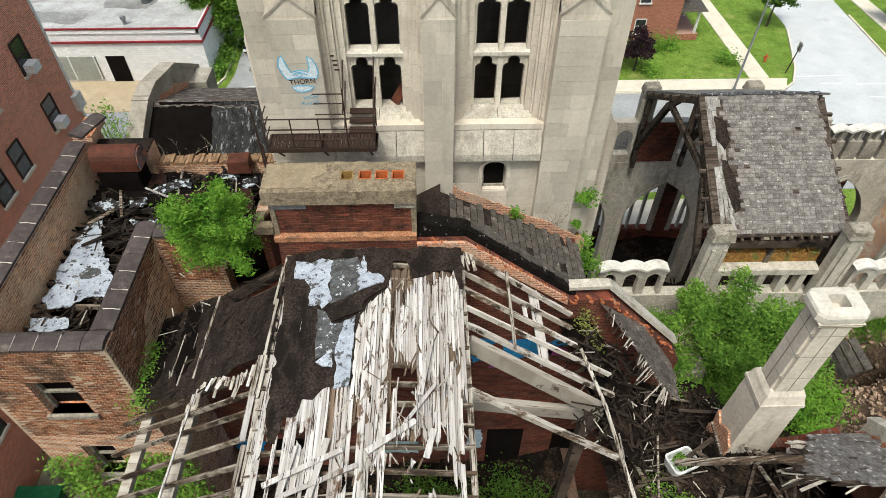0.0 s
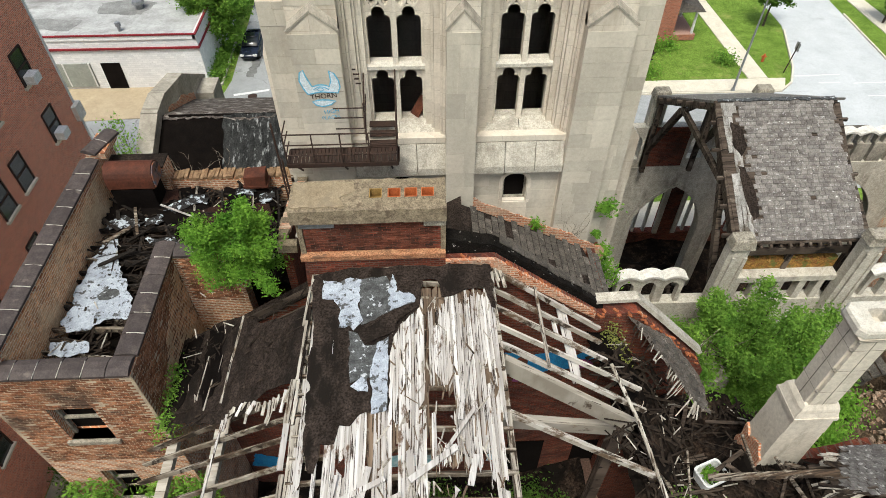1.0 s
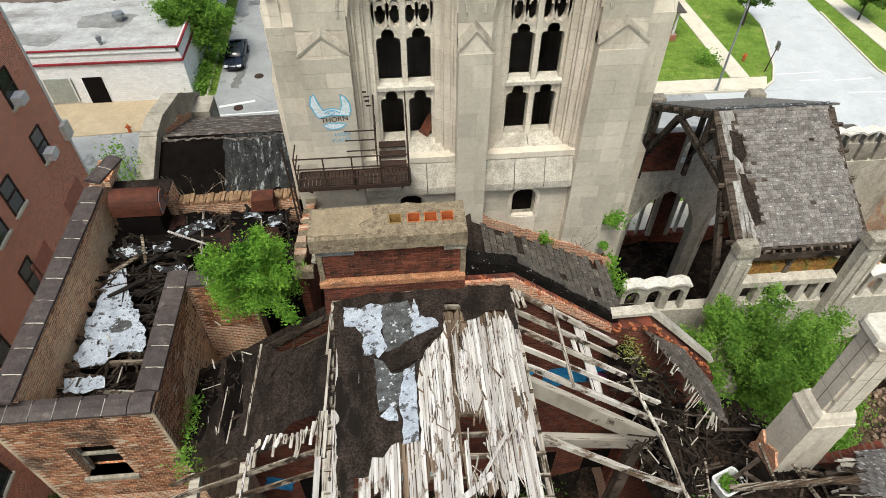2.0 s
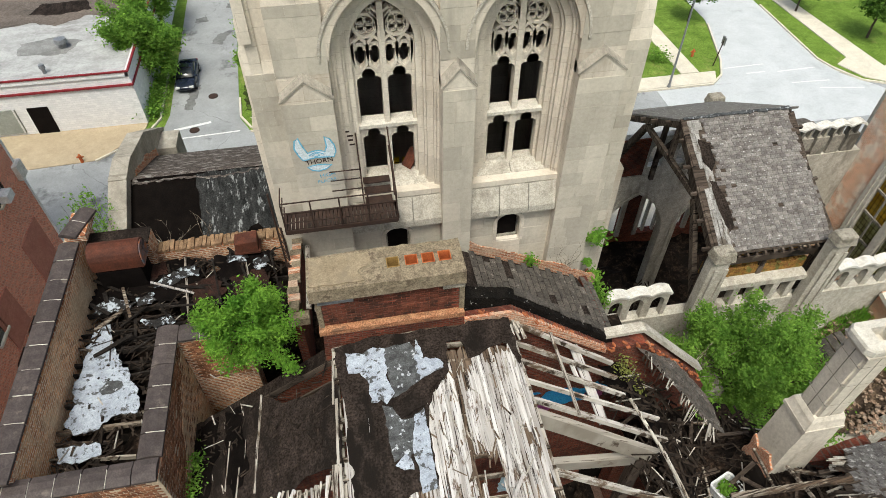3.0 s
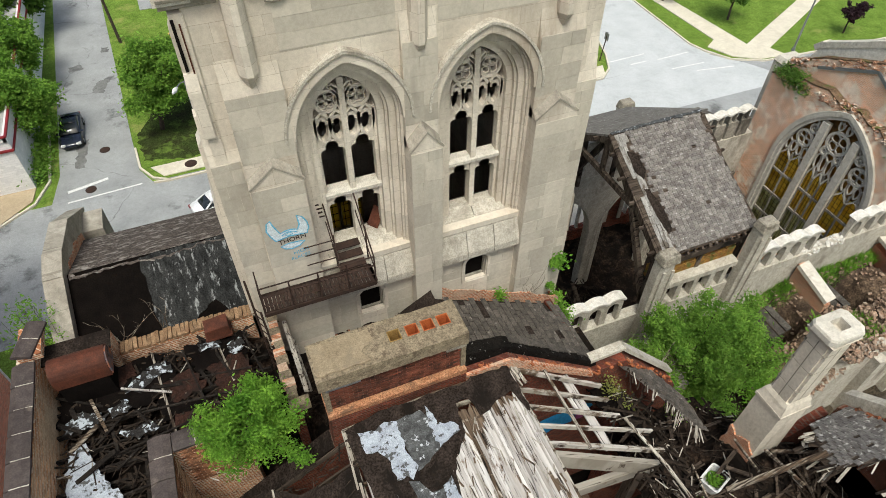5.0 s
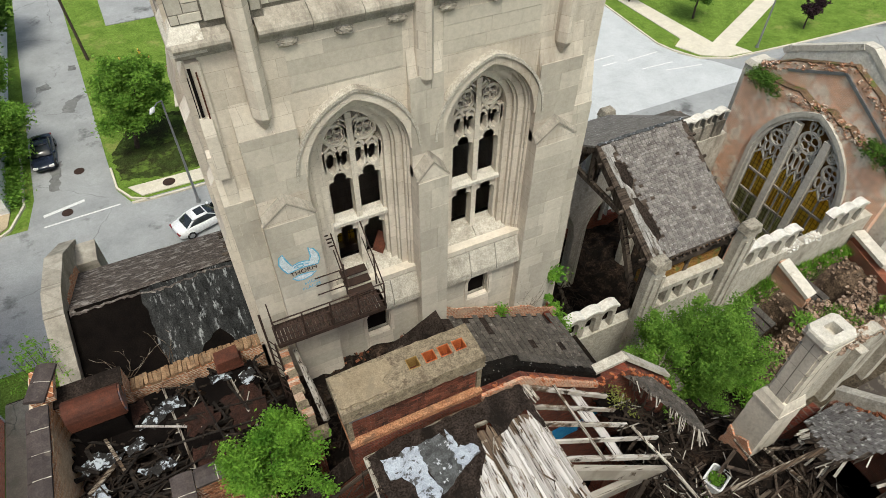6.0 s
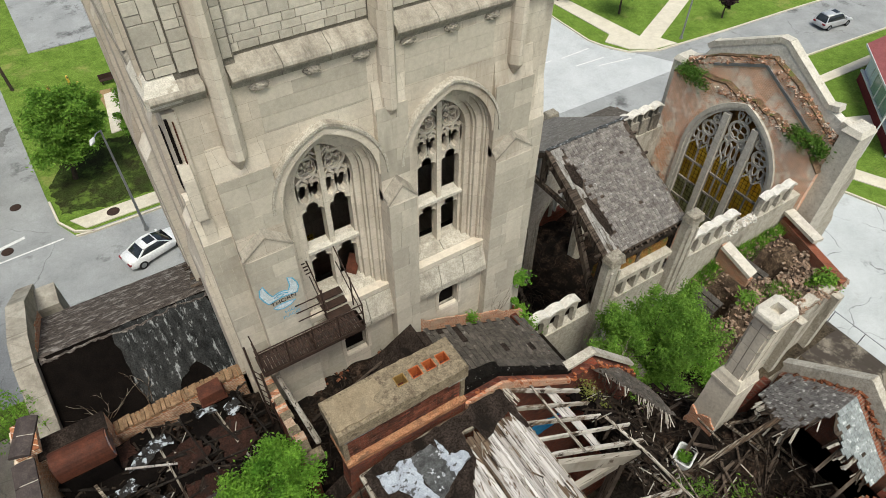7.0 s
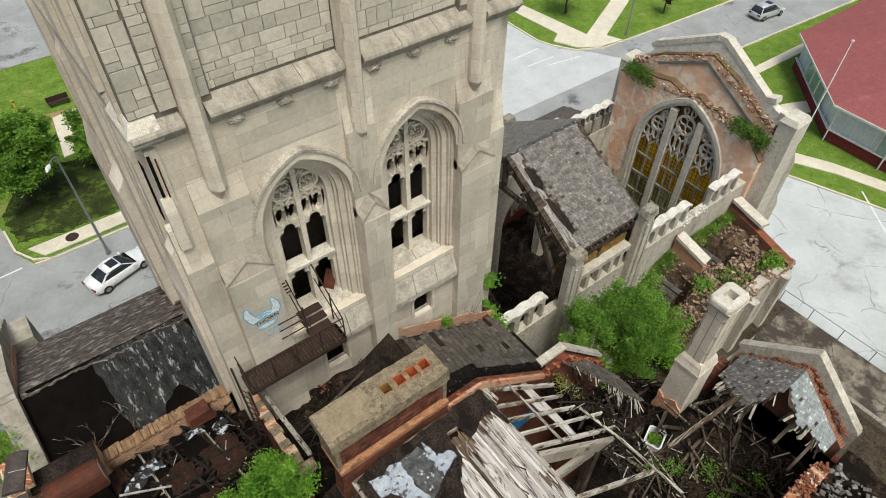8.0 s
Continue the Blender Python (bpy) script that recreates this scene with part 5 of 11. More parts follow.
    for q in (-1, 1):
        bm = bm_new()
        sweep(bm, circle(c + q * 0.37, 24.78, 0.285), 0.07, Y0, Y1, closed=True)
        for a in range(4):
            t = math.pi / 4 + a * math.pi / 2
            sweep(bm, circle(c + q * 0.37 + 0.13 * math.cos(t), 24.78 + 0.13 * math.sin(t), 0.115, 9), 0.035, Y0 + 0.05, Y1 - 0.05, closed=True)
        tpart("rose", bm)
        bm = bm_new()
        sweep(bm, [(c + q * 0.06, 24.45), (c + q * 0.1, 24.9), (c + q * 0.30, 25.2)], 0.06, Y0, Y1)
        sweep(bm, [(c + q * 0.02, 25.05), (c + q * 0.2, 25.2), (c + q * 0.3, 25.12)], 0.05, Y0, Y1)
        tpart("tracery_bar", bm)

# corner and middle piers
def pier(name, x0, x1, front, back, z1, apex):
    """A pier whose gabled head slopes back to the wall behind."""
    xm, rise = (x0 + x1) / 2, 0.34
    bm = bm_new()
    lo = [bm.verts.new((x, front, z)) for x, z in ((x0, 8), (x1, 8), (x1, z1), (xm, apex), (x0, z1))]
    hi = [bm.verts.new((x, back, z)) for x, z in ((x0, 8), (x1, 8), (x1, z1 + rise), (xm, apex + rise), (x0, z1 + rise))]
    bm.faces.new(lo)
    bm.faces.new(hi[::-1])
    for i in range(5):
        j = (i + 1) % 5
        bm.faces.new((lo[i], hi[i], hi[j], lo[j]))
    tpart(name, bm)
    bm = bm_new()
    for (xa, za), (xb, zb) in (((x0, z1), (xm, apex)), ((xm, apex), (x1, z1))):
        hexa(bm, [(xa, front, za), (xb, front, zb), (xb, back, zb + rise), (xa, back, za + rise), (xa, front, za + 0.012), (xb, front, zb + 0.012), (xb, back, zb + rise + 0.012), (xa, back, za + rise + 0.012)])
    tpart("weathering", bm, COURSESTONE, "dirty weathered pier head")
    bm = bm_new()
    sweep(bm, [(x0 - 0.02, z1 + 0.01), (xm, apex + 0.02), (x1 + 0.02, z1 + 0.01)], 0.055, front - 0.025, front + 0.06)
    tpart("gablet_coping", bm, COURSESTONE)


for s in (-1, 1):
    x0, x1 = sorted((XC + s * 3.06, XC + s * 4.29))
    pier("corner_pier", x0, x1, 15.68, 16.3, 23.5, 24.0)
    bm = bm_new()
    extrude(bm, [(15.92, 23.4), (16.3, 23.4), (16.3, 26.5), (16.13, 26.5), (15.92, 25.2)], "x", x0, x1)
    tpart("upper_pier", bm)
    # outer step of the corner
    xa, xb = sorted((XC + s * 4.29, XC + s * 4.97))
    bm = bm_new()
    extrude(bm, [(16.05, 6), (16.6, 6), (16.6, 25.3), (16.3, 25.3), (16.05, 23.9)], "x", xa, xb)
    tpart("outer_pier", bm)
    xa, xb = sorted((XC + s * 4.95, XC + s * (5.5 if s > 0 else 5.2)))
    for y0, y1 in ((16.6, 18.1), (23.6, 25.4)):
        bm = bm_new()
        extrude(bm, [(xa if s > 0 else xb, 6), (xb if s > 0 else xa, 6), (xb if s > 0 else xa, 19.4 if s > 0 else 22.4), (xa if s > 0 else xb, 20.2 if s > 0 else 23.6)], "y", y0, y1)
        tpart("side_buttress", bm)
    x0, x1 = sorted((XC + s * 3.2, XC + s * (5.05 if s > 0 else 4.85)))
    bm = bm_new()
    box(bm, x0, x1, 16.2, 16.7, 28.1, TOP)
    tpart("belfry_pier", bm, JOINT)
x0, x1 = XC - 0.42, XC + 0.42
pier("middle_pier", x0, x1, 15.6, 16.3, 23.5, 24.0)
bm = bm_new()
extrude(bm, [(15.92, 23.4), (16.3, 23.4), (16.3, 26.9), (16.11, 26.9), (15.92, 25.7)], "x", x0, x1)
tpart("upper_pier", bm)
for x, z in ((XC - 3.67, 25.75), (XC, 25.72), (XC + 3.67, 25.75)):
    bm = bm_new()
    plan = [(x - 0.24, 16.3), (x - 0.2, 15.98), (x - 0.07, 15.8), (x + 0.07, 15.8), (x + 0.2, 15.98), (x + 0.24, 16.3)]
    lo = [bm.verts.new((x + (a - x) * 0.15, 16.12 + (b - 16.3) * 0.1, z)) for a, b in plan]
    m1 = [bm.verts.new((a, b, z + 0.45)) for a, b in plan]
    hi = [bm.verts.new((a, b, TOP)) for a, b in plan]
    for p, q in ((lo, m1), (m1, hi)):
        for i in range(len(plan)):
            j = (i + 1) % len(plan)
            bm.faces.new((p[i], p[j], q[j], q[i]))
    bm.faces.new(lo[::-1])
    bm.faces.new(hi)
    tpart("shaft", bm)
for x0, x1 in ((-6.3, -5.25), (-4.75, XC - 0.24), (XC + 0.24, 2.1), (2.58, 3.76)):
    n = 3 if x1 - x0 > 2 else 1
    for k in range(n):
        a, b = x0 + (x1 - x0) * k / n, x0 + (x1 - x0) * (k + 1) / n
        bm = bm_new()
        extrude(bm, [(16.6, 27.68), (16.09, 27.68), (16.06, 27.7), (16.06, 27.74), (16.03, 27.76), (16.03, 27.79), (15.99, 27.81), (15.99, 27.85), (15.93, 27.88), (15.91, 27.94), (15.93, 28.0), (16.0, 28.06), (16.36, 28.22), (16.6, 28.22)], "x", a + 0.006, b - 0.006)
        tpart("string_course", bm, COURSESTONE)
for c in (XC - BAY, XC + BAY):
    for dx in (-1.15, 0.0, 1.15):
        bm = bm_new()
        bmesh.ops.create_icosphere(bm, subdivisions=3, radius=1.0)
        for v in bm.verts:
            k = 1.0 + 0.45 * noise.noise(v.co * 3.1 + Vector((dx, c, 0)))
            v.co = Vector((c + dx, 16.07, 27.62)) + Vector((v.co.x * 0.2 * k, v.co.y * 0.08 * k, v.co.z * 0.1 * k))
        tpart("carved_boss", bm, COURSESTONE)
bm = bm_new()
extrude(bm, [(-6.36, 15.98), (-5.7, 15.98), (-5.7, 17.3), (-6.36, 17.3)], "z", 27.8, 28.05)
hexa(bm, [(-6.36, 15.98, 28.05), (-5.7, 15.98, 28.05), (-5.7, 17.3, 28.05), (-6.36, 17.3, 28.05), (-6.2, 16.2, 28.28), (-5.7, 16.2, 28.28), (-5.7, 17.2, 28.28), (-6.2, 17.2, 28.28)])
tpart("corner_block", bm, PALECAP)
# black strip painted for the shade in the corner gap
bm = bm_new()
box(bm, -6.15, -6.09, 16.04, 16.1, 26.45, 27.5)
tpart("corner_slit", bm, SHADEBLACK, "black strip for the shade in a narrow slit")
# rust streak on the stone, built as a thin raised strip
bm = bm_new()
box(bm, -6.02, -5.99, 16.055, 16.1, 25.2, 27.4)
tpart("rust_streak", bm, RUST, "orange brown rust streak on the tower corner")
bm = bm_new()
box(bm, -6.16, -5.9, 16.085, 16.9, 6, 27.6)
tpart("corner_wall", bm)
bm = bm_new()
extrude(bm, [(15.98, 24.9), (16.12, 24.9), (16.12, 26.4), (16.06, 26.4), (15.98, 26.0)], "x", -6.22, -5.98)
tpart("corner_offset", bm)
# upper wall and sides
for s in (-1, 1):
    xa, xb = sorted((XC + s * 3.4, XC + s * 4.6))
    bm = bm_new()
    box(bm, xa, xb, 16.14, 16.95, 8, 28.0)
    tpart("corner_wall", bm)
for y0, y1, z0, z1, x in ((16.5, 17.0, 6, 24.4, -6.42), (17.5, 17.9, 6, 26.6, -6.28), (18.6, 19.0, 6, 30.8, -6.24), (20.5, 21.4, 6, 29.6, -6.28), (23.0, 23.5, 6, 26.6, -6.3), (24.8, 25.7, 6, 27.4, -6.32)):
    bm = bm_new()
    extrude(bm, [(x, z0), (-6.1, z0), (-6.1, z1 + 0.5), (x, z1)], "y", y0, y1)
    tpart("west_pilaster", bm)
for y0, y1, z0, z1, x in ((17.0, 17.5, 6, 22.6, -6.5), (18.0, 18.5, 6, 22.0, -6.46), (22.0, 23.0, 6, 22.6, -6.52), (17.7, 18.3, 28.2, 36.0, -6.3), (16.55, 16.8, 28.2, 36.0, -6.26), (23.5, 24.3, 28.2, 36.0, -6.3), (19.9, 20.15, 6, 36.0, -6.2)):
    bm = bm_new()
    extrude(bm, [(x, z0), (-6.1, z0), (-6.1, z1 + 0.6), (x, z1)], "y", y0, y1)
    tpart("west_buttress", bm)
# slits and windows are thin black boxes, their shade put into the colour
for y0, z0, z1 in ((17.1, 25.0, 26.6), (19.3, 26.6, 29.4), (19.3, 30.4, 33.0)):
    bm = bm_new()
    box(bm, -6.17, -6.13, y0, y0 + 0.28, z0, z1)
    tpart("west_slit", bm, SHADEBLACK, "black strip for the shade in a narrow slit")
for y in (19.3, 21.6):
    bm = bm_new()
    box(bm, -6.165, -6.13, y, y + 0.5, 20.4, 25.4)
    tpart("west_window", bm, SHADEBLACK, "black sheet for the shade in a west window")
bm = bm_new()
extrude(bm, [(-6.1, 27.6), (-6.1, 28.2), (-6.16, 28.2), (-6.28, 28.1), (-6.31, 27.98), (-6.29, 27.88), (-6.22, 27.74), (-6.16, 27.6)], "y", 17.3, 26.0)
tpart("string_course", bm, COURSESTONE)
bm = bm_new()
box(bm, -4.6, 1.95, 16.36, 16.95, 27.7, TOP)
tpart("belfry_wall", bm, JOINT)
for x0, x1 in ((-6.15, -5.4), (2.74, 3.64)):
    bm = bm_new()
    box(bm, x0, x1, 16.3, 26, 0, TOP)
    tpart("side_wall", bm)
bm = bm_new()
WZ0, WZ1 = 12.0, 13.95
extrude(bm, [(-5.45, 0), (2.8, 0), (2.8, WZ0), (-5.45, WZ0)], "y", 25.2, 26)
extrude(bm, [(-5.45, WZ1), (2.8, WZ1), (2.8, TOP), (-5.45, TOP)], "y", 25.2, 26)
for x0, x1 in ((-5.45, -2.5), (-2.0, -1.9), (-1.5, -1.3), (-0.9, 2.8)):
    box(bm, x0, x1, 25.2, 26, WZ0, WZ1)
tpart("rear_wall", bm)
for x0, x1 in ((-2.5, -2.0), (-1.9, -1.5), (-1.3, -0.9)):
    bm = bm_new()
    box(bm, x0, x1, 25.62, 25.63, WZ0, WZ1)
    g = tpart("rear_window", bm, LITAMBER, "amber leaded glass")
    bm = bm_new()
    box(bm, (x0 + x1) / 2 - 0.015, (x0 + x1) / 2 + 0.015, 25.6, 25.65, WZ0, WZ1)
    for z in (12.4, 12.85, 13.3, 13.7):
        box(bm, x0, x1, 25.6, 25.65, z, z + 0.03)
    part("leading", bm, IRON, g)
# inner surfaces painted near black, so the window openings read as shaded
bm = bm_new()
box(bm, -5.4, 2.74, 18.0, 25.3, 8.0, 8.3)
tpart("inner_floor", bm, SHADEBLACK)
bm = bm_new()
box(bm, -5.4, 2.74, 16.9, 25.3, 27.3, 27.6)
tpart("inner_ceiling", bm, SHADEBLACK)
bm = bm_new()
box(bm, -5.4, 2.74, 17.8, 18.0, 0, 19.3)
tpart("inner_wall", bm, SHADEBLACK)
bm = bm_new()
box(bm, -6.15, 3.64, 16.3, 26, TOP - 0.4, TOP)
tpart("roof", bm, TAR)
bm = bm_new()
beam(bm, (-2.62, 16.75, 20.3), (-2.3, 17.0, 20.75), 0.35, 0.03)
tpart("broken_shutter", bm, RUST, "rusty broken shutter sheet")

# fire escape balcony
esc = thing("fire_escape", (-4.6, 15.35, 20.0), "rusted iron fire escape balcony fixed to the tower", "balcony")
def bar(name, p, q, r, parent=esc):
    bm = bm_new()
    tube(bm, p, q, r, r, 6)
    return part(name, bm, IRON, parent)


FY, BY, DZ, RZ = 14.98, 15.62, 19.98, 21.0
bm = bm_new()
for p, q in (((-6.1, FY, DZ), (-3.1, FY, DZ)), ((-6.1, BY, DZ), (-3.1, BY, DZ)), ((-6.1, FY, DZ), (-6.1, BY, DZ)), ((-3.1, FY, DZ), (-3.1, BY, DZ)), ((-4.6, FY, DZ), (-4.6, BY, DZ))):
    beam(bm, p, q, 0.06, 0.14)
part("deck_frame", bm, IRON, esc)
for k in range(29):
    x = -6.05 + k * 0.104
    bm = bm_new()
    box(bm, x, x + 0.088, FY, BY, DZ + 0.045, DZ + 0.07)
    part("slat", bm, IRON, esc)
for x in (-6.1, -5.35, -4.6, -3.85, -3.1):
    bar("post", (x, FY, DZ), (x, FY, RZ), 0.022)
for z in (20.32, 20.66, RZ):
    bar("rail", (-6.1, FY, z), (-3.1, FY, z), 0.02)
    bar("side_rail", (-6.1, FY, z), (-6.1, BY, z), 0.018)
for x in (-3.95, -3.1):
    bar("door_post", (x, 15.62, 20.3), (x, 15.62, 21.5), 0.022)
    bar("stair_rail", (x, FY, RZ) if x > -3.5 else (x, 15.3, 20.95), (x, 16.55, 21.95), 0.02)
    bar("stair_rail", (x, FY, 20.5) if x > -3.5 else (x, 15.3, 20.4), (x, 16.55, 21.3), 0.016)
for z in (20.75, 21.1, 21.4):
    bar("back_rail", (-4.75, 15.55, z), (-3.95, 15.55, z), 0.018)
for k in range(3):
    bm = bm_new()
    box(bm, -3.9, -3.15, 15.68 + k * 0.26, 15.94 + k * 0.26, 20.02 + 0.14 * k, 20.06 + 0.14 * k)
    part("step", bm, IRON, esc)
for x in (-5.9, -4.6, -3.3):
    bar("bracket", (x, FY + 0.05, DZ - 0.06), (x, 15.72, 19.2), 0.03)
bar("ladder_stile", (-6.32, 15.1, 17.4), (-6.35, 15.1, 21.3), 0.03)
bar("ladder_stile", (-6.15, 14.85, 17.2), (-6.2, 14.85, 20.3), 0.03)
for k in range(9):
    bar("rung", (-6.32, 15.1, 17.8 + 0.3 * k), (-6.17, 14.86, 17.75 + 0.3 * k), 0.014)

# spray-painted sign on the corner pier
def decal(name, poly, y, material, parent, thick=0.004):
    bm = bm_new()
    extrude(bm, poly, "y", y - thick, y + 0.001)
    return part(name, bm, material, parent)


def lettering(name, text, x, y, z, size, material, parent, tilt=0):
    cu = bpy.data.curves.new(name, "FONT")
    cu.body, cu.size, cu.extrude = text, size, 0.002
    tmp = bpy.data.objects.new(name, cu)
    scene.collection.objects.link(tmp)
    bpy.context.view_layer.update()
    me = bpy.data.meshes.new_from_object(tmp.evaluated_get(bpy.context.evaluated_depsgraph_get()))
    bpy.data.objects.remove(tmp)
    me.transform(Matrix.Translation(Vector((x, y, z)) - ORIGIN.get(parent.name, Vector())) @ pose(0, 0, 0, 90, tilt, 0))
    me.materials.clear()
    me.materials.append(material)
    ob = new(name, me)
    ob.parent = parent
    return ob


gr = thing("graffiti", (-5.0, 15.66, 21.9), "pale blue horned graffiti sprayed on limestone", "graffiti")
GX = lambda u: -5.52 + 1.03 * u
GZ = lambda v: 22.49 - 1.1 * v
WHITESPRAY = surface("white_spray_paint", (0.74, 0.80, 0.82), (0.64, 0.73, 0.77), 4, 0.75)
SKYSPRAY = surface("sky_blue_spray_paint", (0.12, 0.42, 0.62), (0.22, 0.52, 0.70), 6, 0.75)
horn = [(0.04, 0.07), (0.13, 0.0), (0.17, 0.14), (0.24, 0.32), (0.30, 0.44), (0.42, 0.40), (0.5, 0.39), (0.62, 0.40), (0.72, 0.44), (0.78, 0.30), (0.76, 0.02), (0.88, 0.10), (0.97, 0.28), (0.99, 0.46), (0.92, 0.62), (0.75, 0.60), (0.5, 0.58), (0.28, 0.62), (0.16, 0.64), (0.07, 0.48), (0.0, 0.28)]
decal("horn_shape", [(GX(u), GZ(v)) for u, v in horn], 15.661, WHITESPRAY, gr)
chin = [(0.24, 0.85), (0.38, 0.81), (0.5, 0.8), (0.68, 0.81), (0.84, 0.84), (0.7, 0.94), (0.5, 0.99), (0.34, 0.95)]
decal("chin", [(GX(u), GZ(v)) for u, v in chin], 15.661, WHITESPRAY, gr)
for nm, pts in (("outline", horn), ("chin_outline", chin)):
    bm = bm_new()
    sweep(bm, [(GX(u), GZ(v)) for u, v in pts], 0.035, 15.652, 15.658, closed=True)
    part(nm, bm, SKYSPRAY, gr, "blue sprayed outline")
bm = bm_new()
sweep(bm, [(GX(u), GZ(v)) for u, v in ((0.32, 0.52), (0.42, 0.46), (0.5, 0.44), (0.6, 0.46), (0.7, 0.52))], 0.024, 15.652, 15.657)
sweep(bm, [(GX(u), GZ(v)) for u, v in ((0.40, 0.52), (0.48, 0.47), (0.55, 0.48), (0.58, 0.53), (0.5, 0.56))], 0.02, 15.652, 15.657, closed=True)
part("eye", bm, SKYSPRAY, gr)
lettering("lettering", "THORN", GX(0.21), 15.65, GZ(0.775), 0.2, IRON, gr, -4)
lettering("lettering", "HIGH", GX(0.5), 15.658, 21.16, 0.17, SKYSPRAY, gr, -8)
lettering("lettering", "PLACES", GX(0.42), 15.658, 20.98, 0.15, SKYSPRAY, gr, -6)
bm = bm_new()
for k, (w, h) in enumerate(((0.1, 0.05), (0.16, 0.05), (0.12, 0.06), (0.14, 0.05))):
    box(bm, -4.2 + 0.02 * k, -4.2 + w + 0.02 * k, 16.085, 16.09, 22.2 - 0.14 * k, 22.2 + h - 0.14 * k)
part("scrawl", bm, IRON, gr, "small dark scrawled marks")

# dry vine stems on the foot of the corner pier
vine = thing("dry_vine", (2.7, 15.66, 15.0), "bare dry vine stems climbing the tower foot", "vine")
vr = random.Random(12)
bm = bm_new()


def stem(p, a, r, depth):
    for _ in range(vr.randint(3, 6)):
        a += vr.uniform(-0.5, 0.5)
        l = vr.uniform(0.12, 0.28)
        q = (p[0] + l * math.sin(a), p[1], p[2] + l * math.cos(a))
        if not (1.75 < q[0] < 2.95 and q[2] < 18.3):
            return
        tube(bm, p, q, r, r * 0.85, 5)
        p, r = q, r * 0.88
        if depth and vr.random() < 0.55:
            stem(p, a + vr.choice((-1, 1)) * vr.uniform(0.5, 1.2), r * 0.75, depth - 1)


for x in (1.9, 2.2, 2.5, 2.8, 2.9):
    stem((x, 15.662, 15.3), vr.uniform(-0.4, 0.4), 0.014, 3)
tagged(part("stem_net", bm, BARK, vine), kind="stuff")


# ---- hall: walls, chimney ----
ZD = lambda x, y=0: 19.80 - 0.11 * abs(x + 2.95)
ZR = lambda x, y=0: 19.50 - 0.72 * (x + 0.9)
ZL = lambda x, y=0: 19.52 - 0.68 * (-5.1 - x)
HZ = 7.4

bm = bm_new()
extrude(bm, [(-9.0, 0), (6.0, 0), (6.0, 14.3), (5.75, 14.75), (3.3, 17.35), (2.2, 17.35), (-0.75, 19.75), (-1.95, 19.75), (-1.95, 20.0), (-5.3, 20.0), (-5.4, 18.6), (-9.0, 16.1)], "y", 11.55, 12.0)
wg = structure("wall_hall_gable", bm, DARKBRICK, "red brick gable wall of the ruined hall", "wall")
# dark strip stands in for boards in shadow along the wall top
bm = bm_new()
beam(bm, (-5.42, 11.76, 18.6), (-9.0, 11.76, 16.12), 0.5, 0.05)
part("tar_cover", bm, TAR, wg, "dark strip for shadowed boards on the sloping wall top")
bm = bm_new()
extrude(bm, [(-1.95, 19.78), (-0.75, 19.78), (2.1, 17.5), (2.1, 17.25), (-0.85, 19.5), (-1.95, 19.5)], "y", 11.48, 11.56)
part("raking_course", bm, ORANGEBRICK, wg, "bright orange broken brick edge")
bm = bm_new()
for k in range(90):
    x = random.uniform(-1.9, 5.7)
    zt = 19.78 if x < -0.75 else (19.78 - 0.8 * (x + 0.75) if x < 2.2 else (17.4 if x < 3.3 else 17.4 - 1.06 * (x - 3.3)))
    m = Matrix.Translation((x, 11.52 + random.uniform(-0.05, 0.12), zt - random.uniform(-0.03, 0.16))) @ pose(0, 0, 0, random.uniform(-15, 15), random.uniform(10, 50), random.uniform(-30, 30))
    bmesh.ops.create_cube(bm, size=1, matrix=m @ Matrix.Diagonal((random.uniform(0.05, 0.16), 0.07, 0.04, 1)))
tagged(part("broken_course", bm, surface("chipped_brick", (0.58, 0.21, 0.095), (0.38, 0.12, 0.055), 5, 0.9, (0.5, 0.36, 0.25), 3, (0.58, 0.66), 30, 0.4, vary=0.5), wg), kind="stuff")
bm = bm_new()
extrude(bm, ragged([(-1.95, 20.28), (-0.68, 19.95), (2.35, 17.5), (2.35, 17.2), (-0.8, 19.5), (-1.95, 19.5)], 0.12, 0.035), "y", 11.74, 12.1)
rk = part("parapet", bm, TARFLECK, wg, "cracked black tarred parapet")
for k in range(9):
    x0 = -0.6 + k * 0.33
    bm = bm_new()
    beam(bm, (x0, 12.02, 19.92 - 0.82 * (k * 0.33) + random.uniform(-0.02, 0.03)), (x0 + 0.3, 12.02 + random.uniform(-0.05, 0.05), 19.92 - 0.82 * (k * 0.33 + 0.28) + random.uniform(-0.02, 0.03)), 0.24, 0.03)
    part("coping_tile", bm, DARKSLATE, wg)
for p, q in (((2.15, 17.62), (3.28, 17.66)), ((3.28, 17.66), (5.8, 14.95))):
    bm = bm_new()
    beam(bm, (p[0], 11.88, p[1]), (q[0], 11.88, q[1]), 0.3, 0.12)
    part("coping_stone", bm, NAVESTONE, wg, "grey stone gable coping")
# black sheets for the shade in openings, and paint, low down on the gable wall
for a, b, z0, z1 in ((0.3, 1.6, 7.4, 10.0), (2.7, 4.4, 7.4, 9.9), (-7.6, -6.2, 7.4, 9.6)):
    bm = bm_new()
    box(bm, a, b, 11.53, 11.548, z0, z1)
    part("doorway", bm, SHADEBLACK, wg, "black sheet for the shade in a doorway")
paint = thing("wall_paint", (0.5, 11.53, 14.8), "blue and violet graffiti on red brick", "graffiti")
VIOLET = surface("violet_spray_paint", (0.22, 0.05, 0.16), (0.3, 0.08, 0.2), 3, 0.7)
TURQ = surface("turquoise_spray_paint", (0.25, 0.5, 0.52), (0.5, 0.62, 0.62), 3, 0.7)
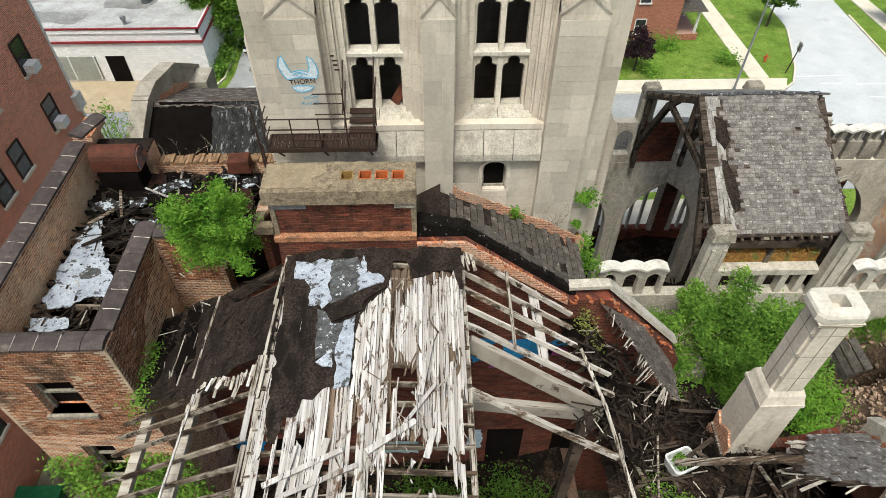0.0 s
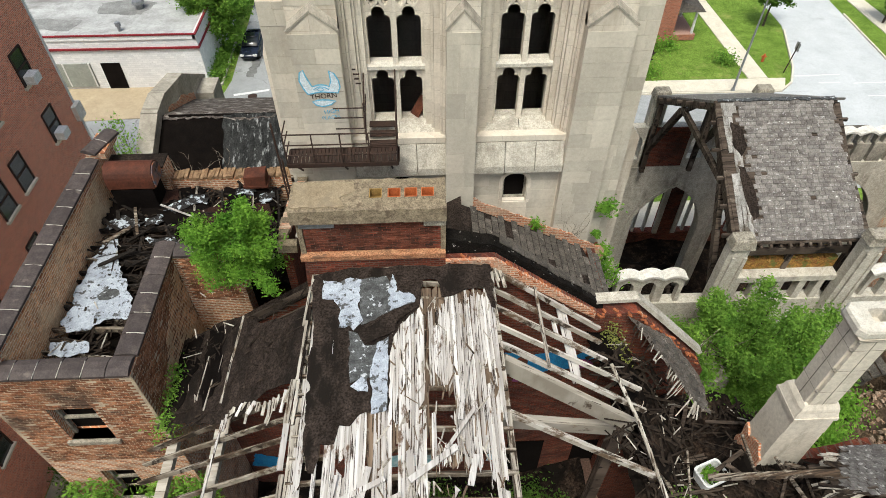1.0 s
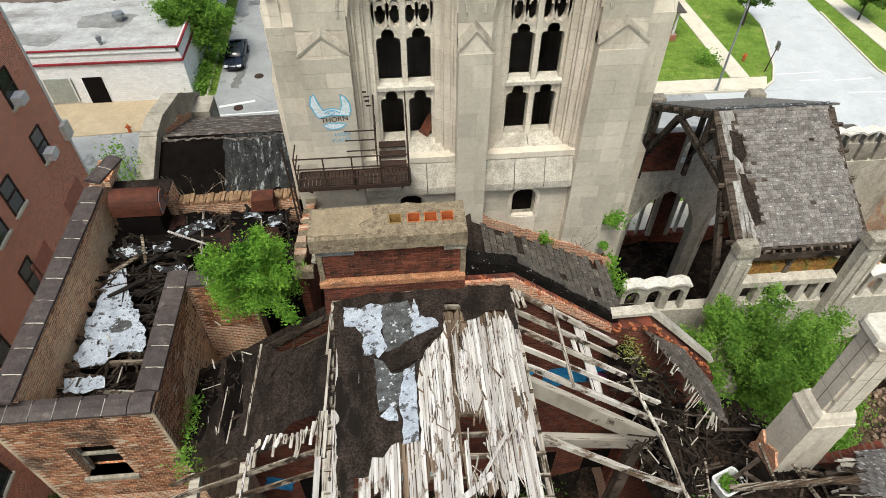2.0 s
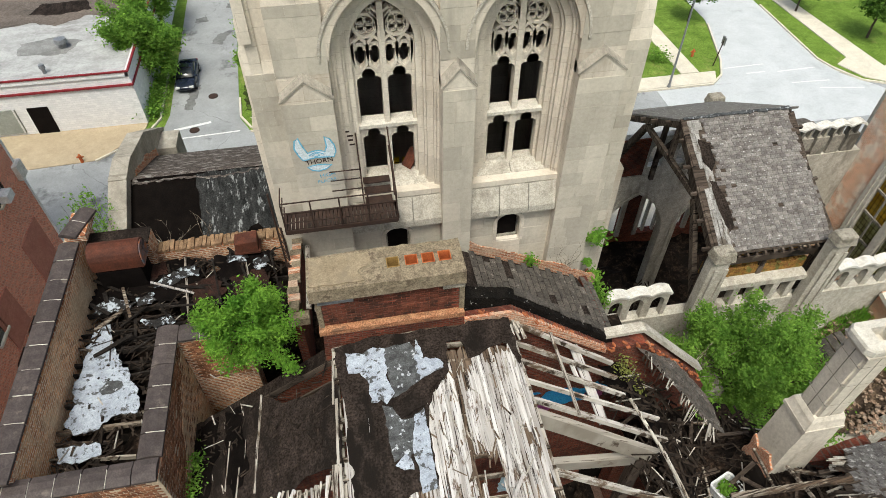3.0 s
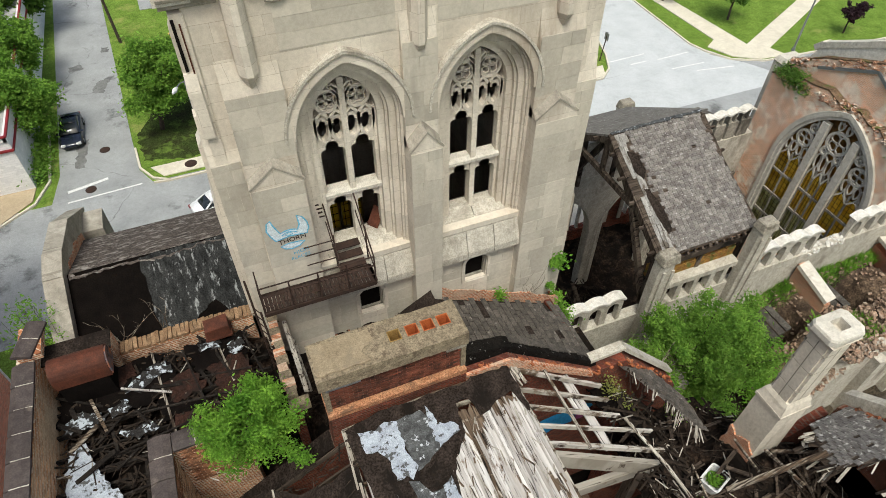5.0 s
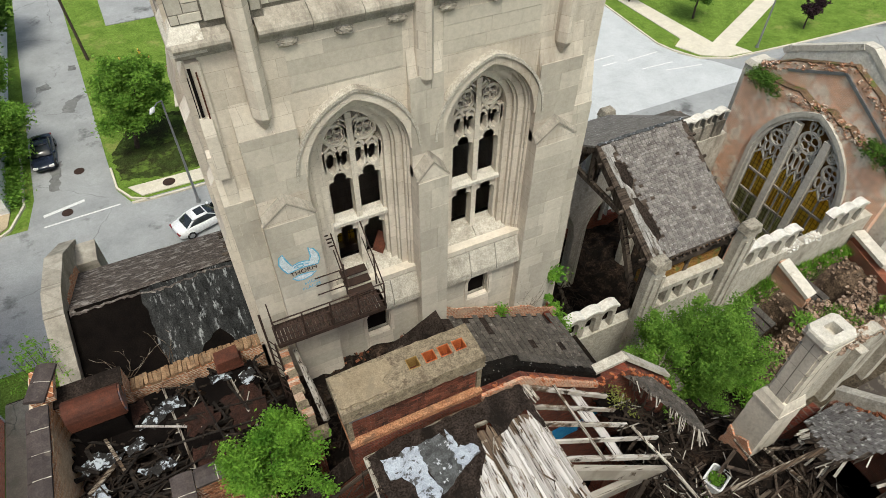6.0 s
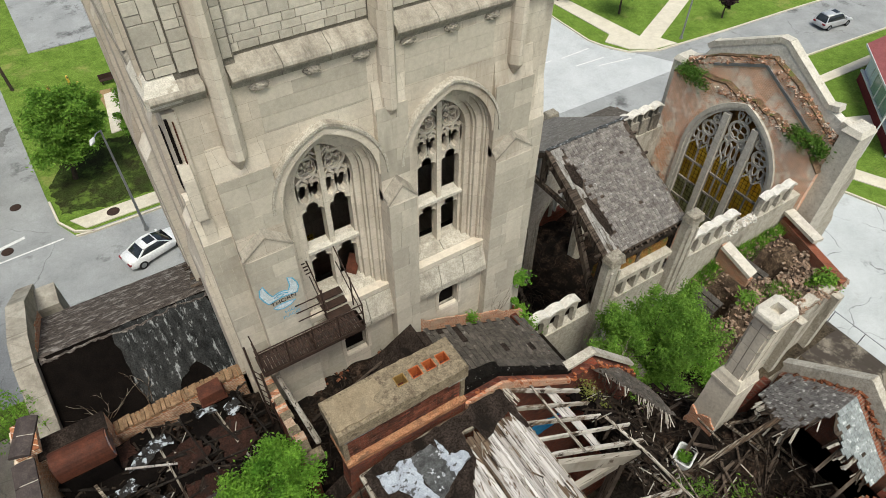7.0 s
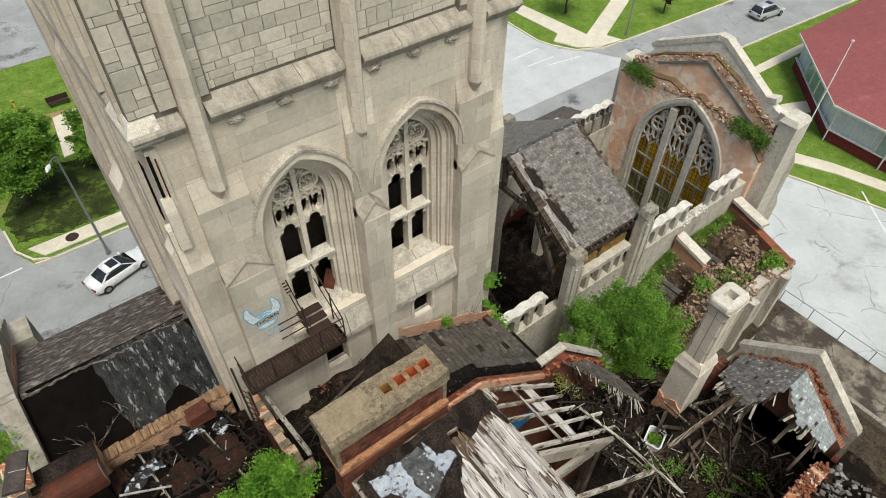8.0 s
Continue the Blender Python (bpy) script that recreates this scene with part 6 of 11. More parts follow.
for mt, poly in ((BLUEPAINT, [(-0.4, 14.4), (0.1, 14.6), (0.0, 15.2), (0.5, 15.5), (-0.2, 15.7), (-0.5, 15.2)]), (BLUEPAINT, [(0.5, 14.9), (1.0, 14.6), (2.0, 14.75), (1.9, 15.4), (1.2, 15.6), (0.6, 15.5)]),
                 (VIOLET, [(0.1, 14.1), (0.7, 14.2), (0.9, 14.6), (0.4, 14.8)]), (VIOLET, [(1.8, 14.7), (2.5, 14.8), (2.3, 15.3), (1.9, 15.2)]), (BLUEPAINT, [(1.9, 15.4), (2.3, 15.1), (2.6, 15.3), (2.2, 15.7)]),
                 (TURQ, [(-4.3, 8.4), (-2.2, 8.3), (-2.2, 9.2), (-4.2, 9.3)]), (BLUEPAINT, [(-8.9, 9.0), (-8.0, 8.6), (-7.7, 9.5), (-8.6, 9.9)]), (PALEBLUE, [(-0.4, 8.6), (0.1, 8.6), (0.1, 10.0), (-0.4, 10.0)])):
    decal("patch", ragged(poly, 0.15, 0.06), 11.526, mt, paint)

bm = bm_new()
box(bm, -9.4, -9.0, -8, 9.1, 0, 9.0)
structure("wall_hall_west", bm, DARKBRICK, "red brick side wall of the hall", "wall")
bm = bm_new()
box(bm, 3.1, 3.5, -8, 11.55, 0, 8.4)
structure("wall_hall_east", bm, DARKBRICK, "broken red brick side wall of the hall", "wall")
bm = bm_new()
grid_sheet(bm, -9.0, 3.1, -8, 11.55, 40, 60, lambda x, y: HZ + 0.35 * noise.noise(Vector((x * 0.8, y * 0.8, 0))) + 0.15 * noise.noise(Vector((x * 3, y * 3, 1))) + max(0, (x - 1) * 0.5))
structure("floor_hall", bm, RUBBLEMAT, "rubble covered floor of the open hall", "floor")
bm = bm_new()
box(bm, -9.4, 3.5, -8.4, -8, 0, 17)
structure("wall_hall_south", bm, DARKBRICK, "red brick end wall of the hall", "wall")

chimney = thing("brick_chimney", (-3.65, 12.1, 19.5), "long red brick chimney with concrete cap and orange flues", "chimney")
bm = bm_new()
box(bm, -5.3, -2.0, 11.68, 12.5, 19.3, 21.1)
part("core", bm, DARKBRICK, chimney)
bm = bm_new()
box(bm, -5.38, -1.95, 11.50, 12.5, 19.88, 20.03)
part("base_course", bm, surface("rough_orange_course", (0.56, 0.30, 0.165), (0.40, 0.175, 0.09), 9, 0.92, (0.16, 0.09, 0.055), 4, (0.52, 0.6), 26, 0.9, (0.5, 1, 1.5), fine=0.5), chimney, "orange brick base course")
for x0, x1 in ((-5.36, -5.24), (-2.06, -1.94)):
    bm = bm_new()
    box(bm, x0, x1, 11.63, 12.52, 19.9, 21.1)
    part("corner_strip", bm, LICHEN, chimney)
bm = bm_new()
box(bm, -2.45, -1.94, 11.6, 11.7, 20.86, 21.1)
part("cap_patch", bm, CONCRETE, chimney)
bm = bm_new()
box(bm, -5.3, -4.5, 11.62, 11.7, 20.86, 21.08)
part("flashing", bm, METAL, chimney, "grey metal flashing")
FL = (-3.52, -3.1, -2.72, -2.34)
xs = [-5.45] + [v for f in FL for v in (f - 0.145, f + 0.145)] + [-1.93]
ys = (11.54, 11.95, 12.25, 12.6)
bm = bm_new()
CV = {}


def cap_vert(i, j, top):
    if (i, j, top) not in CV:
        worn = random.uniform(-0.03, 0.012) if j in (0, 3) else random.uniform(-0.008, 0.008)
        CV[i, j, top] = bm.verts.new((xs[i], ys[j] + (random.uniform(-0.015, 0.015) if j in (0, 3) else 0), 21.46 + worn if top else 21.06))
    return CV[i, j, top]


for i in range(len(xs) - 1):
    for j in range(3):
        if j == 1 and i % 2:
            continue
        for top in (True, False):
            bm.faces.new([cap_vert(*c, top) for c in ((i, j), (i + 1, j), (i + 1, j + 1), (i, j + 1))])
        for (a, b), nb in ((((i, j), (i + 1, j)), (i, j - 1)), (((i, j + 1), (i + 1, j + 1)), (i, j + 1)), (((i, j), (i, j + 1)), (i - 1, j)), (((i + 1, j), (i + 1, j + 1)), (i + 1, j))):
            if not (0 <= nb[0] < len(xs) - 1 and 0 <= nb[1] < 3) or (nb[1] == 1 and nb[0] % 2):
                bm.faces.new((cap_vert(*a, False), cap_vert(*b, False), cap_vert(*b, True), cap_vert(*a, True)))
part("cap", bm, LICHEN, chimney, "lichen stained concrete cap")
bm = bm_new()
extrude(bm, ragged([(-5.40, 11.68), (-4.2, 11.68), (-4.35, 11.95), (-4.0, 12.2), (-4.05, 12.5), (-5.40, 12.5)], 0.12, 0.035), "z", 21.40, 21.478)
part("cap_slab", bm, surface("pale_cement", (0.32, 0.26, 0.175), (0.26, 0.205, 0.135), 3, 0.9, (0.19, 0.155, 0.11), 2, (0.55, 0.7)), chimney, "smooth pale cement patch")
YEL = surface("yellow_flue_liner", (0.36, 0.23, 0.075), (0.27, 0.16, 0.05), 4, 0.7)
for i, f in enumerate(FL):
    bm = bm_new()
    for x0, x1, y0, y1 in ((f - 0.145, f - 0.125, 11.95, 12.25), (f + 0.125, f + 0.145, 11.95, 12.25), (f - 0.145, f + 0.145, 11.95, 11.97), (f - 0.145, f + 0.145, 12.23, 12.25)):
        box(bm, x0, x1, y0, y1, 20.7, 21.47)
    box(bm, f - 0.13, f + 0.13, 11.96, 12.24, 20.68, 20.72)
    part("flue_liner", bm, YEL if i == 0 else FLUE, chimney, "yellow clay flue liner" if i == 0 else "orange clay flue liner")

# ---- hall roof: joists, boards, felt ----
deck = thing("roof_deck", (-3, 7, 19.5), "rotten flat board roof with torn felt", "roof")
HOLES = ((-2.40, -1.90, 7.45, 8.05), (-2.36, -1.88, 6.85, 7.3), (-2.5, -1.35, 6.08, 6.42), (-2.5, -1.25, 5.35, 5.95), (-2.6, -1.2, 4.3, 5.2), (-4.4, -2.9, 4.3, 5.2))
y = 11.35
JY = []
while y > 2.2:
    JY.append(y)
    y -= 0.46
for y in JY:
    for x0, x1 in ((-5.15, -2.95), (-2.95, -0.82)):
        bm = bm_new()
        beam(bm, (x0, y, ZD(x0) - 0.09), (x1, y + random.uniform(-0.05, 0.05), ZD(x1) - 0.09), 0.055, 0.15)
        part("joist", bm, RAFTER, deck)
for x in (-5.12, -0.86):
    bm = bm_new()
    beam(bm, (x, 2.0, ZD(x) - 0.2), (x, 11.4, ZD(x) - 0.2), 0.12, 0.2)
    part("edge_beam", bm, RAFTERY, deck)


def board(x, w, y0, y1, dz=0.0, skew=0.0, name="board", material=None):
    """One split, cupped roof board along y, with splintered ends."""
    n = max(2, int((y1 - y0) / 0.35))
    bm = bm_new()
    rows = []
    ph = random.uniform(0, 9)
    tilt = random.uniform(-0.12, 0.12)
    for i in range(n + 1):
        u = i / n
        yy = y0 + (y1 - y0) * u
        wob = 0.005 * math.sin(ph + u * 7)
        ends = i in (0, n)
        wl = w / 2 * (random.uniform(0.6, 1.0) if ends else random.uniform(0.93, 1.03))
        wr = w / 2 * (random.uniform(0.6, 1.0) if ends else random.uniform(0.93, 1.03))
        xx = x + skew * (u - 0.5) + wob
        z = ZD(xx) + dz + 0.01 * math.sin(ph * 2 + u * 5)
        e = random.uniform(-0.14, 0.14) if ends else 0
        rows.append([bm.verts.new(p) for p in ((xx - wl, yy + e, z), (xx + wr, yy - e, z), (xx + wr, yy - e * 0.5, z + 0.022 + tilt * w), (xx, yy, z + 0.016), (xx - wl, yy + e * 0.5, z + 0.022 - tilt * w))])
    for a, b in zip(rows[:-1], rows[1:]):
        for k in range(5):
            bm.faces.new((a[k], a[(k + 1) % 5], b[(k + 1) % 5], b[k]))
    bm.faces.new(rows[0])
    bm.faces.new(rows[-1][::-1])
    part(name, bm, material or OLDWOOD, deck)


def cut_holes(x, a, b, slack=0.1):
    cuts = [(a, b)]
    for hx0, hx1, hy0, hy1 in HOLES:
        if hx0 < x < hx1:
            nxt = []
            for p, q in cuts:
                if q <= hy0 or p >= hy1:
                    nxt.append((p, q))
                else:
                    if p < hy0 - 0.15:
                        nxt.append((p, hy0 + random.uniform(-slack, 0.06)))
                    if q > hy1 + 0.15:
                        nxt.append((hy1 + random.uniform(-0.06, slack), q))
            cuts = nxt
    return cuts


# rotten brown boards left below the bleached ones
ROTTEN = timber("rotten_board", (0.20, 0.145, 0.10), (0.11, 0.077, 0.053), (0.02, 0.015, 0.011), (0.34, 0.29, 0.23), 1)
x = -4.9
while x < -1.0:
    a = random.uniform(5.9, 7.2) if x > -3.6 else random.uniform(6.5, 7.4)
    for p, q in cut_holes(x, a, 10.7, 0.05):
        board(x, 0.135, p, q, -0.035, 0, "rotten_board", ROTTEN)
    x += 0.132
x = -5.0
while x < -0.95:
    w = random.choice((0.08, 0.10, 0.12, 0.14))
    top = 10.9 if x < -3.5 else (10.55 + random.uniform(-0.3, 0.3) if x > -2.0 else 10.25 + random.uniform(-0.5, 0.4))
    if -1.45 < x < -1.05:
        top = 10.75
    segs, yy = [], top
    low = 2.2
    first = True
    while yy > low + 0.4:
        ln = random.uniform(2.0, 4.8)
        a = max(low, yy - ln)
        if x > -4.5 or yy < 7.0 or first:
            segs.append((a, yy - 0.01))
        first = False
        yy = a
    for a, b in segs:
        for p, q in cut_holes(x + w / 2, a, b):
            mid = (p + q) / 2
            if q - p < 0.2 or random.random() < (0.015 if mid > 6.4 else 0.14 if x > -4.4 else 0.3):
                continue
            k = random.choice((1, 1, 2, 2, 3)) if w > 0.09 else random.choice((1, 2))
            e = [0.0] + sorted(random.uniform(0.25, 0.75) for _ in range(k - 1)) + [1.0]
            for s0, s1 in zip(e[:-1], e[1:]):
                if s1 - s0 < 0.16:
                    continue
                pp = p + (random.uniform(0, 0.35) if random.random() < 0.4 else 0)
                qq = q - (random.uniform(0, 0.3) if random.random() < 0.3 else 0)
                board(x + w * (s0 + s1) / 2, w * (s1 - s0) - 0.003, pp, qq, random.uniform(0, 0.01), random.uniform(-0.012, 0.012))
    x += w


def splinters(name, n, place, material, label, lmin=0.12, lmax=0.55, wmin=0.012, wmax=0.04, drift=None, seed=1, parent=None, lift=0.35):
    """Loose slivers of wood strewn over a surface; place(rnd) gives a point on it."""
    rnd = random.Random(seed)
    bm = bm_new()
    for _ in range(n):
        x, y, z = place(rnd)
        a = rnd.uniform(0, math.pi) if drift is None else drift + rnd.gauss(0, 0.35)
        l = rnd.uniform(lmin, lmax) * rnd.uniform(0.5, 1.0)
        d = Vector((math.cos(a), math.sin(a), rnd.uniform(-lift, lift))) * (l / 2)
        c = Vector((x, y, z + abs(d.z) * 0.5 + 0.01))
        beam(bm, c - d, c + d, rnd.uniform(wmin, wmax), rnd.uniform(0.008, 0.02))
    ob = part(name, bm, material, parent)
    return tagged(ob, label, "" if parent else "debris", kind="stuff")


PALESLIVER = surface("pale_sliver", (0.58, 0.54, 0.47), (0.38, 0.34, 0.28), 6, 0.9, (0.12, 0.085, 0.06), 5, (0.55, 0.65), 30, 0.3, vary=0.6)
DARKSLIVER = surface("charred_sliver", (0.06, 0.045, 0.034), (0.018, 0.014, 0.012), 6, 0.9, (0.15, 0.115, 0.085), 4, (0.62, 0.72), 30, 0.4, vary=0.6)
splinters("wood_splinter", 90, lambda r: (lambda x, y: (x, y, ZD(x) + 0.03))(r.uniform(-3.5, -1.0), r.uniform(5.2, 10.6)), PALESLIVER, "pale splinters on the boards", drift=math.pi / 2, seed=61, parent=deck, lift=0.06)
splinters("dark_splinter", 70, lambda r: (lambda x, y: (x, y, ZD(x) + 0.035))(r.uniform(-3.5, -1.0), r.uniform(5.2, 10.6)), ROTTEN, "brown rotten splinters on the boards", drift=math.pi / 2, seed=62, parent=deck, lift=0.06)
for p, q, w in (((-1.62, 8.65, 19.74), (-1.86, 7.3, 19.76), 0.1), ((-1.55, 7.55, 19.75), (-2.15, 6.7, 19.78), 0.07), ((-1.95, 6.75, 19.76), (-2.85, 6.1, 19.84), 0.12), ((-1.6, 6.6, 19.7), (-1.75, 6.0, 19.74), 0.12),
                ((-3.3, 6.15, 19.85), (-4.7, 5.55, 19.72), 0.1), ((-3.0, 5.85, 19.85), (-4.4, 5.3, 19.78), 0.09), ((-4.2, 6.3, 19.72), (-4.45, 4.9, 19.72), 0.1), ((-3.6, 6.4, 19.8), (-3.9, 5.0, 19.76), 0.12)):
    bm = bm_new()
    beam(bm, Vector(p) + Vector((0, 0, 0.06)), Vector(q) + Vector((0, 0, 0.06)), w, 0.03)
    part("loose_board", bm, OLDWOOD, deck)


def felt(name, poly, lift, material, label, step=0.2, amount=0.07, zf=ZD, parent=deck):
    bm = bm_new()
    sheet(bm, ragged(poly, step, amount), lambda x, y: zf(x, y) + lift, 0.014)
    return part(name, bm, material, parent, label)


felt("felt", [(-5.1, 11.29), (-4.2, 11.41), (-3.51, 11.33), (-2.13, 11.32), (-1.88, 11.45), (-0.86, 11.45), (-0.88, 10.15), (-0.97, 10.15), (-1.1, 10.77), (-1.44, 10.69), (-1.94, 10.43), (-2.09, 10.39), (-2.18, 10.92), (-2.52, 10.9), (-2.57, 10.13), (-3.04, 9.61), (-3.18, 9.32), (-3.24, 8.95), (-3.26, 7.59), (-3.85, 7.53), (-4.0, 7.28), (-4.22, 7.32), (-4.28, 6.96), (-4.56, 6.97), (-4.62, 6.41), (-4.75, 6.41), (-4.9, 7.05), (-4.9, 8.78), (-5.02, 10.05)], 0.04, TAR, "torn dark tar felt", 0.14, 0.035)
felt("silver_patch", [(-4.85, 11.08), (-4.47, 10.97), (-4.22, 11.1), (-3.95, 10.99), (-3.98, 10.19), (-3.86, 9.78), (-4.06, 9.57), (-4.17, 9.7), (-4.38, 9.67), (-4.4, 10.21), (-4.58, 10.49), (-4.82, 10.55)], 0.06, SILVER, "flaking silver roof paint", 0.09, 0.03)
felt("grey_felt", [(-3.99, 11.0), (-3.35, 11.02), (-3.12, 10.43), (-2.68, 10.22), (-3.89, 9.69), (-3.95, 10.28)], 0.056, GREYFELT, "worn grey felt", 0.1, 0.03)
felt("silver_patch", [(-3.23, 11.06), (-3.12, 10.81), (-3.12, 10.52), (-2.75, 10.41), (-2.64, 10.15), (-2.9, 10.14), (-3.26, 9.98), (-3.3, 10.63)], 0.072, SILVER, "flaking silver roof paint", 0.09, 0.04)
felt("silver_patch", [(-3.52, 9.17), (-3.28, 9.28), (-3.29, 7.52), (-3.6, 7.48), (-3.59, 8.04), (-3.66, 8.38)], 0.072, SILVER, "flaking silver roof paint", 0.12, 0.02)
felt("silver_patch", [(-4.05, 8.17), (-3.83, 8.35), (-3.7, 8.34), (-3.68, 8.01), (-3.88, 8.05)], 0.06, SILVER, "flaking silver roof paint", 0.1, 0.03)
felt("grey_felt", [(-4.16, 9.57), (-3.95, 9.48), (-3.8, 9.14), (-3.52, 9.13), (-3.66, 8.34), (-4.05, 8.24)], 0.056, GREYFELT, "worn grey felt", 0.12, 0.03)
felt("felt_flap", [(-3.95, 9.44), (-2.68, 10.18), (-2.61, 10.08), (-3.11, 9.62), (-3.14, 9.4), (-3.8, 9.14)], 0.11, TAR, "folded flap of tar felt", 0.16, 0.02)
felt("felt_strip", [(-4.95, 9.2), (-4.6, 9.3), (-4.35, 8.4), (-4.5, 7.2), (-4.85, 7.0)], 0.062, TAR, "second layer of torn felt", 0.14, 0.06)
felt("felt_strip", [(-1.85, 11.4), (-0.9, 11.4), (-0.9, 10.9), (-1.5, 10.85), (-1.8, 11.0)], 0.062, TAR, "second layer of torn felt", 0.14, 0.05)

# left slope
wing = thing("roof_slope_west", (-7, 8, 18), "collapsed sloping roof of felt and bare rafters", "roof")
felt("felt", [(-5.12, 10.5), (-5.63, 10.45), (-6.45, 10.66), (-7.03, 11.2), (-7.6, 11.4), (-9.0, 11.45), (-9.1, 9.8), (-8.95, 8.9), (-8.2, 8.75), (-7.5, 8.45), (-6.92, 8.22), (-6.59, 8.24), (-6.15, 8.48), (-5.93, 8.62), (-5.57, 8.54), (-5.1, 8.42)], 0.03, TAR, "torn dark tar felt", 0.14, 0.05, ZL, wing)
felt("felt_strip", [(-8.1, 11.3), (-7.6, 11.2), (-7.35, 9.4), (-7.75, 8.9), (-8.0, 9.6)], 0.06, BLACKTAR, "black tar strip", 0.16, 0.07, ZL, wing)
felt("felt_strip", [(-8.9, 11.2), (-8.3, 11.3), (-8.2, 10.2), (-8.5, 9.2), (-8.9, 9.4)], 0.05, BLACKTAR, "black tar strip", 0.16, 0.09, ZL, wing)
felt("felt_strip", [(-7.2, 10.9), (-6.5, 10.5), (-6.3, 9.5), (-6.6, 8.7), (-7.1, 9.2)], 0.05, TAR, "lifted layer of torn felt", 0.14, 0.06, ZL, wing)
splinters("wood_splinter", 9, lambda r: (lambda x, y: (x, y, ZL(x) + 0.06))(min(-7.0, max(-8.9, r.gauss(-7.7, 0.5))), r.uniform(8.3, 11.2)), PALESLIVER, "pale splinters on the felt", 0.08, 0.6, 0.008, 0.022, drift=math.pi / 2, seed=63, parent=wing, lift=0.1)
splinters("dark_splinter", 150, lambda r: (lambda x, y: (x, y, ZL(x) + 0.06))(r.uniform(-8.9, -5.3), r.uniform(8.3, 11.2)), DARKSLIVER, "charred splinters on the felt", seed=64, parent=wing)
for x, ya, yb, w in ((-5.16, 11.0, 9.9, 0.05), (-5.14, 10.0, 8.5, 0.06), (-7.05, 11.2, 10.0, 0.05), (-7.12, 10.1, 8.8, 0.045), (-7.9, 10.4, 9.2, 0.03), (-7.6, 9.6, 8.8, 0.03)):
    bm = bm_new()
    beam(bm, (x, ya, ZL(x) + 0.07), (x - 0.06, yb, ZL(x - 0.06) + 0.07), w, 0.03)
    part("batten", bm, RAFTERY, wing)
for y0, y1 in ((11.1, 11.2), (10.55, 10.7), (10.0, 10.15), (9.45, 9.6), (8.9, 9.05), (8.25, 8.45), (7.74, 8.1), (7.29, 7.66), (6.72, 6.98), (6.14, 6.5), (5.66, 6.0), (5.1, 5.45), (4.6, 4.9), (4.05, 4.35), (3.5, 3.8), (3.0, 3.3)):
    bm = bm_new()
    beam(bm, (-5.05, y0, 19.5 - 0.04), (-9.2, y1, ZL(-9.2) - 0.05), 0.05, 0.13)
    part("rafter", bm, RAFTER if y0 < 8.3 else DARKWOOD, wing)
for x, w, ya, yb in ((-8.55, 0.3, 8.6, 2.5), (-7.15, 0.32, 8.3, 2.5)):
    bm = bm_new()
    beam(bm, (x, ya, ZL(x) - 0.32), (x, yb, ZL(x) - 0.32), w * 0.75, 0.2)
    part("purlin", bm, PALEBEAM, wing)
bm = bm_new()
beam(bm, (-7.0, 8.3, ZL(-7.0) + 0.08), (-7.2, 5.6, ZL(-7.2) + 0.08), 0.045, 0.04)
part("pole", bm, OLDWOOD, wing)
for k in range(15):
    x = -6.95 + k * 0.125 + random.uniform(-0.04, 0.04)
    ya = 8.42 + 0.12 * math.sin(k * 0.5)
    bm = bm_new()
    beam(bm, (x, ya, ZL(x) + 0.05), (x - random.uniform(0.0, 0.14), ya - random.uniform(0.12, 0.6), ZL(x) + random.uniform(0.0, 0.06)), random.uniform(0.03, 0.1), 0.018)
    part("split_board", bm, RAFTERY if k % 3 else OLDWOOD, wing)
for col in range(3):
    y = 8.5
    while y > 2.4:
        l = random.uniform(0.5, 1.3)
        x = -5.28 + col * 0.13 + random.uniform(-0.02, 0.02)
        if random.random() > 0.15:
            bm = bm_new()
            beam(bm, (x + random.uniform(-0.03, 0.03), y, 19.53), (x + random.uniform(-0.04, 0.04), y - l, 19.53 + random.uniform(-0.02, 0.03)), random.uniform(0.07, 0.12), 0.03)
            part("edge_board", bm, RAFTERY if random.random() < 0.6 else OLDWOOD, wing)
        y -= l + random.uniform(0, 0.15)

# right slope
east = thing("roof_slope_east", (1, 9, 18), "bare bleached rafters of the stripped roof slope", "roof")
RAF = (((-0.85, 11.88), (1.99, 11.54)), ((-0.85, 11.52), (2.15, 11.13)), ((-0.85, 10.85), (2.06, 10.63)), ((-0.85, 10.33), (2.11, 10.13)), ((-0.85, 9.8), (3.01, 9.62)), ((-0.85, 9.31), (2.96, 9.0)), ((-0.85, 7.62), (2.75, 7.24)))
for i, ((xa, ya), (xb, yb)) in enumerate(RAF):
    bm = bm_new()
    beam(bm, (xa, ya, ZR(xa) - 0.04), (xb, yb, ZR(xb) - 0.04 + random.uniform(-0.02, 0.02)), (0.075, 0.09, 0.07, 0.075, 0.06, 0.1, 0.11)[i], 0.13)
    part("rafter", bm, EASTRAFTER, east)
for (xa, ya), (xb, yb), w in (((0.32, 11.95), (0.31, 9.1), 0.075), ((-0.68, 11.8), (-0.53, 11.0), 0.08), ((-0.8, 11.85), (-0.68, 11.1), 0.06), ((-0.78, 11.3), (-0.7, 10.9), 0.04), ((2.21, 9.99), (2.62, 8.45), 0.08), ((2.23, 9.91), (2.44, 9.14), 0.05), ((2.6, 8.5), (2.85, 6.3), 0.08)):
    bm = bm_new()
    beam(bm, (xa, ya, ZR(xa) + 0.06), (xb, yb, ZR(xb) + 0.06), w, 0.05)
    part("purlin", bm, RAFTERY, east)
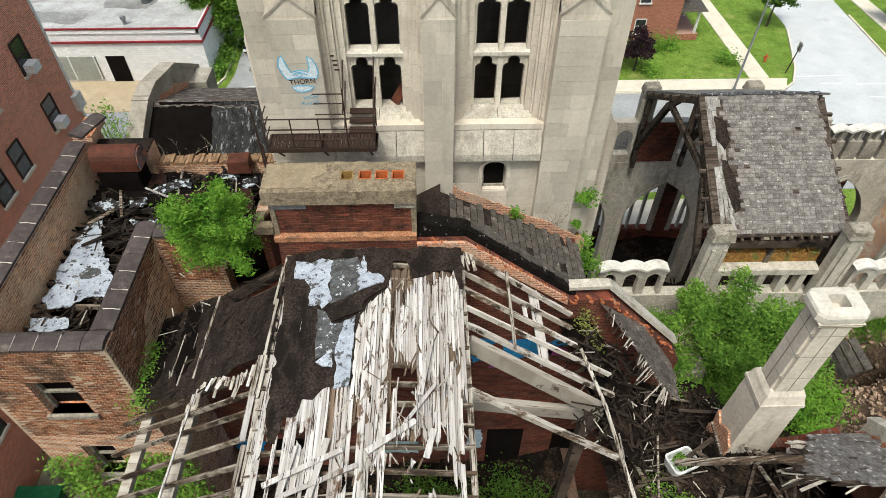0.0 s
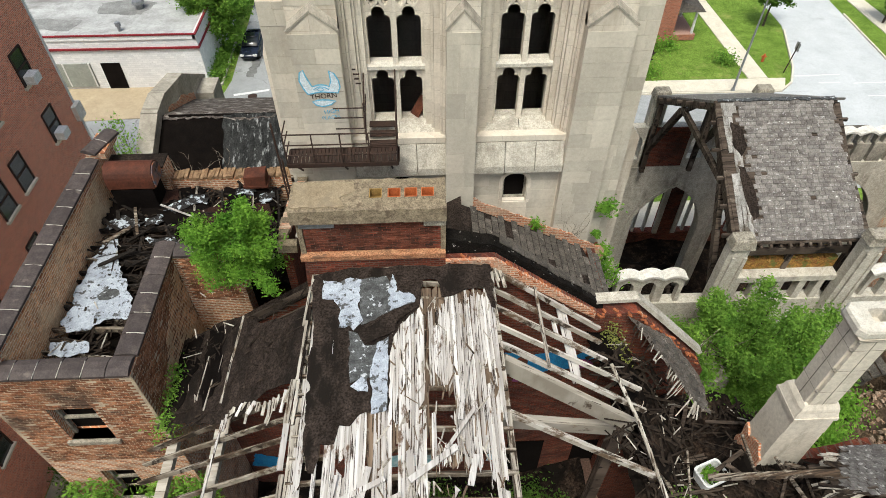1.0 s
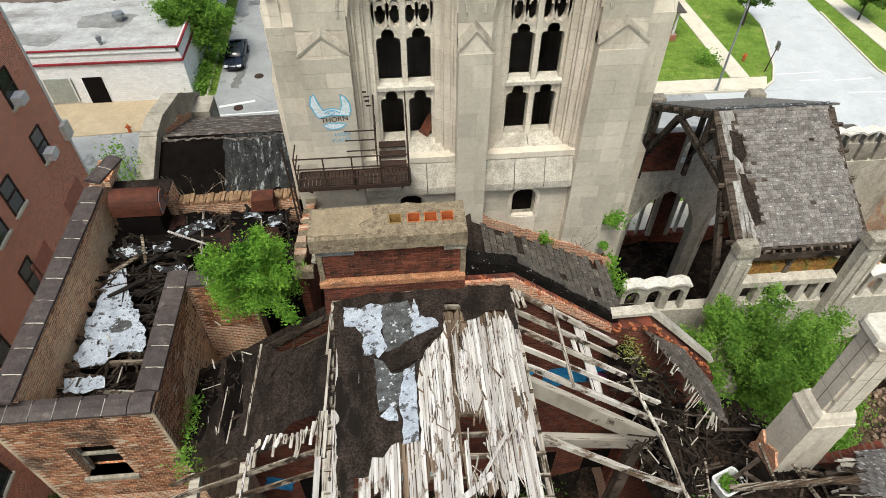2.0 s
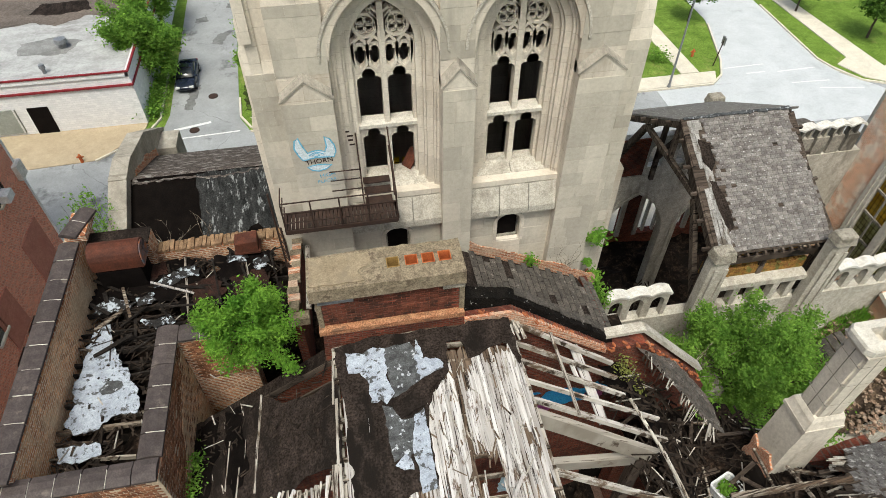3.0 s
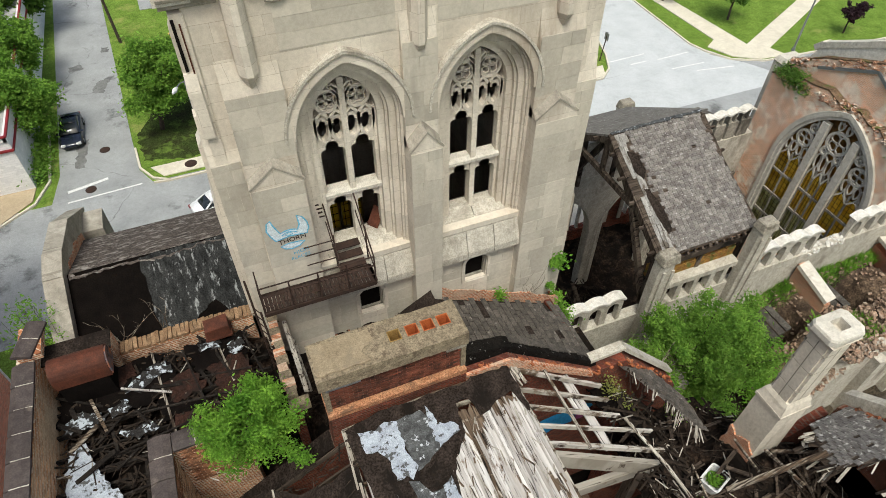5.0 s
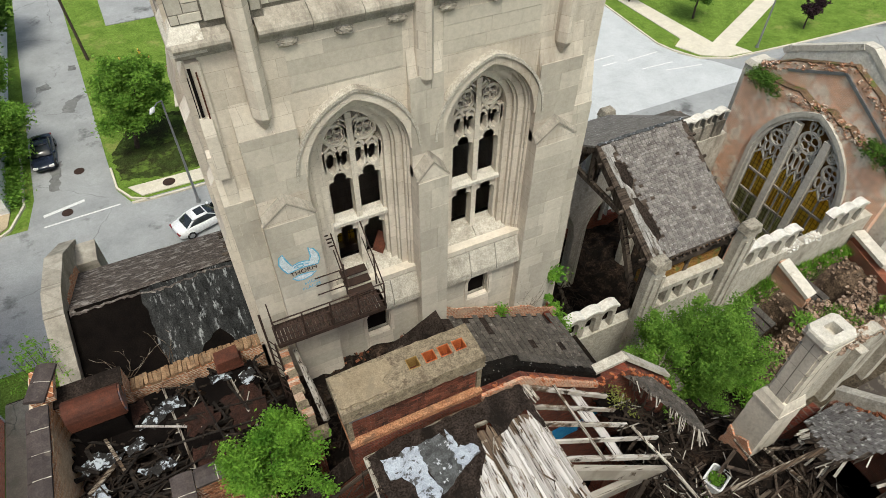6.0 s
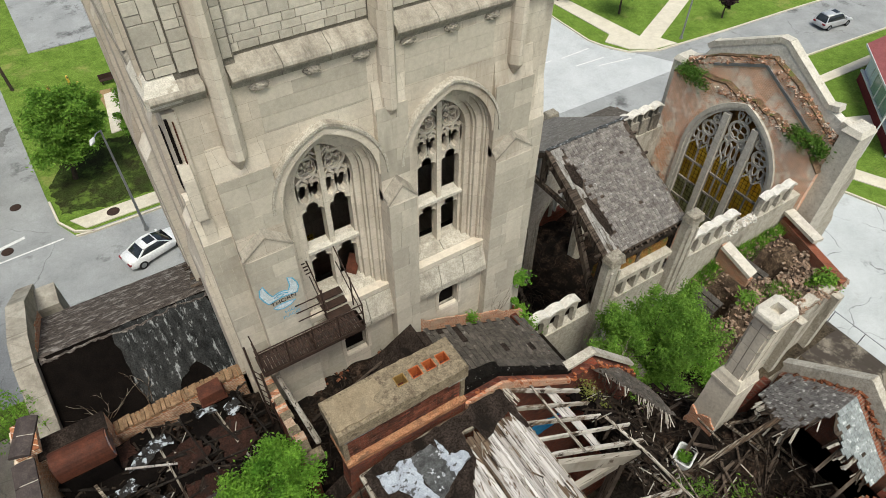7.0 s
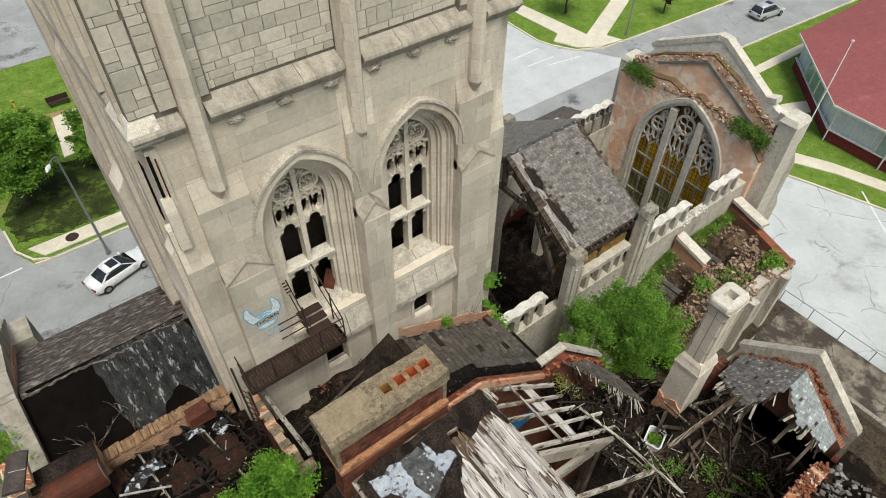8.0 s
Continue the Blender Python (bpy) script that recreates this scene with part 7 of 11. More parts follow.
for (xa, ya), (xb, yb), w, d in (((1.08, 11.78), (1.13, 9.2), 0.24, 0.25), ((0.73, 10.85), (0.77, 10.3), 0.1, 0.16)):
    bm = bm_new()
    beam(bm, (xa, ya, ZR(xa) - d), (xb, yb, ZR(xb) - d), w, 0.05)
    part("under_board", bm, OLDWOOD, east)
bm = bm_new()
beam(bm, (-0.85, 9.22, 18.85), (2.6, 8.8, 16.35), 0.16, 0.48)
part("principal_rafter", bm, PALEBEAM, east, "heavy pale timber")
bm = bm_new()
beam(bm, (-0.9, 9.15, 16.25), (2.9, 9.15, 15.4), 0.2, 0.42)
part("tie_beam", bm, PALEBEAM, east, "heavy pale timber")
bm = bm_new()
beam(bm, (2.55, 9.15, 7.6), (2.55, 9.15, 15.6), 0.3, 0.3)
part("post", bm, DARKWOOD, east)
# broken roof edge with slates
ZH = lambda x, y: 17.2 - 0.78 * (x - 3.15) - 0.05 * (y - 11.5)
felt("slate_sheet", [(3.0, 11.5), (4.5, 11.48), (5.15, 10.5), (5.05, 9.6), (4.55, 9.1), (4.25, 9.7), (3.85, 10.4), (3.4, 11.0)], 0.0, surface("hanging_slates", (0.19, 0.16, 0.135), (0.12, 0.10, 0.085), 4, 0.85, (0.34, 0.31, 0.27), 5.0, (0.6, 0.66), 22, 0.7, fine=0.5), "hanging sheet of old slates", 0.12, 0.05, ZH, east)
sm = piece_mesh("slate", 0.2, 0.16, 0.016, DARKSLATE, 0.01)
pl = []
for r in range(11):
    for c in range(9):
        y = 11.4 - r * 0.2 - 0.05 * c
        x = 3.25 + 0.13 * r + c * 0.17 + (0.08 if r % 2 else 0)
        if x < 3.2 + (11.45 - y) * 0.62 + 0.05 or x > min(4.95, 4.35 + (11.45 - y) * 0.55) or random.random() < 0.12:
            continue
        pl.append(Matrix.Translation((x, y, ZH(x, y) + 0.035)) @ pose(0, 0, 0, random.uniform(-4, 4), 38.0, random.uniform(-10, 10)))
pieces("slate", sm, pl, east)
for k in range(46):
    u = random.random()
    x, y = 3.1 + 1.35 * u, 11.4 - 2.3 * u
    l = random.uniform(0.05, 0.34) if k % 5 else random.uniform(0.3, 0.7)
    bm = bm_new()
    z = ZH(x, y) + 0.015
    beam(bm, (x + 0.1, y + 0.1, z), (x - l * random.uniform(-0.1, 0.9), y - l * random.uniform(0.1, 1.0), z - random.uniform(0.0, 0.3)), random.uniform(0.012, 0.05), 0.014)
    part("splinter", bm, PALESLIVER if k % 2 else DARKSLIVER, east)
# charred heap between the rafter feet and the slates
ZK = lambda x, y: min(ZR(x) + 0.02, 17.0) - 0.28 - 0.42 * max(0.0, x - 2.5) - 0.16 * max(0.0, 10.6 - y) + 0.22 * noise.noise(Vector((x * 2.2, y * 2.2, 9))) + 0.1 * noise.noise(Vector((x * 6, y * 6, 9)))
bm = bm_new()
sheet(bm, ragged([(1.95, 11.4), (3.1, 11.45), (3.7, 10.8), (4.4, 9.9), (4.6, 9.0), (4.3, 8.2), (3.6, 7.8), (3.0, 8.4), (2.7, 9.3), (2.25, 10.1), (1.95, 10.9)], 0.15, 0.1), ZK, 0.05)
part("charred_debris", bm, RUBBLEMAT, east, "charred heap of felt and laths")
felt("felt", [(1.9, 11.35), (2.75, 11.4), (3.1, 10.6), (3.5, 9.9), (3.2, 9.2), (2.7, 9.5), (2.4, 10.1), (2.0, 10.7)], 0.03, BLACKTAR, "charred torn felt", 0.13, 0.1, lambda x, y: ZK(x, y) + 0.06, east)
splinters("dark_splinter", 110, lambda r: (lambda x, y: (x, y, ZK(x, y) + 0.08))(r.uniform(2.1, 4.5), r.uniform(8.0, 11.2)), DARKSLIVER, "charred laths and splinters", 0.4, 1.6, 0.025, 0.08, seed=65, parent=east, lift=0.5)
splinters("wood_splinter", 30, lambda r: (lambda x, y: (x, y, ZK(x, y) + 0.1))(r.uniform(2.1, 4.6), r.uniform(7.8, 11.2)), PALESLIVER, "pale laths and splinters", 0.15, 0.9, 0.015, 0.045, seed=66, parent=east, lift=0.5)

# slate lean-to between the hall and the tower
lean = thing("lean_to_roof", (0.5, 13.8, 16), "small dark slate lean-to roof", "roof")
ZS = lambda x, y=0: 18.15 - 0.52 * (x + 1.3)
bm = bm_new()
hexa(bm, [(-1.35, 12.1, ZS(-1.35) - 0.15), (3.3, 12.1, ZS(3.3) - 0.15), (2.7, 15.2, ZS(2.7) - 0.15), (-1.35, 15.2, ZS(-1.35) - 0.15), (-1.35, 12.1, ZS(-1.35)), (3.3, 12.1, ZS(3.3)), (2.7, 15.2, ZS(2.7)), (-1.35, 15.2, ZS(-1.35))])
part("boarding", bm, TAR, lean)
bm = bm_new()
hexa(bm, [(-4.0, 12.5, 16.4), (-1.3, 12.5, 18.0), (-1.3, 15.6, 18.0), (-3.6, 15.6, 16.6), (-4.0, 12.5, 16.5), (-1.3, 12.5, 18.14), (-1.3, 15.6, 18.14), (-3.6, 15.6, 16.7)])
part("tar_slope", bm, TAR, lean, "black tarred slope")
bm = bm_new()
box(bm, 3.0, 3.25, 12.5, 15.6, 8, 15.6)
part("side_wall", bm, DARKBRICK, lean)
sm = piece_mesh("slate", 0.21, 0.33, 0.018, DARKSLATE)
pl = []
ang = math.degrees(math.atan(0.52))
for r in range(20):
    x = 3.15 - r * 0.215
    y = 12.25 + (0.16 if r % 2 else 0.0)
    while y < 15.2:
        if random.random() > 0.05:
            pl.append(Matrix.Translation((x, y, ZS(x) + 0.012)) @ pose(0, 0, 0, random.uniform(-2, 2), ang - 4, random.uniform(-2, 2)))
        y += 0.34
pieces("slate", sm, pl, lean)
bm = bm_new()
grid_sheet(bm, -6.2, 3.2, 12.0, 15.98, 50, 24, lambda x, y: (16.9 if x < -1.3 else 16.9 - 0.6 * (x + 1.3)) - 0.35 * max(0.0, 15.4 - y) + 0.3 * noise.noise(Vector((x * 1.4, y * 1.4, 14))) + 0.12 * noise.noise(Vector((x * 5, y * 5, 14))))
structure("floor_yard", bm, RUBBLEMAT, "dark rubble floor of the narrow yard", "floor")
bm = bm_new()
extrude(bm, ragged([(-1.3, 17.4), (3.6, 14.9), (3.6, 15.5), (2.4, 16.3), (1.0, 17.0), (-0.2, 17.6), (-1.3, 18.2)], 0.2, 0.07), "y", 15.62, 15.66)
part("brick_scar", bm, ORANGEBRICK, lean, "ragged orange brick scar")

# side wall from the tower to the chimney
bm = bm_new()
extrude(bm, [(12.6, 10), (15.9, 10), (15.9, 18.6), (14.2, 19.0), (12.6, 19.55)], "x", -6.14, -5.92)
sw = structure("wall_yard_west", bm, DARKBRICK, "low broken wall between chimney and tower", "wall")
for k in range(11):
    y = 12.6 + k * 0.31
    z = 19.6 - (y - 12.45) * 0.29
    bm = bm_new()
    m = Matrix.Translation((-6.03 + random.uniform(-0.03, 0.03), y + 0.14, z + 0.05)) @ pose(0, 0, 0, -14, 0, random.uniform(-4, 4)) @ Matrix.Diagonal((0.3 if k % 3 else 0.24, 0.31, 0.1, 1))
    bmesh.ops.create_cube(bm, size=1, matrix=m)
    part("coping_block", bm, ORANGEBRICK if k % 2 else LICHEN, sw)
bm = bm_new()
box(bm, -6.15, -5.65, 12.35, 12.6, 19.3, 19.55)
part("pier_cap", bm, LICHEN, sw, "grey stone pier cap")

# planks and bricks along the yard wall, rubble at the tower foot
for p, q, w in (((-5.72, 15.6, 18.75), (-5.66, 12.7, 19.5), 0.12), ((-5.6, 15.2, 18.4), (-5.55, 13.0, 19.0), 0.06), ((-5.3, 14.6, 17.3), (-2.6, 15.2, 17.5), 0.08), ((-4.6, 13.4, 16.9), (-3.2, 15.0, 17.2), 0.06)):
    bm = bm_new()
    beam(bm, p, q, w, 0.07)
    part("plank", bm, RAFTERY if p[0] < -5.5 else DARKWOOD, sw)
bm = bm_new()
for k in range(190):
    x = random.uniform(-5.6, 3.4)
    m = Matrix.Translation((x, random.uniform(15.66, 15.95), (16.72 if x < -1.3 else max(15.3, 17.05 - 0.55 * (x + 1.3))) + random.uniform(-0.1, 0.25))) @ pose(0, 0, 0, random.uniform(-30, 30), random.uniform(-30, 30), random.uniform(0, 90))
    bmesh.ops.create_cube(bm, size=1, matrix=m @ Matrix.Diagonal((random.uniform(0.06, 0.18), 0.08, 0.05, 1)))
tagged(part("foot_rubble", bm, FOOTBRICK, lean), "broken brick along the tower foot", kind="stuff")
splinters("dark_splinter", 260, lambda r: (r.uniform(-5.6, -1.2), r.uniform(12.7, 15.8), 16.9), DARKSLIVER, "charred laths in the yard", 0.2, 1.0, 0.02, 0.06, seed=70, parent=lean, lift=0.4)


# ---- west wing: brick parapets and burnt roof ----
WZ = 19.0
bm = bm_new()
def wall_with_windows(bm, x0, x1, y0, y1, z0, z1, holes):
    """A wall along x; holes: (x0, x1, z0, z1), one above another in one column each."""
    xs = sorted({x0, x1, *[h[0] for h in holes], *[h[1] for h in holes]})
    for a, b in zip(xs[:-1], xs[1:]):
        cut = sorted((h[2], h[3]) for h in holes if h[0] <= a and b <= h[1])
        z = z0
        for lo, hi in cut:
            box(bm, a, b, y0, y1, z, lo)
            z = hi
        box(bm, a, b, y0, y1, z, z1)


wall_with_windows(bm, -12.6, -9.0, 9.1, 9.5, 0, WZ, [(-11.45, -10.35, 16.15, 17.65), (-11.5, -10.6, 12.6, 14.3)])
w_s = structure("wall_wing_south", bm, TANBRICK, "tan and red brick parapet wall with window openings", "wall")
bm = bm_new()
box(bm, -9.4, -9.0, 9.5, 12.65, 0, WZ)
w_e = structure("wall_wing_east", bm, TANBRICK, "weathered tan brick parapet wall", "wall")
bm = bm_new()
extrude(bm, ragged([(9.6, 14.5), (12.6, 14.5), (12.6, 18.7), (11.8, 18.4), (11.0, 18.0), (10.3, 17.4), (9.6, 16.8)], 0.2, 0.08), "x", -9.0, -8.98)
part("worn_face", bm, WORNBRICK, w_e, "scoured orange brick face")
bm = bm_new()
extrude(bm, [(-9.4, 0), (-7.4, 0), (-7.4, 17.6), (-7.8, 18.0), (-7.7, 18.5), (-8.1, 18.9), (-9.4, WZ)], "y", 12.65, 13.1)
w_r = structure("wall_wing_return", bm, TANBRICK, "broken tan brick wall end", "wall")
bm = bm_new()
box(bm, -12.3, -11.9, 9.5, 17.3, 0, 19.35)
w_w = structure("wall_wing_west", bm, TANBRICK, "long tan brick parapet wall", "wall")
# scoured brick, its colour also lightened against the weak light on this face
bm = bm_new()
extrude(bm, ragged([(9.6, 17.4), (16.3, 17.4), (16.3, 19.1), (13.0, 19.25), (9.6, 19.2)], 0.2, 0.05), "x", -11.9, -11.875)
part("worn_face", bm, WORNBRICK, w_w, "scoured orange tan inner face, lightened on its dim side")
bm = bm_new()
box(bm, -10.2, -6.35, 16.6, 17.0, 0, 18.2)
w_n = structure("wall_wing_north", bm, TANBRICK, "low broken tan brick wall", "wall")
bm = bm_new()
box(bm, -11.9, -10.2, 16.4, 17.0, 0, 18.9)
wc = structure("wall_wing_corner", bm, TANBRICK, "tan brick wall corner", "wall")
# dark sheet laid over the pale wall top
bm = bm_new()
box(bm, -11.9, -10.2, 16.36, 17.02, 18.904, 18.95)
part("tar_cover", bm, TAR, wc, "dark sheet over the wall top")
TANCOPE = surface("worn_tan_brick", (0.40, 0.265, 0.155), (0.27, 0.16, 0.09), 5, 0.9, (0.16, 0.11, 0.075), 3, (0.56, 0.68), 30, 0.5, vary=0.45, fine=0.4)
for k in range(32):
    x = -10.1 + k * 0.117
    bm = bm_new()
    m = Matrix.Translation((x, 16.8, 18.25 + random.uniform(-0.03, 0.04))) @ pose(0, 0, 0, random.uniform(-6, 6), random.uniform(-6, 6), random.uniform(-6, 6)) @ Matrix.Diagonal((0.105, 0.4, 0.1, 1))
    bmesh.ops.create_cube(bm, size=1, matrix=m)
    part("coping_stone", bm, TANCOPE, w_n)


def coping(parent, p, q, n, w, z):
    """Saddle-backed glazed coping pieces with pale joints, from p to q."""
    p, q = Vector(p), Vector(q)
    d = (q - p).normalized()
    L = (q - p).length / n
    for k in range(n):
        a, b = p + d * (k * L + 0.012), p + d * ((k + 1) * L - 0.012)
        s = Vector((-d.y, d.x, 0)) * (w / 2)
        zz = z + random.uniform(-0.008, 0.008)
        bm = bm_new()
        prof = [(-1, 0.0), (1, 0.0), (1, 0.07), (0.35, 0.13), (-0.35, 0.13), (-1, 0.07)]
        lo = [bm.verts.new((a.x + s.x * u, a.y + s.y * u, zz + v)) for u, v in prof]
        hi = [bm.verts.new((b.x + s.x * u, b.y + s.y * u, zz + v)) for u, v in prof]
        bm.faces.new(lo)
        bm.faces.new(hi[::-1])
        for i in range(6):
            bm.faces.new((lo[i], lo[(i + 1) % 6], hi[(i + 1) % 6], hi[i]))
        part("coping_piece", bm, COPING, parent, "brown glazed coping piece")
        if k and random.random() < 0.85:
            bm = bm_new()
            j = p + d * (k * L)
            beam(bm, (j.x - s.x * 1.01, j.y - s.y * 1.01, zz + 0.09), (j.x + s.x * 0.5, j.y + s.y * 0.5, zz + 0.132), random.uniform(0.006, 0.018), 0.028)
            part("mortar_joint", bm, PALECAP, parent, "pale mortar joint")


coping(w_s, (-12.6, 9.3, 0), (-9.0, 9.3, 0), 7, 0.52, WZ + 0.002)
coping(w_e, (-9.22, 9.57, 0), (-9.22, 13.1, 0), 6, 0.52, WZ + 0.002)
coping(w_r, (-8.95, 12.86, 0), (-7.9, 12.86, 0), 2, 0.5, WZ - 0.04)
coping(w_w, (-12.1, 9.3, 0), (-12.1, 16.2, 0), 10, 0.52, 19.352)
coping(w_w, (-12.1, 16.25, 0), (-11.75, 17.35, 0), 2, 0.5, 19.55)
bm = bm_new()
box(bm, -12.2, -11.65, 16.3, 17.3, 19.35, 19.55)
part("corner_pier", bm, TANBRICK, w_w)
for x0, x1, z0, z1 in ((-11.45, -10.35, 16.15, 17.65), (-11.5, -10.6, 12.6, 14.3)):
    win = thing("sash_window", ((x0 + x1) / 2, 9.3, z0), "broken dark sash window with a stone sill", "window", "wing windows")
    bm = bm_new()
    box(bm, x0 - 0.1, x1 + 0.1, 9.0, 9.4, z0 - 0.14, z0)
    part("sill", bm, CONCRETE, win)
    bm = bm_new()
    for a, b, c, d in ((x0, x0 + 0.07, z0, z1), (x1 - 0.07, x1, z0, z1), (x0, x1, z1 - 0.07, z1), (x0, x1, (z0 + z1) / 2 - 0.03, (z0 + z1) / 2 + 0.04)):
        box(bm, a, b, 9.28, 9.36, c, d)
    part("frame", bm, CONCRETE, win)
    # black sheet behind the frame, painted for the shade of the room
    bm = bm_new()
    box(bm, x0, x1, 9.46, 9.48, z0, z1)
    part("dark_inside", bm, SHADEBLACK, win)
# floor of the void below the joists, its shade put into the colour
bm = bm_new()
box(bm, -11.9, -9.4, 9.5, 16.6, 14.8, 15.0)
structure("floor_wing", bm, SHADEBLACK, "near-black floor below the burnt roof, shade in its colour", "floor")
bm = bm_new()
box(bm, -9.4, -6.2, 13.1, 16.6, 15.2, 15.4)
structure("floor_wing_east", bm, RUBBLEMAT, "dark burnt rubble floor", "floor")

burnt = thing("burnt_roof", (-10.5, 12.5, 18), "burnt out flat roof of charred joists and silver felt", "roof")
RZ0 = 17.95
CHAR = surface("charred_timber", (0.018, 0.015, 0.013), (0.042, 0.035, 0.030), 5, 0.85, (0.24, 0.22, 0.20), 2.5, (0.63, 0.74), 20, 0.8, vary=0.5, fine=0.4)
y = 9.8
while y < 16.4:
    x1 = -9.42 if y < 13.1 else -6.4
    a, b = -11.88, x1
    if random.random() < 0.4:
        b -= random.uniform(0.3, 1.2)
    if random.random() < 0.25:
        a += random.uniform(0.2, 0.9)
    bm = bm_new()
    beam(bm, (a, y, RZ0 + random.uniform(-0.05, 0.05)), (b, y + random.uniform(-0.16, 0.16), RZ0 + random.uniform(-0.3, 0.06)), random.uniform(0.045, 0.075), 0.16)
    part("joist", bm, CHAR if y > 12 or random.random() < 0.6 else RAFTER, burnt)
    y += random.uniform(0.26, 0.42)
for x in (-10.9, -9.9, -8.9, -8.0, -7.1):
    bm = bm_new()
    beam(bm, (x, 9.6 if x < -9.4 else 13.15, RZ0 - 0.14), (x + random.uniform(-0.2, 0.2), 16.5, RZ0 - 0.16), 0.1, 0.16)
    part("cross_beam", bm, CHAR, burnt)
for p, q, w in (((-9.4, 16.4), (-9.0, 13.4), 0.06), ((-8.6, 16.2), (-8.0, 13.3), 0.05), ((-7.7, 16.3), (-7.2, 13.6), 0.06), ((-10.6, 13.6), (-8.4, 13.9), 0.05), ((-9.9, 14.6), (-7.2, 14.3), 0.05), ((-8.9, 15.2), (-6.9, 14.9), 0.045), ((-6.9, 16.1), (-6.5, 13.9), 0.05)):
    bm = bm_new()
    beam(bm, (*p, RZ0 + 0.16), (*q, RZ0 + 0.16 + random.uniform(-0.05, 0.1)), w, 0.05)
    part("batten", bm, RAFTERY if w > 0.055 else CHAR, burnt)
for k in range(34):
    x, y = random.uniform(-11.6, -6.8), random.uniform(13.2, 16.3)
    a = random.uniform(0, math.pi)
    bm = bm_new()
    l = random.uniform(0.4, 1.3)
    beam(bm, (x, y, RZ0 + 0.12), (x + l * math.cos(a), min(16.4, y + l * math.sin(a)), RZ0 + 0.12 + random.uniform(-0.2, 0.25)), random.uniform(0.04, 0.12), 0.04)
    part("charred_plank", bm, RAFTER if k % 9 == 0 else CHAR, burnt)
splinters("dark_splinter", 500, lambda r: (r.uniform(-11.7, -6.6), r.uniform(13.2, 16.4), RZ0 + r.uniform(-0.1, 0.14)), DARKSLIVER, "charred splinters", 0.15, 0.8, 0.015, 0.06, seed=67, parent=burnt)
splinters("dark_splinter", 220, lambda r: (r.uniform(-11.7, -9.5), r.uniform(9.7, 13.2), RZ0 + r.uniform(-0.1, 0.06)), DARKSLIVER, "charred splinters", 0.15, 0.8, 0.015, 0.06, seed=68, parent=burnt)
splinters("wood_splinter", 40, lambda r: (r.uniform(-11.7, -6.6), r.uniform(9.7, 16.4) if r.random() < 0.3 else r.uniform(13.2, 16.4), RZ0 + 0.12), PALESLIVER, "pale splinters", 0.1, 0.6, 0.012, 0.035, seed=69, parent=burnt)
bm = bm_new()
grid_sheet(bm, -11.9, -9.4, 9.5, 16.6, 20, 40, lambda x, y: 17.3 + 0.35 * noise.noise(Vector((x * 1.7, y * 1.7, 12))) + 0.15 * noise.noise(Vector((x * 5, y * 5, 12))))
part("ceiling_debris", bm, RUBBLEMAT, burnt, "burnt brown ceiling debris below the joists")
bm = bm_new()
grid_sheet(bm, -9.4, -6.2, 13.1, 16.6, 20, 22, lambda x, y: 17.2 + 0.4 * noise.noise(Vector((x * 1.7, y * 1.7, 12))) + 0.15 * noise.noise(Vector((x * 5, y * 5, 12))))
part("ceiling_debris", bm, RUBBLEMAT, burnt, "burnt brown ceiling debris below the joists")
FLECKED = surface("flecked_charred_felt", (0.02, 0.018, 0.017), (0.045, 0.042, 0.04), 4, 0.8, (0.42, 0.46, 0.5), 5.0, (0.52, 0.58), 25, 0.7, fine=0.5)
ZW = lambda x, y=0: RZ0 + 0.1 + 0.05 * noise.noise(Vector((x * 1.5, y * 1.5, 2)))
felt("silver_felt", [(-11.56, 14.21), (-11.19, 14.26), (-10.87, 13.26), (-10.39, 12.5), (-10.06, 11.79), (-10.03, 11.35), (-10.66, 11.37), (-10.96, 11.01), (-11.46, 11.01), (-11.75, 11.36), (-11.57, 11.88), (-11.76, 12.28), (-11.62, 12.91), (-11.66, 13.51)], 0.02, SILVER, "sagging sheet of silver painted felt", 0.1, 0.05, ZW, burnt)
felt("silver_felt", [(-11.76, 10.74), (-10.76, 10.69), (-10.71, 10.4), (-11.24, 10.26), (-11.67, 10.34)], 0.02, SILVER, "scrap of silver painted felt", 0.1, 0.06, ZW, burnt)
bm = bm_new()
sheet(bm, ragged([(-11.08, 12.18), (-10.9, 12.4), (-10.55, 12.32), (-10.48, 12.17), (-10.76, 11.99), (-10.99, 12.01)], 0.1, 0.02), lambda x, y: ZW(x, y) + 0.045, 0.01)
part("dark_patch", bm, GREYFELT, burnt)
for poly in ([(-11.8, 15.0), (-11.2, 15.2), (-10.6, 14.9), (-10.9, 14.6), (-11.5, 14.6)], [(-10.4, 14.2), (-9.6, 14.3), (-9.4, 14.0), (-10.1, 13.9)], [(-10.3, 15.5), (-9.7, 15.9), (-9.3, 15.6), (-9.8, 15.2)]):
    felt("grey_scrap", poly, 0.05, FLECKED, "charred felt with silver flecks", 0.1, 0.1, ZW, burnt)
for poly in ([(-11.8, 16.3), (-9.2, 16.35), (-8.8, 15.4), (-9.6, 14.7), (-10.9, 15.1), (-11.8, 14.8)], [(-8.6, 16.3), (-6.9, 16.3), (-6.8, 15.4), (-8.2, 15.2)], [(-9.4, 14.9), (-8.2, 14.4), (-8.6, 13.9), (-9.3, 14.1)]):
    felt("charred_felt", poly, 0.03, BLACKTAR, "charred felt scrap", 0.15, 0.12, ZW, burnt)
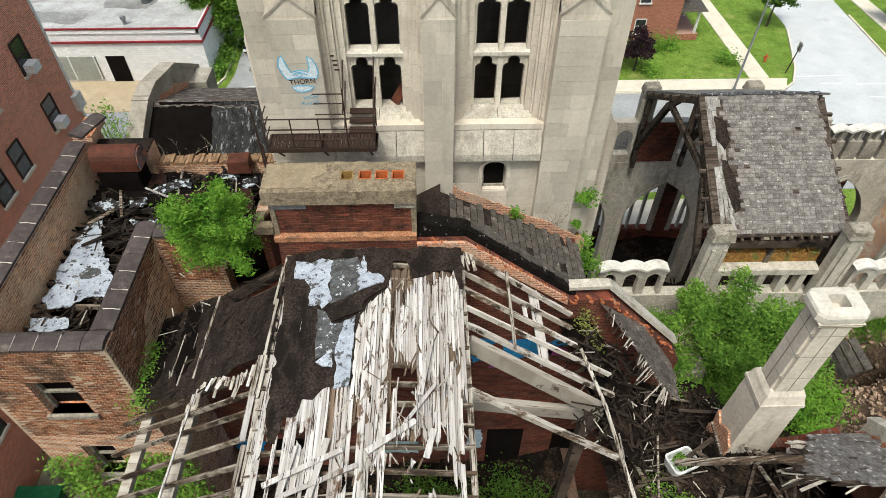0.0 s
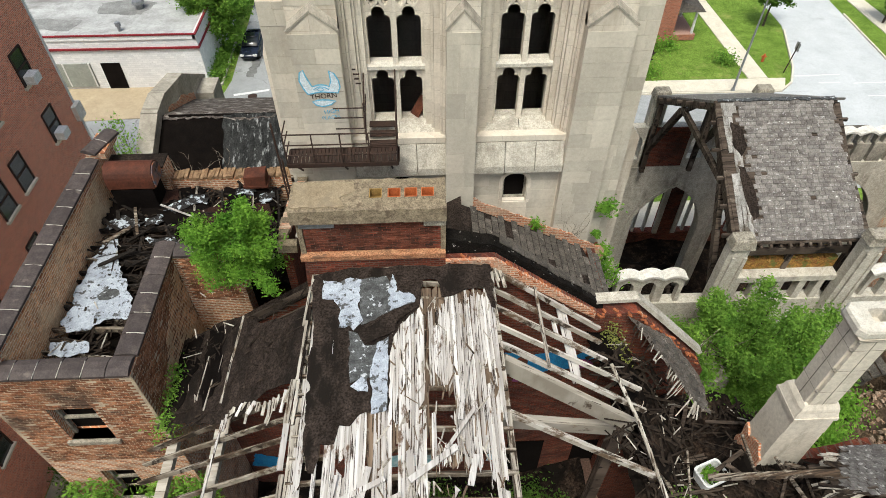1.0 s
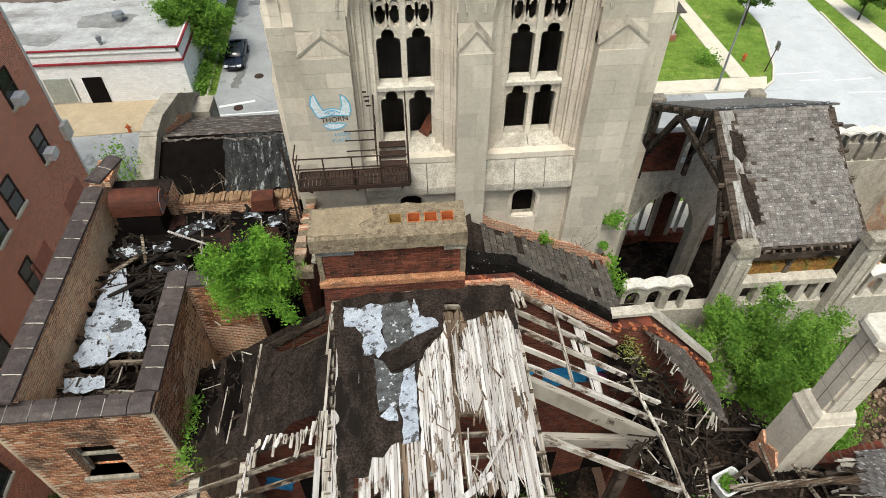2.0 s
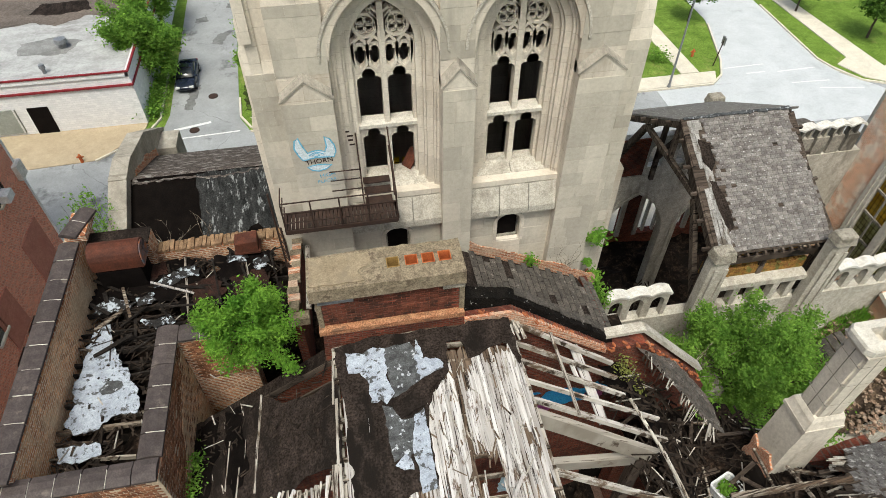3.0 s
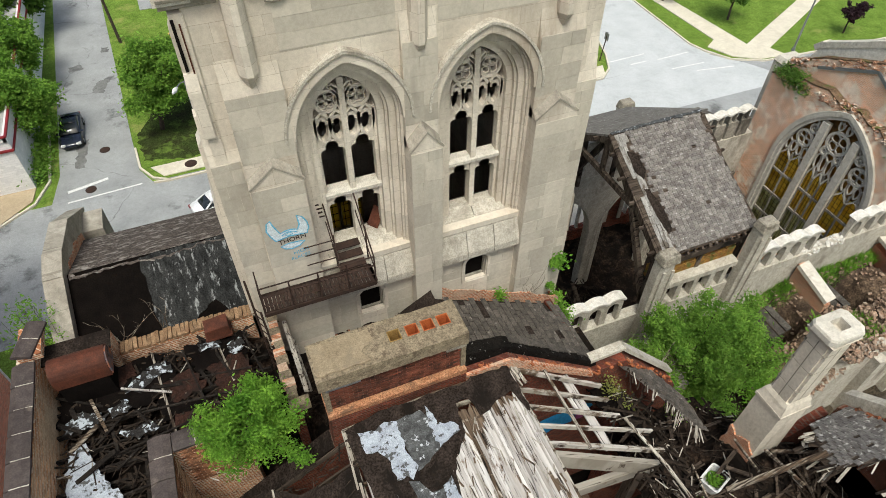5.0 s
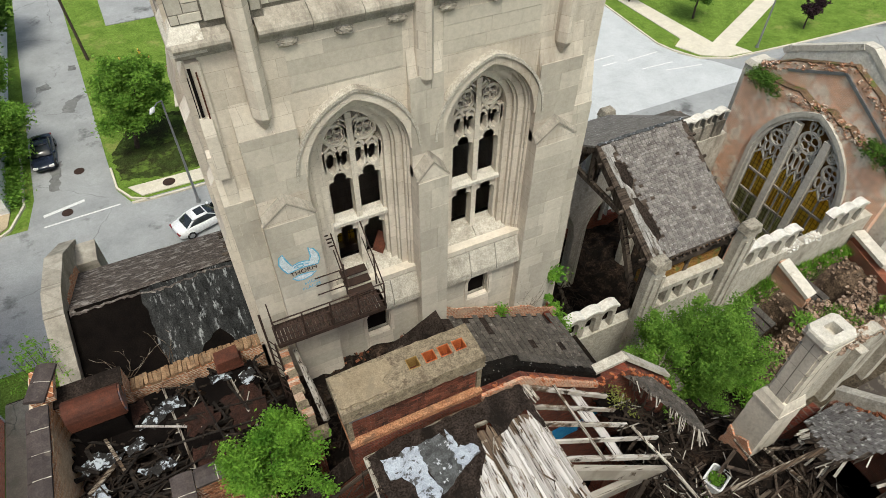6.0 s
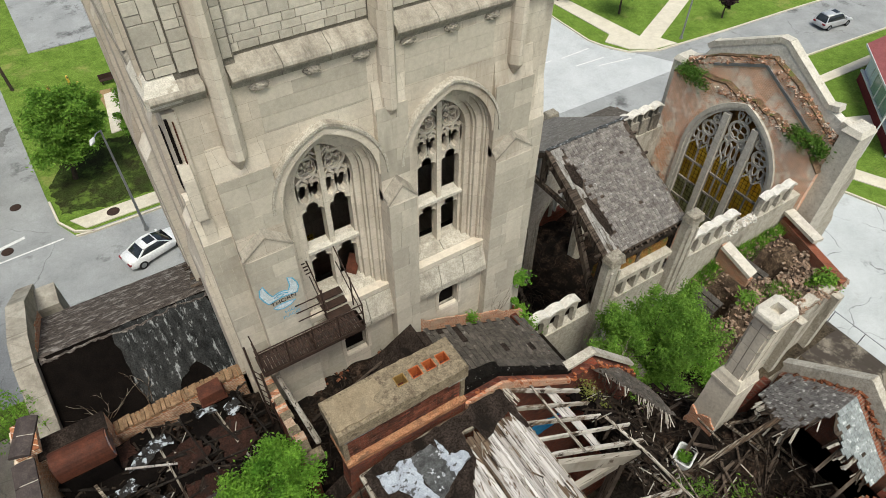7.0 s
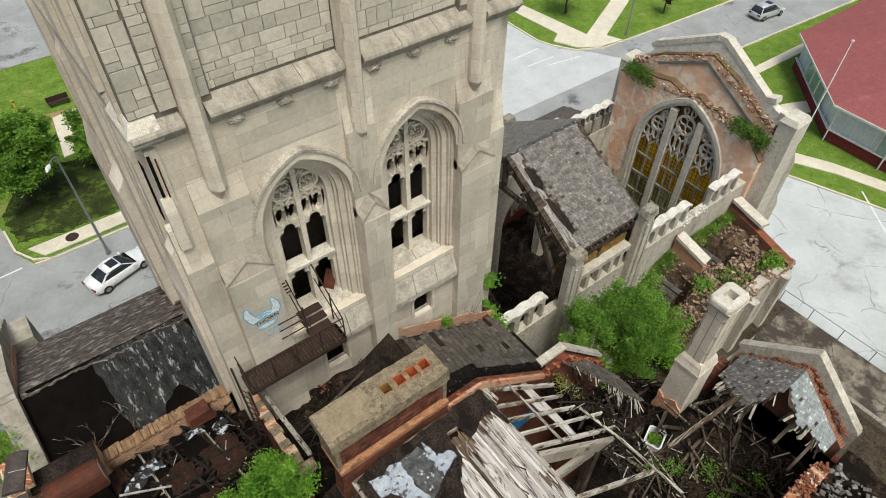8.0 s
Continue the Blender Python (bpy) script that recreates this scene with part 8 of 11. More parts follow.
for poly in ([(-9.6, 15.9), (-9.1, 16.0), (-8.9, 15.6), (-9.4, 15.5)], [(-8.2, 16.2), (-7.5, 16.25), (-7.6, 15.9), (-8.1, 15.9)], [(-7.4, 15.9), (-7.0, 16.0), (-6.9, 15.6), (-7.3, 15.5)], [(-10.6, 15.0), (-10.1, 15.1), (-10.0, 14.8), (-10.5, 14.7)]):
    felt("silver_scrap", poly, 0.1, FLECKED, "charred felt with silver flecks", 0.08, 0.09, ZW, burnt)
RUSTFELT = surface("scorched_red_felt", (0.055, 0.026, 0.019), (0.03, 0.017, 0.013), 4, 0.85, (0.02, 0.014, 0.012), 2.5, (0.5, 0.62), 25, 0.6, fine=0.5)
for poly in ([(-9.2, 15.3), (-8.4, 15.5), (-8.1, 14.8), (-8.9, 14.5)], [(-8.0, 15.4), (-7.0, 15.5), (-6.9, 14.4), (-7.8, 14.2)], [(-10.6, 16.2), (-9.9, 16.3), (-9.8, 15.8), (-10.4, 15.6)], [(-9.0, 14.2), (-8.0, 14.1), (-7.9, 13.4), (-8.9, 13.3)]):
    felt("scorched_felt", poly, 0.06, RUSTFELT, "scorched red brown felt", 0.12, 0.09, ZW, burnt)
bm = bm_new()
beam(bm, (-10.2, 15.4, 18.3), (-9.0, 14.9, 18.15), 0.05, 0.04)
part("pale_plank", bm, OLDWOOD, burnt)

sky_l = thing("barrel_skylight", (-10.8, 15.85, 18.8), "rusted steel barrel hood on the wing roof", "roof hood")
bm = bm_new()
prof = [(15.5, 18.85)] + [(15.87 - 0.37 * math.cos(a), 19.12 + 0.4 * math.sin(a)) for a in [math.pi * i / 10 for i in range(11)]] + [(16.24, 18.85)]
extrude(bm, prof, "x", -11.55, -10.2)
part("hood", bm, RUST, sky_l, smooth=False)
bm = bm_new()
extrude(bm, [(15.85 + (u - 15.85) * 0.9, 19.05 + (v - 19.05) * 0.9) for u, v in prof], "x", -10.2, -10.17)
part("end_panel", bm, surface("painted_panel", (0.35, 0.12, 0.04), (0.10, 0.16, 0.22), 4, 0.6, (0.03, 0.03, 0.03), 3, (0.5, 0.6)), sky_l, "paint splashed end panel")
bm = bm_new()
box(bm, -11.5, -10.3, 15.5, 16.2, 17.9, 18.8)
part("curb", bm, BLACKTAR, sky_l)
rb = thing("rusty_box", (-7.5, 16.35, 18.25), "small rusted steel box on the wall", "box")
bm = bm_new()
hexa(bm, [(-7.85, 16.1, 18.3), (-7.2, 16.1, 18.3), (-7.2, 16.6, 18.3), (-7.85, 16.6, 18.3), (-7.85, 16.15, 18.6), (-7.2, 16.15, 18.65), (-7.2, 16.55, 18.72), (-7.85, 16.55, 18.66)])
part("case", bm, RUST, rb)
bm = bm_new()
box(bm, -7.9, -7.15, 16.08, 16.62, 18.24, 18.31)
part("rim", bm, RUST, rb)

# ---- annex with black roof ----
ANNEXSTONE = surface("annex_limestone", (0.46, 0.425, 0.36), (0.34, 0.31, 0.26), 1.5, 0.92, (0.17, 0.15, 0.125), 0.7, (0.5, 0.68), 30, 0.3, (1, 1, 0.5), fine=0.15, blotch=0.3)
coursed(ANNEXSTONE, 1.1, 0.5, 0.6, (0.4, 0.38, 0.35))
annex = thing("annex", (-9, 21, 0), "low annex with black tarred gable roof and stone end wall", "annex")
ZA = lambda x, y: 17.62 - 0.45 * abs(y - 21.0)
bm = bm_new()
box(bm, -11.8, -6.3, 17.0, 24.0, 0, 15.3)
part("walls", bm, WEATHERED, annex)
bm = bm_new()
hexa(bm, [(-11.8, 17.0, ZA(0, 17.0) - 0.2), (-6.3, 17.0, ZA(0, 17.0) - 0.2), (-6.3, 21.0, 17.42), (-11.8, 21.0, 17.42), (-11.8, 17.0, ZA(0, 17)), (-6.3, 17.0, ZA(0, 17)), (-6.3, 21.0, 17.62), (-11.8, 21.0, 17.62)])
part("south_slope", bm, BLACKTAR, annex)
bm = bm_new()
hexa(bm, [(-11.8, 21.0, 17.40), (-6.3, 21.0, 17.40), (-6.3, 24.2, ZA(0, 24.2) - 0.2), (-11.8, 24.2, ZA(0, 24.2) - 0.2), (-11.8, 21.0, 17.60), (-6.3, 21.0, 17.60), (-6.3, 24.2, ZA(0, 24.2)), (-11.8, 24.2, ZA(0, 24.2))])
SHINGLEFELT = surface("grey_shingle_felt", (0.15, 0.125, 0.11), (0.08, 0.067, 0.06), 5, 0.85, (0.24, 0.22, 0.20), 3.5, (0.52, 0.62), 22, 0.8, (0.8, 1.8, 1.8), fine=0.55)
part("north_slope", bm, SHINGLEFELT, annex, "weathered grey felt")
felt("grey_felt_sheet", [(-9.6, 20.95), (-6.5, 20.95), (-6.35, 20.0), (-6.5, 18.3), (-6.9, 17.6), (-7.3, 18.6), (-7.6, 19.0), (-8.2, 18.7), (-8.5, 18.1), (-8.9, 17.8), (-9.3, 18.2), (-9.5, 19.2)], 0.01, surface("streaked_grey_felt", (0.055, 0.056, 0.055), (0.016, 0.016, 0.016), 2.5, 0.85, (0.26, 0.27, 0.27), 3.2, (0.56, 0.66), 25, 0.5, (2.2, 0.6, 1), fine=0.5), "streaked grey felt sheet", 0.2, 0.06, ZA, annex)
felt("ridge_felt", [(-11.75, 21.25), (-6.35, 21.3), (-6.35, 20.75), (-7.6, 20.85), (-8.9, 20.7), (-10.2, 20.85), (-11.75, 20.75)], 0.035, SHINGLEFELT, "torn grey ridge felt", 0.09, 0.05, ZA, annex)
for k in range(7):
    bm = bm_new()
    beam(bm, (-6.6 + random.uniform(-0.2, 0.2), 21.6 + k * 0.35, ZA(0, 21.6 + k * 0.35) + 0.05), (-6.1, 21.5 + k * 0.37, ZA(0, 21.5 + k * 0.37) + 0.08), 0.12, 0.03)
    part("split_board", bm, DARKWOOD, annex)
bm = bm_new()
extrude(bm, [(16.9, 0), (26.1, 0), (26.1, 16.0), (25.2, 16.6), (23.8, 17.5), (21.7, 17.95), (20.6, 17.85), (19.0, 17.1), (17.6, 16.5), (16.9, 16.0)], "x", -12.35, -11.82)
part("gable_wall", bm, ANNEXSTONE, annex, "grey stone gable wall")
for (y0, z0), (y1, z1) in (((16.8, 16.0), (17.65, 16.5)), ((17.6, 16.5), (19.05, 17.1)), ((19.0, 17.1), (20.65, 17.85)), ((20.6, 17.87), (21.75, 17.97)), ((21.7, 17.95), (23.85, 17.5)), ((23.8, 17.5), (26.15, 16.05))):
    bm = bm_new()
    beam(bm, (-12.08, y0, z0 + 0.03), (-12.08, y1, z1 + 0.03), 0.6, 0.16)
    part("coping_stone", bm, ANNEXSTONE, annex)
bm = bm_new()
box(bm, -11.82, -11.1, 24.6, 25.8, 14, 16.2)
part("corner_pier", bm, ANNEXSTONE, annex)
bm = bm_new()
extrude(bm, ragged([(21.5, 16.5), (24.4, 15.5), (24.4, 16.4), (22.9, 17.1), (21.6, 17.5)], 0.2, 0.07), "x", -11.82, -11.79)
part("brick_scar", bm, ORANGEBRICK, annex, "exposed orange brick patch")
DRYLEAF = foliage("dry_leaf", (0.36, 0.38, 0.10), (0.22, 0.25, 0.06))



# ---- nave: arcade walls ----
PARTOP, PARLOW = 13.72, 12.25


def parapet_module(parent, x, y0, y1, top=PARTOP, w=0.84, white=True):
    """One bay of the open parapet: two posts, an arched head and a scalloped coping stone."""
    bm = bm_new()
    h = w * 0.31
    extrude(bm, [(x - w / 2, PARLOW), (x - h, PARLOW), (x - h, top - 0.62)] + arch(x, h, top - 0.62, 0.3, 5)[1:-1] + [(x + h, top - 0.62), (x + h, PARLOW), (x + w / 2, PARLOW), (x + w / 2, top - 0.12)] +
            [(x + w / 2 - w * k / 8, top - 0.12 + 0.16 * math.sin(math.pi * k / 8)) for k in range(1, 8)] + [(x - w / 2, top - 0.12)], "y", y0 + 0.08, y1 - 0.08)
    part("parapet_panel", bm, NAVESTONE, parent)
    bm = bm_new()
    pts = [(x + w / 2 - w * k / 8, top - 0.10 + 0.17 * math.sin(math.pi * k / 8)) for k in range(9)]
    sweep(bm, pts, 0.1, y0 - 0.02, y1 + 0.02)
    part("coping_stone", bm, CLEANSTONE if white else WEATHERED, parent, "pale scalloped coping stone" if white else "")


def nave_pilaster(x, y, top, sgn):
    t = thing("pilaster", (x, y, 0), "tall weathered stone pilaster with a block cap", "pilaster", "nave pilasters")
    bm = bm_new()
    ys = sorted((y, y + sgn * 0.5))
    plan = [(x - 0.36, ys[1]), (x - 0.36, ys[0] + 0.12), (x - 0.22, ys[0]), (x + 0.22, ys[0]), (x + 0.36, ys[0] + 0.12), (x + 0.36, ys[1])]
    extrude(bm, plan, "z", 0, top - 0.45)
    part("shaft", bm, NAVESTONE, t)
    for dx in (-0.2, 0.2):
        bm = bm_new()
        box(bm, x + dx - 0.06, x + dx + 0.06, ys[0] - 0.05, ys[0] + 0.02, 8, top - 0.8)
        part("rib", bm, NAVESTONE, t)
    bm = bm_new()
    hexa(bm, [(x - 0.42, ys[0] - 0.08, top - 0.45), (x + 0.42, ys[0] - 0.08, top - 0.45), (x + 0.42, ys[1] + 0.08, top - 0.45), (x - 0.42, ys[1] + 0.08, top - 0.45),
              (x - 0.34, ys[0], top), (x + 0.34, ys[0], top), (x + 0.34, ys[1], top), (x - 0.34, ys[1], top)])
    bmesh.ops.bevel(bm, geom=bm.edges[:], offset=0.05, segments=1, affect="EDGES")
    part("cap", bm, CONCRETE, t)


def arcade(name, y0, y1, x0, x1, centres, half, spring, rise, z1, label):
    bm = bm_new()
    xs = x0
    for c in centres:
        box(bm, xs, c - half, y0, y1, 0, spring)
        xs = c + half
    box(bm, xs, x1, y0, y1, 0, spring)
    edge = [x0] + [(a + b) / 2 for a, b in zip(centres[:-1], centres[1:])] + [x1]
    for i, c in enumerate(centres):
        extrude(bm, [(edge[i], spring)] + arch(c, half, spring, rise, 9) + [(edge[i + 1], spring), (edge[i + 1], z1), (edge[i], z1)], "y", y0, y1)
    w = structure(name, bm, NAVESTONE, label, "wall")
    for c in centres:
        for d, dy in ((0.09, 0.06), (0.26, 0.03)):
            bm = bm_new()
            sweep(bm, [(c - half - d, 2)] + arch(c, half + d, spring, rise + d, 9) + [(c + half + d, 2)], 0.15, y0 - dy, y1 + dy)
            part("arch_mould", bm, NAVESTONE, w)
    return w


CEN = (5.95, 10.6, 15.27, 19.95)
south = arcade("wall_nave_south", 15.75, 16.2, 3.7, 22.9, CEN, 1.95, 6.3, 3.3, PARLOW, "weathered stone arcade wall of the nave")
north = arcade("wall_nave_north", 25.3, 25.8, 3.7, 22.9, CEN, 1.95, 6.3, 3.3, 10.9, "weathered stone arcade wall of the nave")
for x in (4.95, 5.79, 6.63):
    parapet_module(south, x, 15.75, 16.15)
for x in (14.45, 15.29, 16.13, 16.97):
    parapet_module(south, x, 15.75, 16.15, PARTOP - 0.12)
for x in (19.75, 20.59, 21.43):
    parapet_module(south, x, 15.75, 16.15, PARTOP - 0.2)
for x in (9.0, 9.84, 10.68, 11.52, 12.2):
    bm = bm_new()
    box(bm, x - 0.13, x + 0.13, 15.8, 16.1, PARLOW, 13.35)
    part("baluster", bm, NAVESTONE, south)
bm = bm_new()
box(bm, 8.6, 12.6, 15.72, 16.18, 13.35, 13.62)
part("lintel", bm, NAVESTONE, south)
bm = bm_new()
box(bm, 8.6, 12.6, 16.15, 16.75, 13.4, 14.05)
MOSSY = surface("mossy_orange_brick", (0.42, 0.24, 0.06), (0.28, 0.13, 0.05), 5, 0.92, (0.12, 0.13, 0.04), 3, (0.52, 0.62), 25, 0.8, fine=0.5)
part("brick_backing", bm, MOSSY, south, "mossy orange brick backing")
bm = bm_new()
for k in range(70):
    m = Matrix.Translation((random.uniform(8.6, 12.6), random.uniform(16.15, 16.8), 14.05 + random.uniform(-0.02, 0.08))) @ pose(0, 0, 0, random.uniform(-20, 20), random.uniform(-20, 20), random.uniform(0, 180))
    bmesh.ops.create_cube(bm, size=1, matrix=m @ Matrix.Diagonal((0.2, 0.1, 0.07, 1)))
tagged(part("loose_bricks", bm, MOSSY, south), kind="stuff")
bm = bm_new()
for k in range(110):
    m = Matrix.Translation((random.uniform(17.0, 19.3), random.uniform(15.75, 16.15), 12.12 + random.uniform(-0.08, 0.16))) @ pose(0, 0, 0, random.uniform(-40, 40), random.uniform(-40, 40), random.uniform(0, 180))
    bmesh.ops.create_cube(bm, size=1, matrix=m @ Matrix.Diagonal((random.uniform(0.06, 0.24), random.uniform(0.06, 0.15), random.uniform(0.04, 0.1), 1)))
tagged(part("broken_stone", bm, CLEANSTONE, south), kind="stuff")
for x in (8.25, 12.93):
    nave_pilaster(x, 15.32, 16.0, 1)
for x in (8.6, 13.3):
    nave_pilaster(x, 25.9, 15.2, -1)
for x0 in (18.0, 18.9, 19.8, 20.7, 21.6):
    bm = bm_new()
    box(bm, x0 + 0.1, x0 + 0.8, 25.35, 25.75, 10.9, 12.0)
    part("parapet_base", bm, WEATHERED, north)
    bm = bm_new()
    sweep(bm, [(x0 - 0.02 + 0.9 * k / 8, 12.55 + 0.18 * math.sin(math.pi * k / 8)) for k in range(9)], 0.1, 25.3, 25.8)
    part("coping_stone", bm, CLEANSTONE, north, "pale scalloped coping stone")
    for d in (0.06, 0.45):
        bm = bm_new()
        box(bm, x0 + d, x0 + d + 0.12, 25.4, 25.7, 12.0, 12.55)
        part("baluster", bm, WEATHERED, north)
# clerestory with small openings
bm = bm_new()
xs = [3.7, 5.6, 6.3, 7.42, 8.2, 10.6, 11.35, 12.1, 12.7, 17.6]
for i in range(0, len(xs) - 1):
    if i % 2 == 0:
        box(bm, xs[i], xs[i + 1], 25.35, 25.75, 10.9, 13.3)
    else:
        xm = (xs[i] + xs[i + 1]) / 2
        hw = (xs[i + 1] - xs[i]) / 2
        extrude(bm, [(xs[i], 12.4)] + arch(xm, hw, 12.4, 0.45, 4)[1:-1] + [(xs[i + 1], 12.4), (xs[i + 1], 13.3), (xs[i], 13.3)], "y", 25.35, 25.75)
        box(bm, xs[i], xs[i + 1], 25.35, 25.75, 10.9, 11.4)
part("clerestory", bm, NAVESTONE, north)
bm = bm_new()
box(bm, 8.4, 10.4, 25.28, 25.36, 11.0, 13.3)
part("brick_face", bm, DARKBRICK, north)
# outer aisle wall beyond the arcade, with pale windows
bm = bm_new()
xs = 3.7
AW = 1.75
for c in CEN:
    box(bm, xs, c - AW, 29.2, 29.7, 0, 9.6)
    box(bm, c - AW, c + AW, 29.2, 29.7, 0, 2.2)
    extrude(bm, [(c - AW, 6.6)] + arch(c, AW, 6.6, 2.2, 7)[1:-1] + [(c + AW, 6.6), (c + AW, 9.6), (c - AW, 9.6)], "y", 29.2, 29.7)
    xs = c + AW
box(bm, xs, 23.5, 29.2, 29.7, 0, 9.6)
aw = structure("wall_aisle_north", bm, DARKBRICK, "red brick aisle wall with tracery windows", "wall")
for c in CEN:
    for d in (-1.05, -0.35, 0.35, 1.05):
        bm = bm_new()
        box(bm, c + d - 0.07, c + d + 0.07, 29.32, 29.55, 2.2, 7.0)
        part("mullion", bm, NAVESTONE, aw)
    bm = bm_new()
    for d in (-1.4, -0.7, 0.0, 0.7, 1.4):
        sweep(bm, arch(c + d, 0.34, 6.7, 0.42, 4), 0.09, 29.35, 29.5)
    for d in (-0.7, 0.0, 0.7):
        sweep(bm, circle(c + d, 7.5 + (0.3 if d == 0 else 0), 0.33, 10), 0.09, 29.35, 29.5, closed=True)
    part("tracery", bm, NAVESTONE, aw)
    bm = bm_new()
    sweep(bm, [(c - AW, 2.2)] + arch(c, AW, 6.6, 2.2, 7) + [(c + AW, 2.2)], 0.28, 29.1, 29.3)
    part("window_surround", bm, NAVESTONE, aw)
bm = bm_new()
extrude(bm, [(25.8, 10.9), (29.9, 9.75), (29.9, 9.62), (25.8, 10.75)], "x", 3.7, 23)
structure("roof_aisle_north", bm, DARKSLATE, "slate aisle roof", "roof")
bm = bm_new()
grid_sheet(bm, 3.6, 23, 16.2, 29.2, 40, 30, lambda x, y: 1.6 + 0.7 * noise.noise(Vector((x * 0.5, y * 0.5, 3))) + 0.3 * noise.noise(Vector((x * 2, y * 2, 3))))
structure("floor_nave", bm, RUBBLEMAT, "dark floor of the nave heaped with rubble", "floor")
rnd = random.Random(5)
for k in range(40):
    x, y = rnd.uniform(4.2, 12), rnd.uniform(17, 24)
    a = rnd.uniform(0, math.pi)
    l = rnd.uniform(1.0, 3.0)
    b = thing("fallen_timber", (x, y, 2.2), "dark fallen roof timber on the rubble", "timber", "fallen nave timbers")
    bm = bm_new()
    beam(bm, (x - l / 2 * math.cos(a), y - l / 2 * math.sin(a), 1.5 + rnd.uniform(-0.3, 0.1)), (x + l / 2 * math.cos(a), y + l / 2 * math.sin(a), 2.0 + rnd.uniform(-0.1, 0.9)), rnd.uniform(0.1, 0.22), rnd.uniform(0.06, 0.2))
    part("timber", bm, DARKWOOD, b)

# ---- nave roof remnant ----
nroof = thing("nave_roof", (10.7, 20.5, 15), "last standing piece of the slate nave roof", "roof")
RX0, RX1, RIDGE = 8.25, 13.15, 18.0
ZN = lambda y: RIDGE - 0.605 * abs(y - 20.5)
SL = math.degrees(math.atan(0.605))
for s, y1 in ((-1, 15.95), (1, 25.3)):
    bm = bm_new()
    hexa(bm, [(RX0, y1, ZN(y1) - 0.1), (RX1, y1, ZN(y1) - 0.1), (RX1 - (0.5 if s < 0 else 0), 20.5, RIDGE - 0.1), (RX0, 20.5, RIDGE - 0.1),
              (RX0, y1, ZN(y1)), (RX1, y1, ZN(y1)), (RX1 - (0.5 if s < 0 else 0), 20.5, RIDGE), (RX0, 20.5, RIDGE)])
    part("boarding", bm, DARKWOOD if s < 0 else SLATE, nroof)
for poly in ([(8.72, 19.75), (9.12, 19.5), (9.2, 18.95), (8.95, 18.6), (8.7, 18.95)], [(8.78, 18.3), (9.0, 18.25), (9.22, 17.6), (9.3, 16.75), (9.05, 16.6), (8.85, 17.3)]):
    felt("felt_patch", poly, 0.05, TAR, "bare dark felt patch", 0.14, 0.04, lambda x, y: ZN(y), nroof)
FLAKED = surface("flaked_pale_board", (0.50, 0.48, 0.45), (0.33, 0.31, 0.285), 5, 0.9, (0.13, 0.11, 0.09), 3.0, (0.5, 0.6), 30, 0.5, (1.5, 0.4, 1), vary=0.45, fine=0.35)
for k, x in enumerate((8.36, 8.54, 8.72, 8.88)):
    y = 20.4
    while y > 16.05:
        l = min(random.uniform(0.35, 1.1), y - 15.98)
        xx = x + 0.035 * (20.4 - y) * 0.5 + random.uniform(-0.02, 0.02)
        if random.random() > 0.1:
            bm = bm_new()
            beam(bm, (xx, y, ZN(y) + 0.025), (xx + random.uniform(-0.02, 0.03), y - l + 0.02, ZN(y - l) + 0.025 + random.uniform(0, 0.015)), random.uniform(0.13, 0.19), 0.025)
            part("edge_board", bm, DARKWOOD if k == 0 else FLAKED, nroof)
        y -= l
sm = piece_mesh("slate", 0.19, 0.185, 0.03, SLATE, 0.012)
pl = []
for r in range(33):
    y = 16.05 + r * 0.135
    x = 9.02 + 0.1 * (r % 2) + (0.28 if 16.6 < y < 18.2 else 0) + (0.2 if 18.7 < y < 19.6 else 0) + random.uniform(0, 0.15)
    end = RX1 - 0.5 * (y - 15.95) / 4.55 - 0.1
    while x < end:
        if random.random() > 0.005:
            pl.append(Matrix.Translation((x, y, ZN(y) + 0.012 + random.uniform(0, 0.006))) @ pose(0, 0, 0, SL - 9 + random.uniform(-2, 2), 0, random.uniform(-3, 3)))
        x += 0.206
pieces("slate", sm, pl, nroof)
bm = bm_new()
for k in range(22):
    x = RX0 + 0.1 + k * 0.2
    beam(bm, (x, 20.48 + random.uniform(-0.05, 0.05), RIDGE + 0.03), (x + 0.2, 20.48 + random.uniform(-0.05, 0.05), RIDGE + 0.03), random.uniform(0.1, 0.2), 0.03)
part("ridge_flashing", bm, GREYFELT, nroof, "torn grey ridge flashing")
for x in (RX0 + 0.1, 10.7, RX1 - 0.3):
    for p, q, w, h in (((15.95, ZN(15.95) - 0.25), (20.5, RIDGE - 0.25), 0.18, 0.28), ((20.5, RIDGE - 0.25), (25.2, ZN(25.2) - 0.25), 0.18, 0.28), ((18.2, 16.1), (22.8, 16.1), 0.16, 0.24), ((20.5, 17.7), (20.5, 16.1), 0.16, 0.2),
                       ((16.1, 12.4), (18.2, 16.0), 0.2, 0.26), ((24.9, 12.4), (22.8, 16.0), 0.2, 0.26), ((18.3, 16.0), (19.4, 17.1), 0.14, 0.14), ((22.7, 16.0), (21.6, 17.1), 0.14, 0.14), ((16.2, 11.6), (16.2, 14.9), 0.2, 0.2), ((24.9, 11.0), (24.9, 14.9), 0.2, 0.2)):
        bm = bm_new()
        beam(bm, (x, *p), (x, *q), w, h)
        part("truss_timber", bm, DARKWOOD, nroof)
for k, y in enumerate((16.3, 17.2, 18.1, 19.0, 19.9, 21.1, 22.0, 22.9, 23.8, 24.7)):
    bm = bm_new()
    beam(bm, (RX0 - 0.1 - random.uniform(0, 0.2), y, ZN(y) - 0.17), (RX1, y, ZN(y) - 0.17), 0.1, 0.12)
    part("purlin", bm, DARKWOOD, nroof)
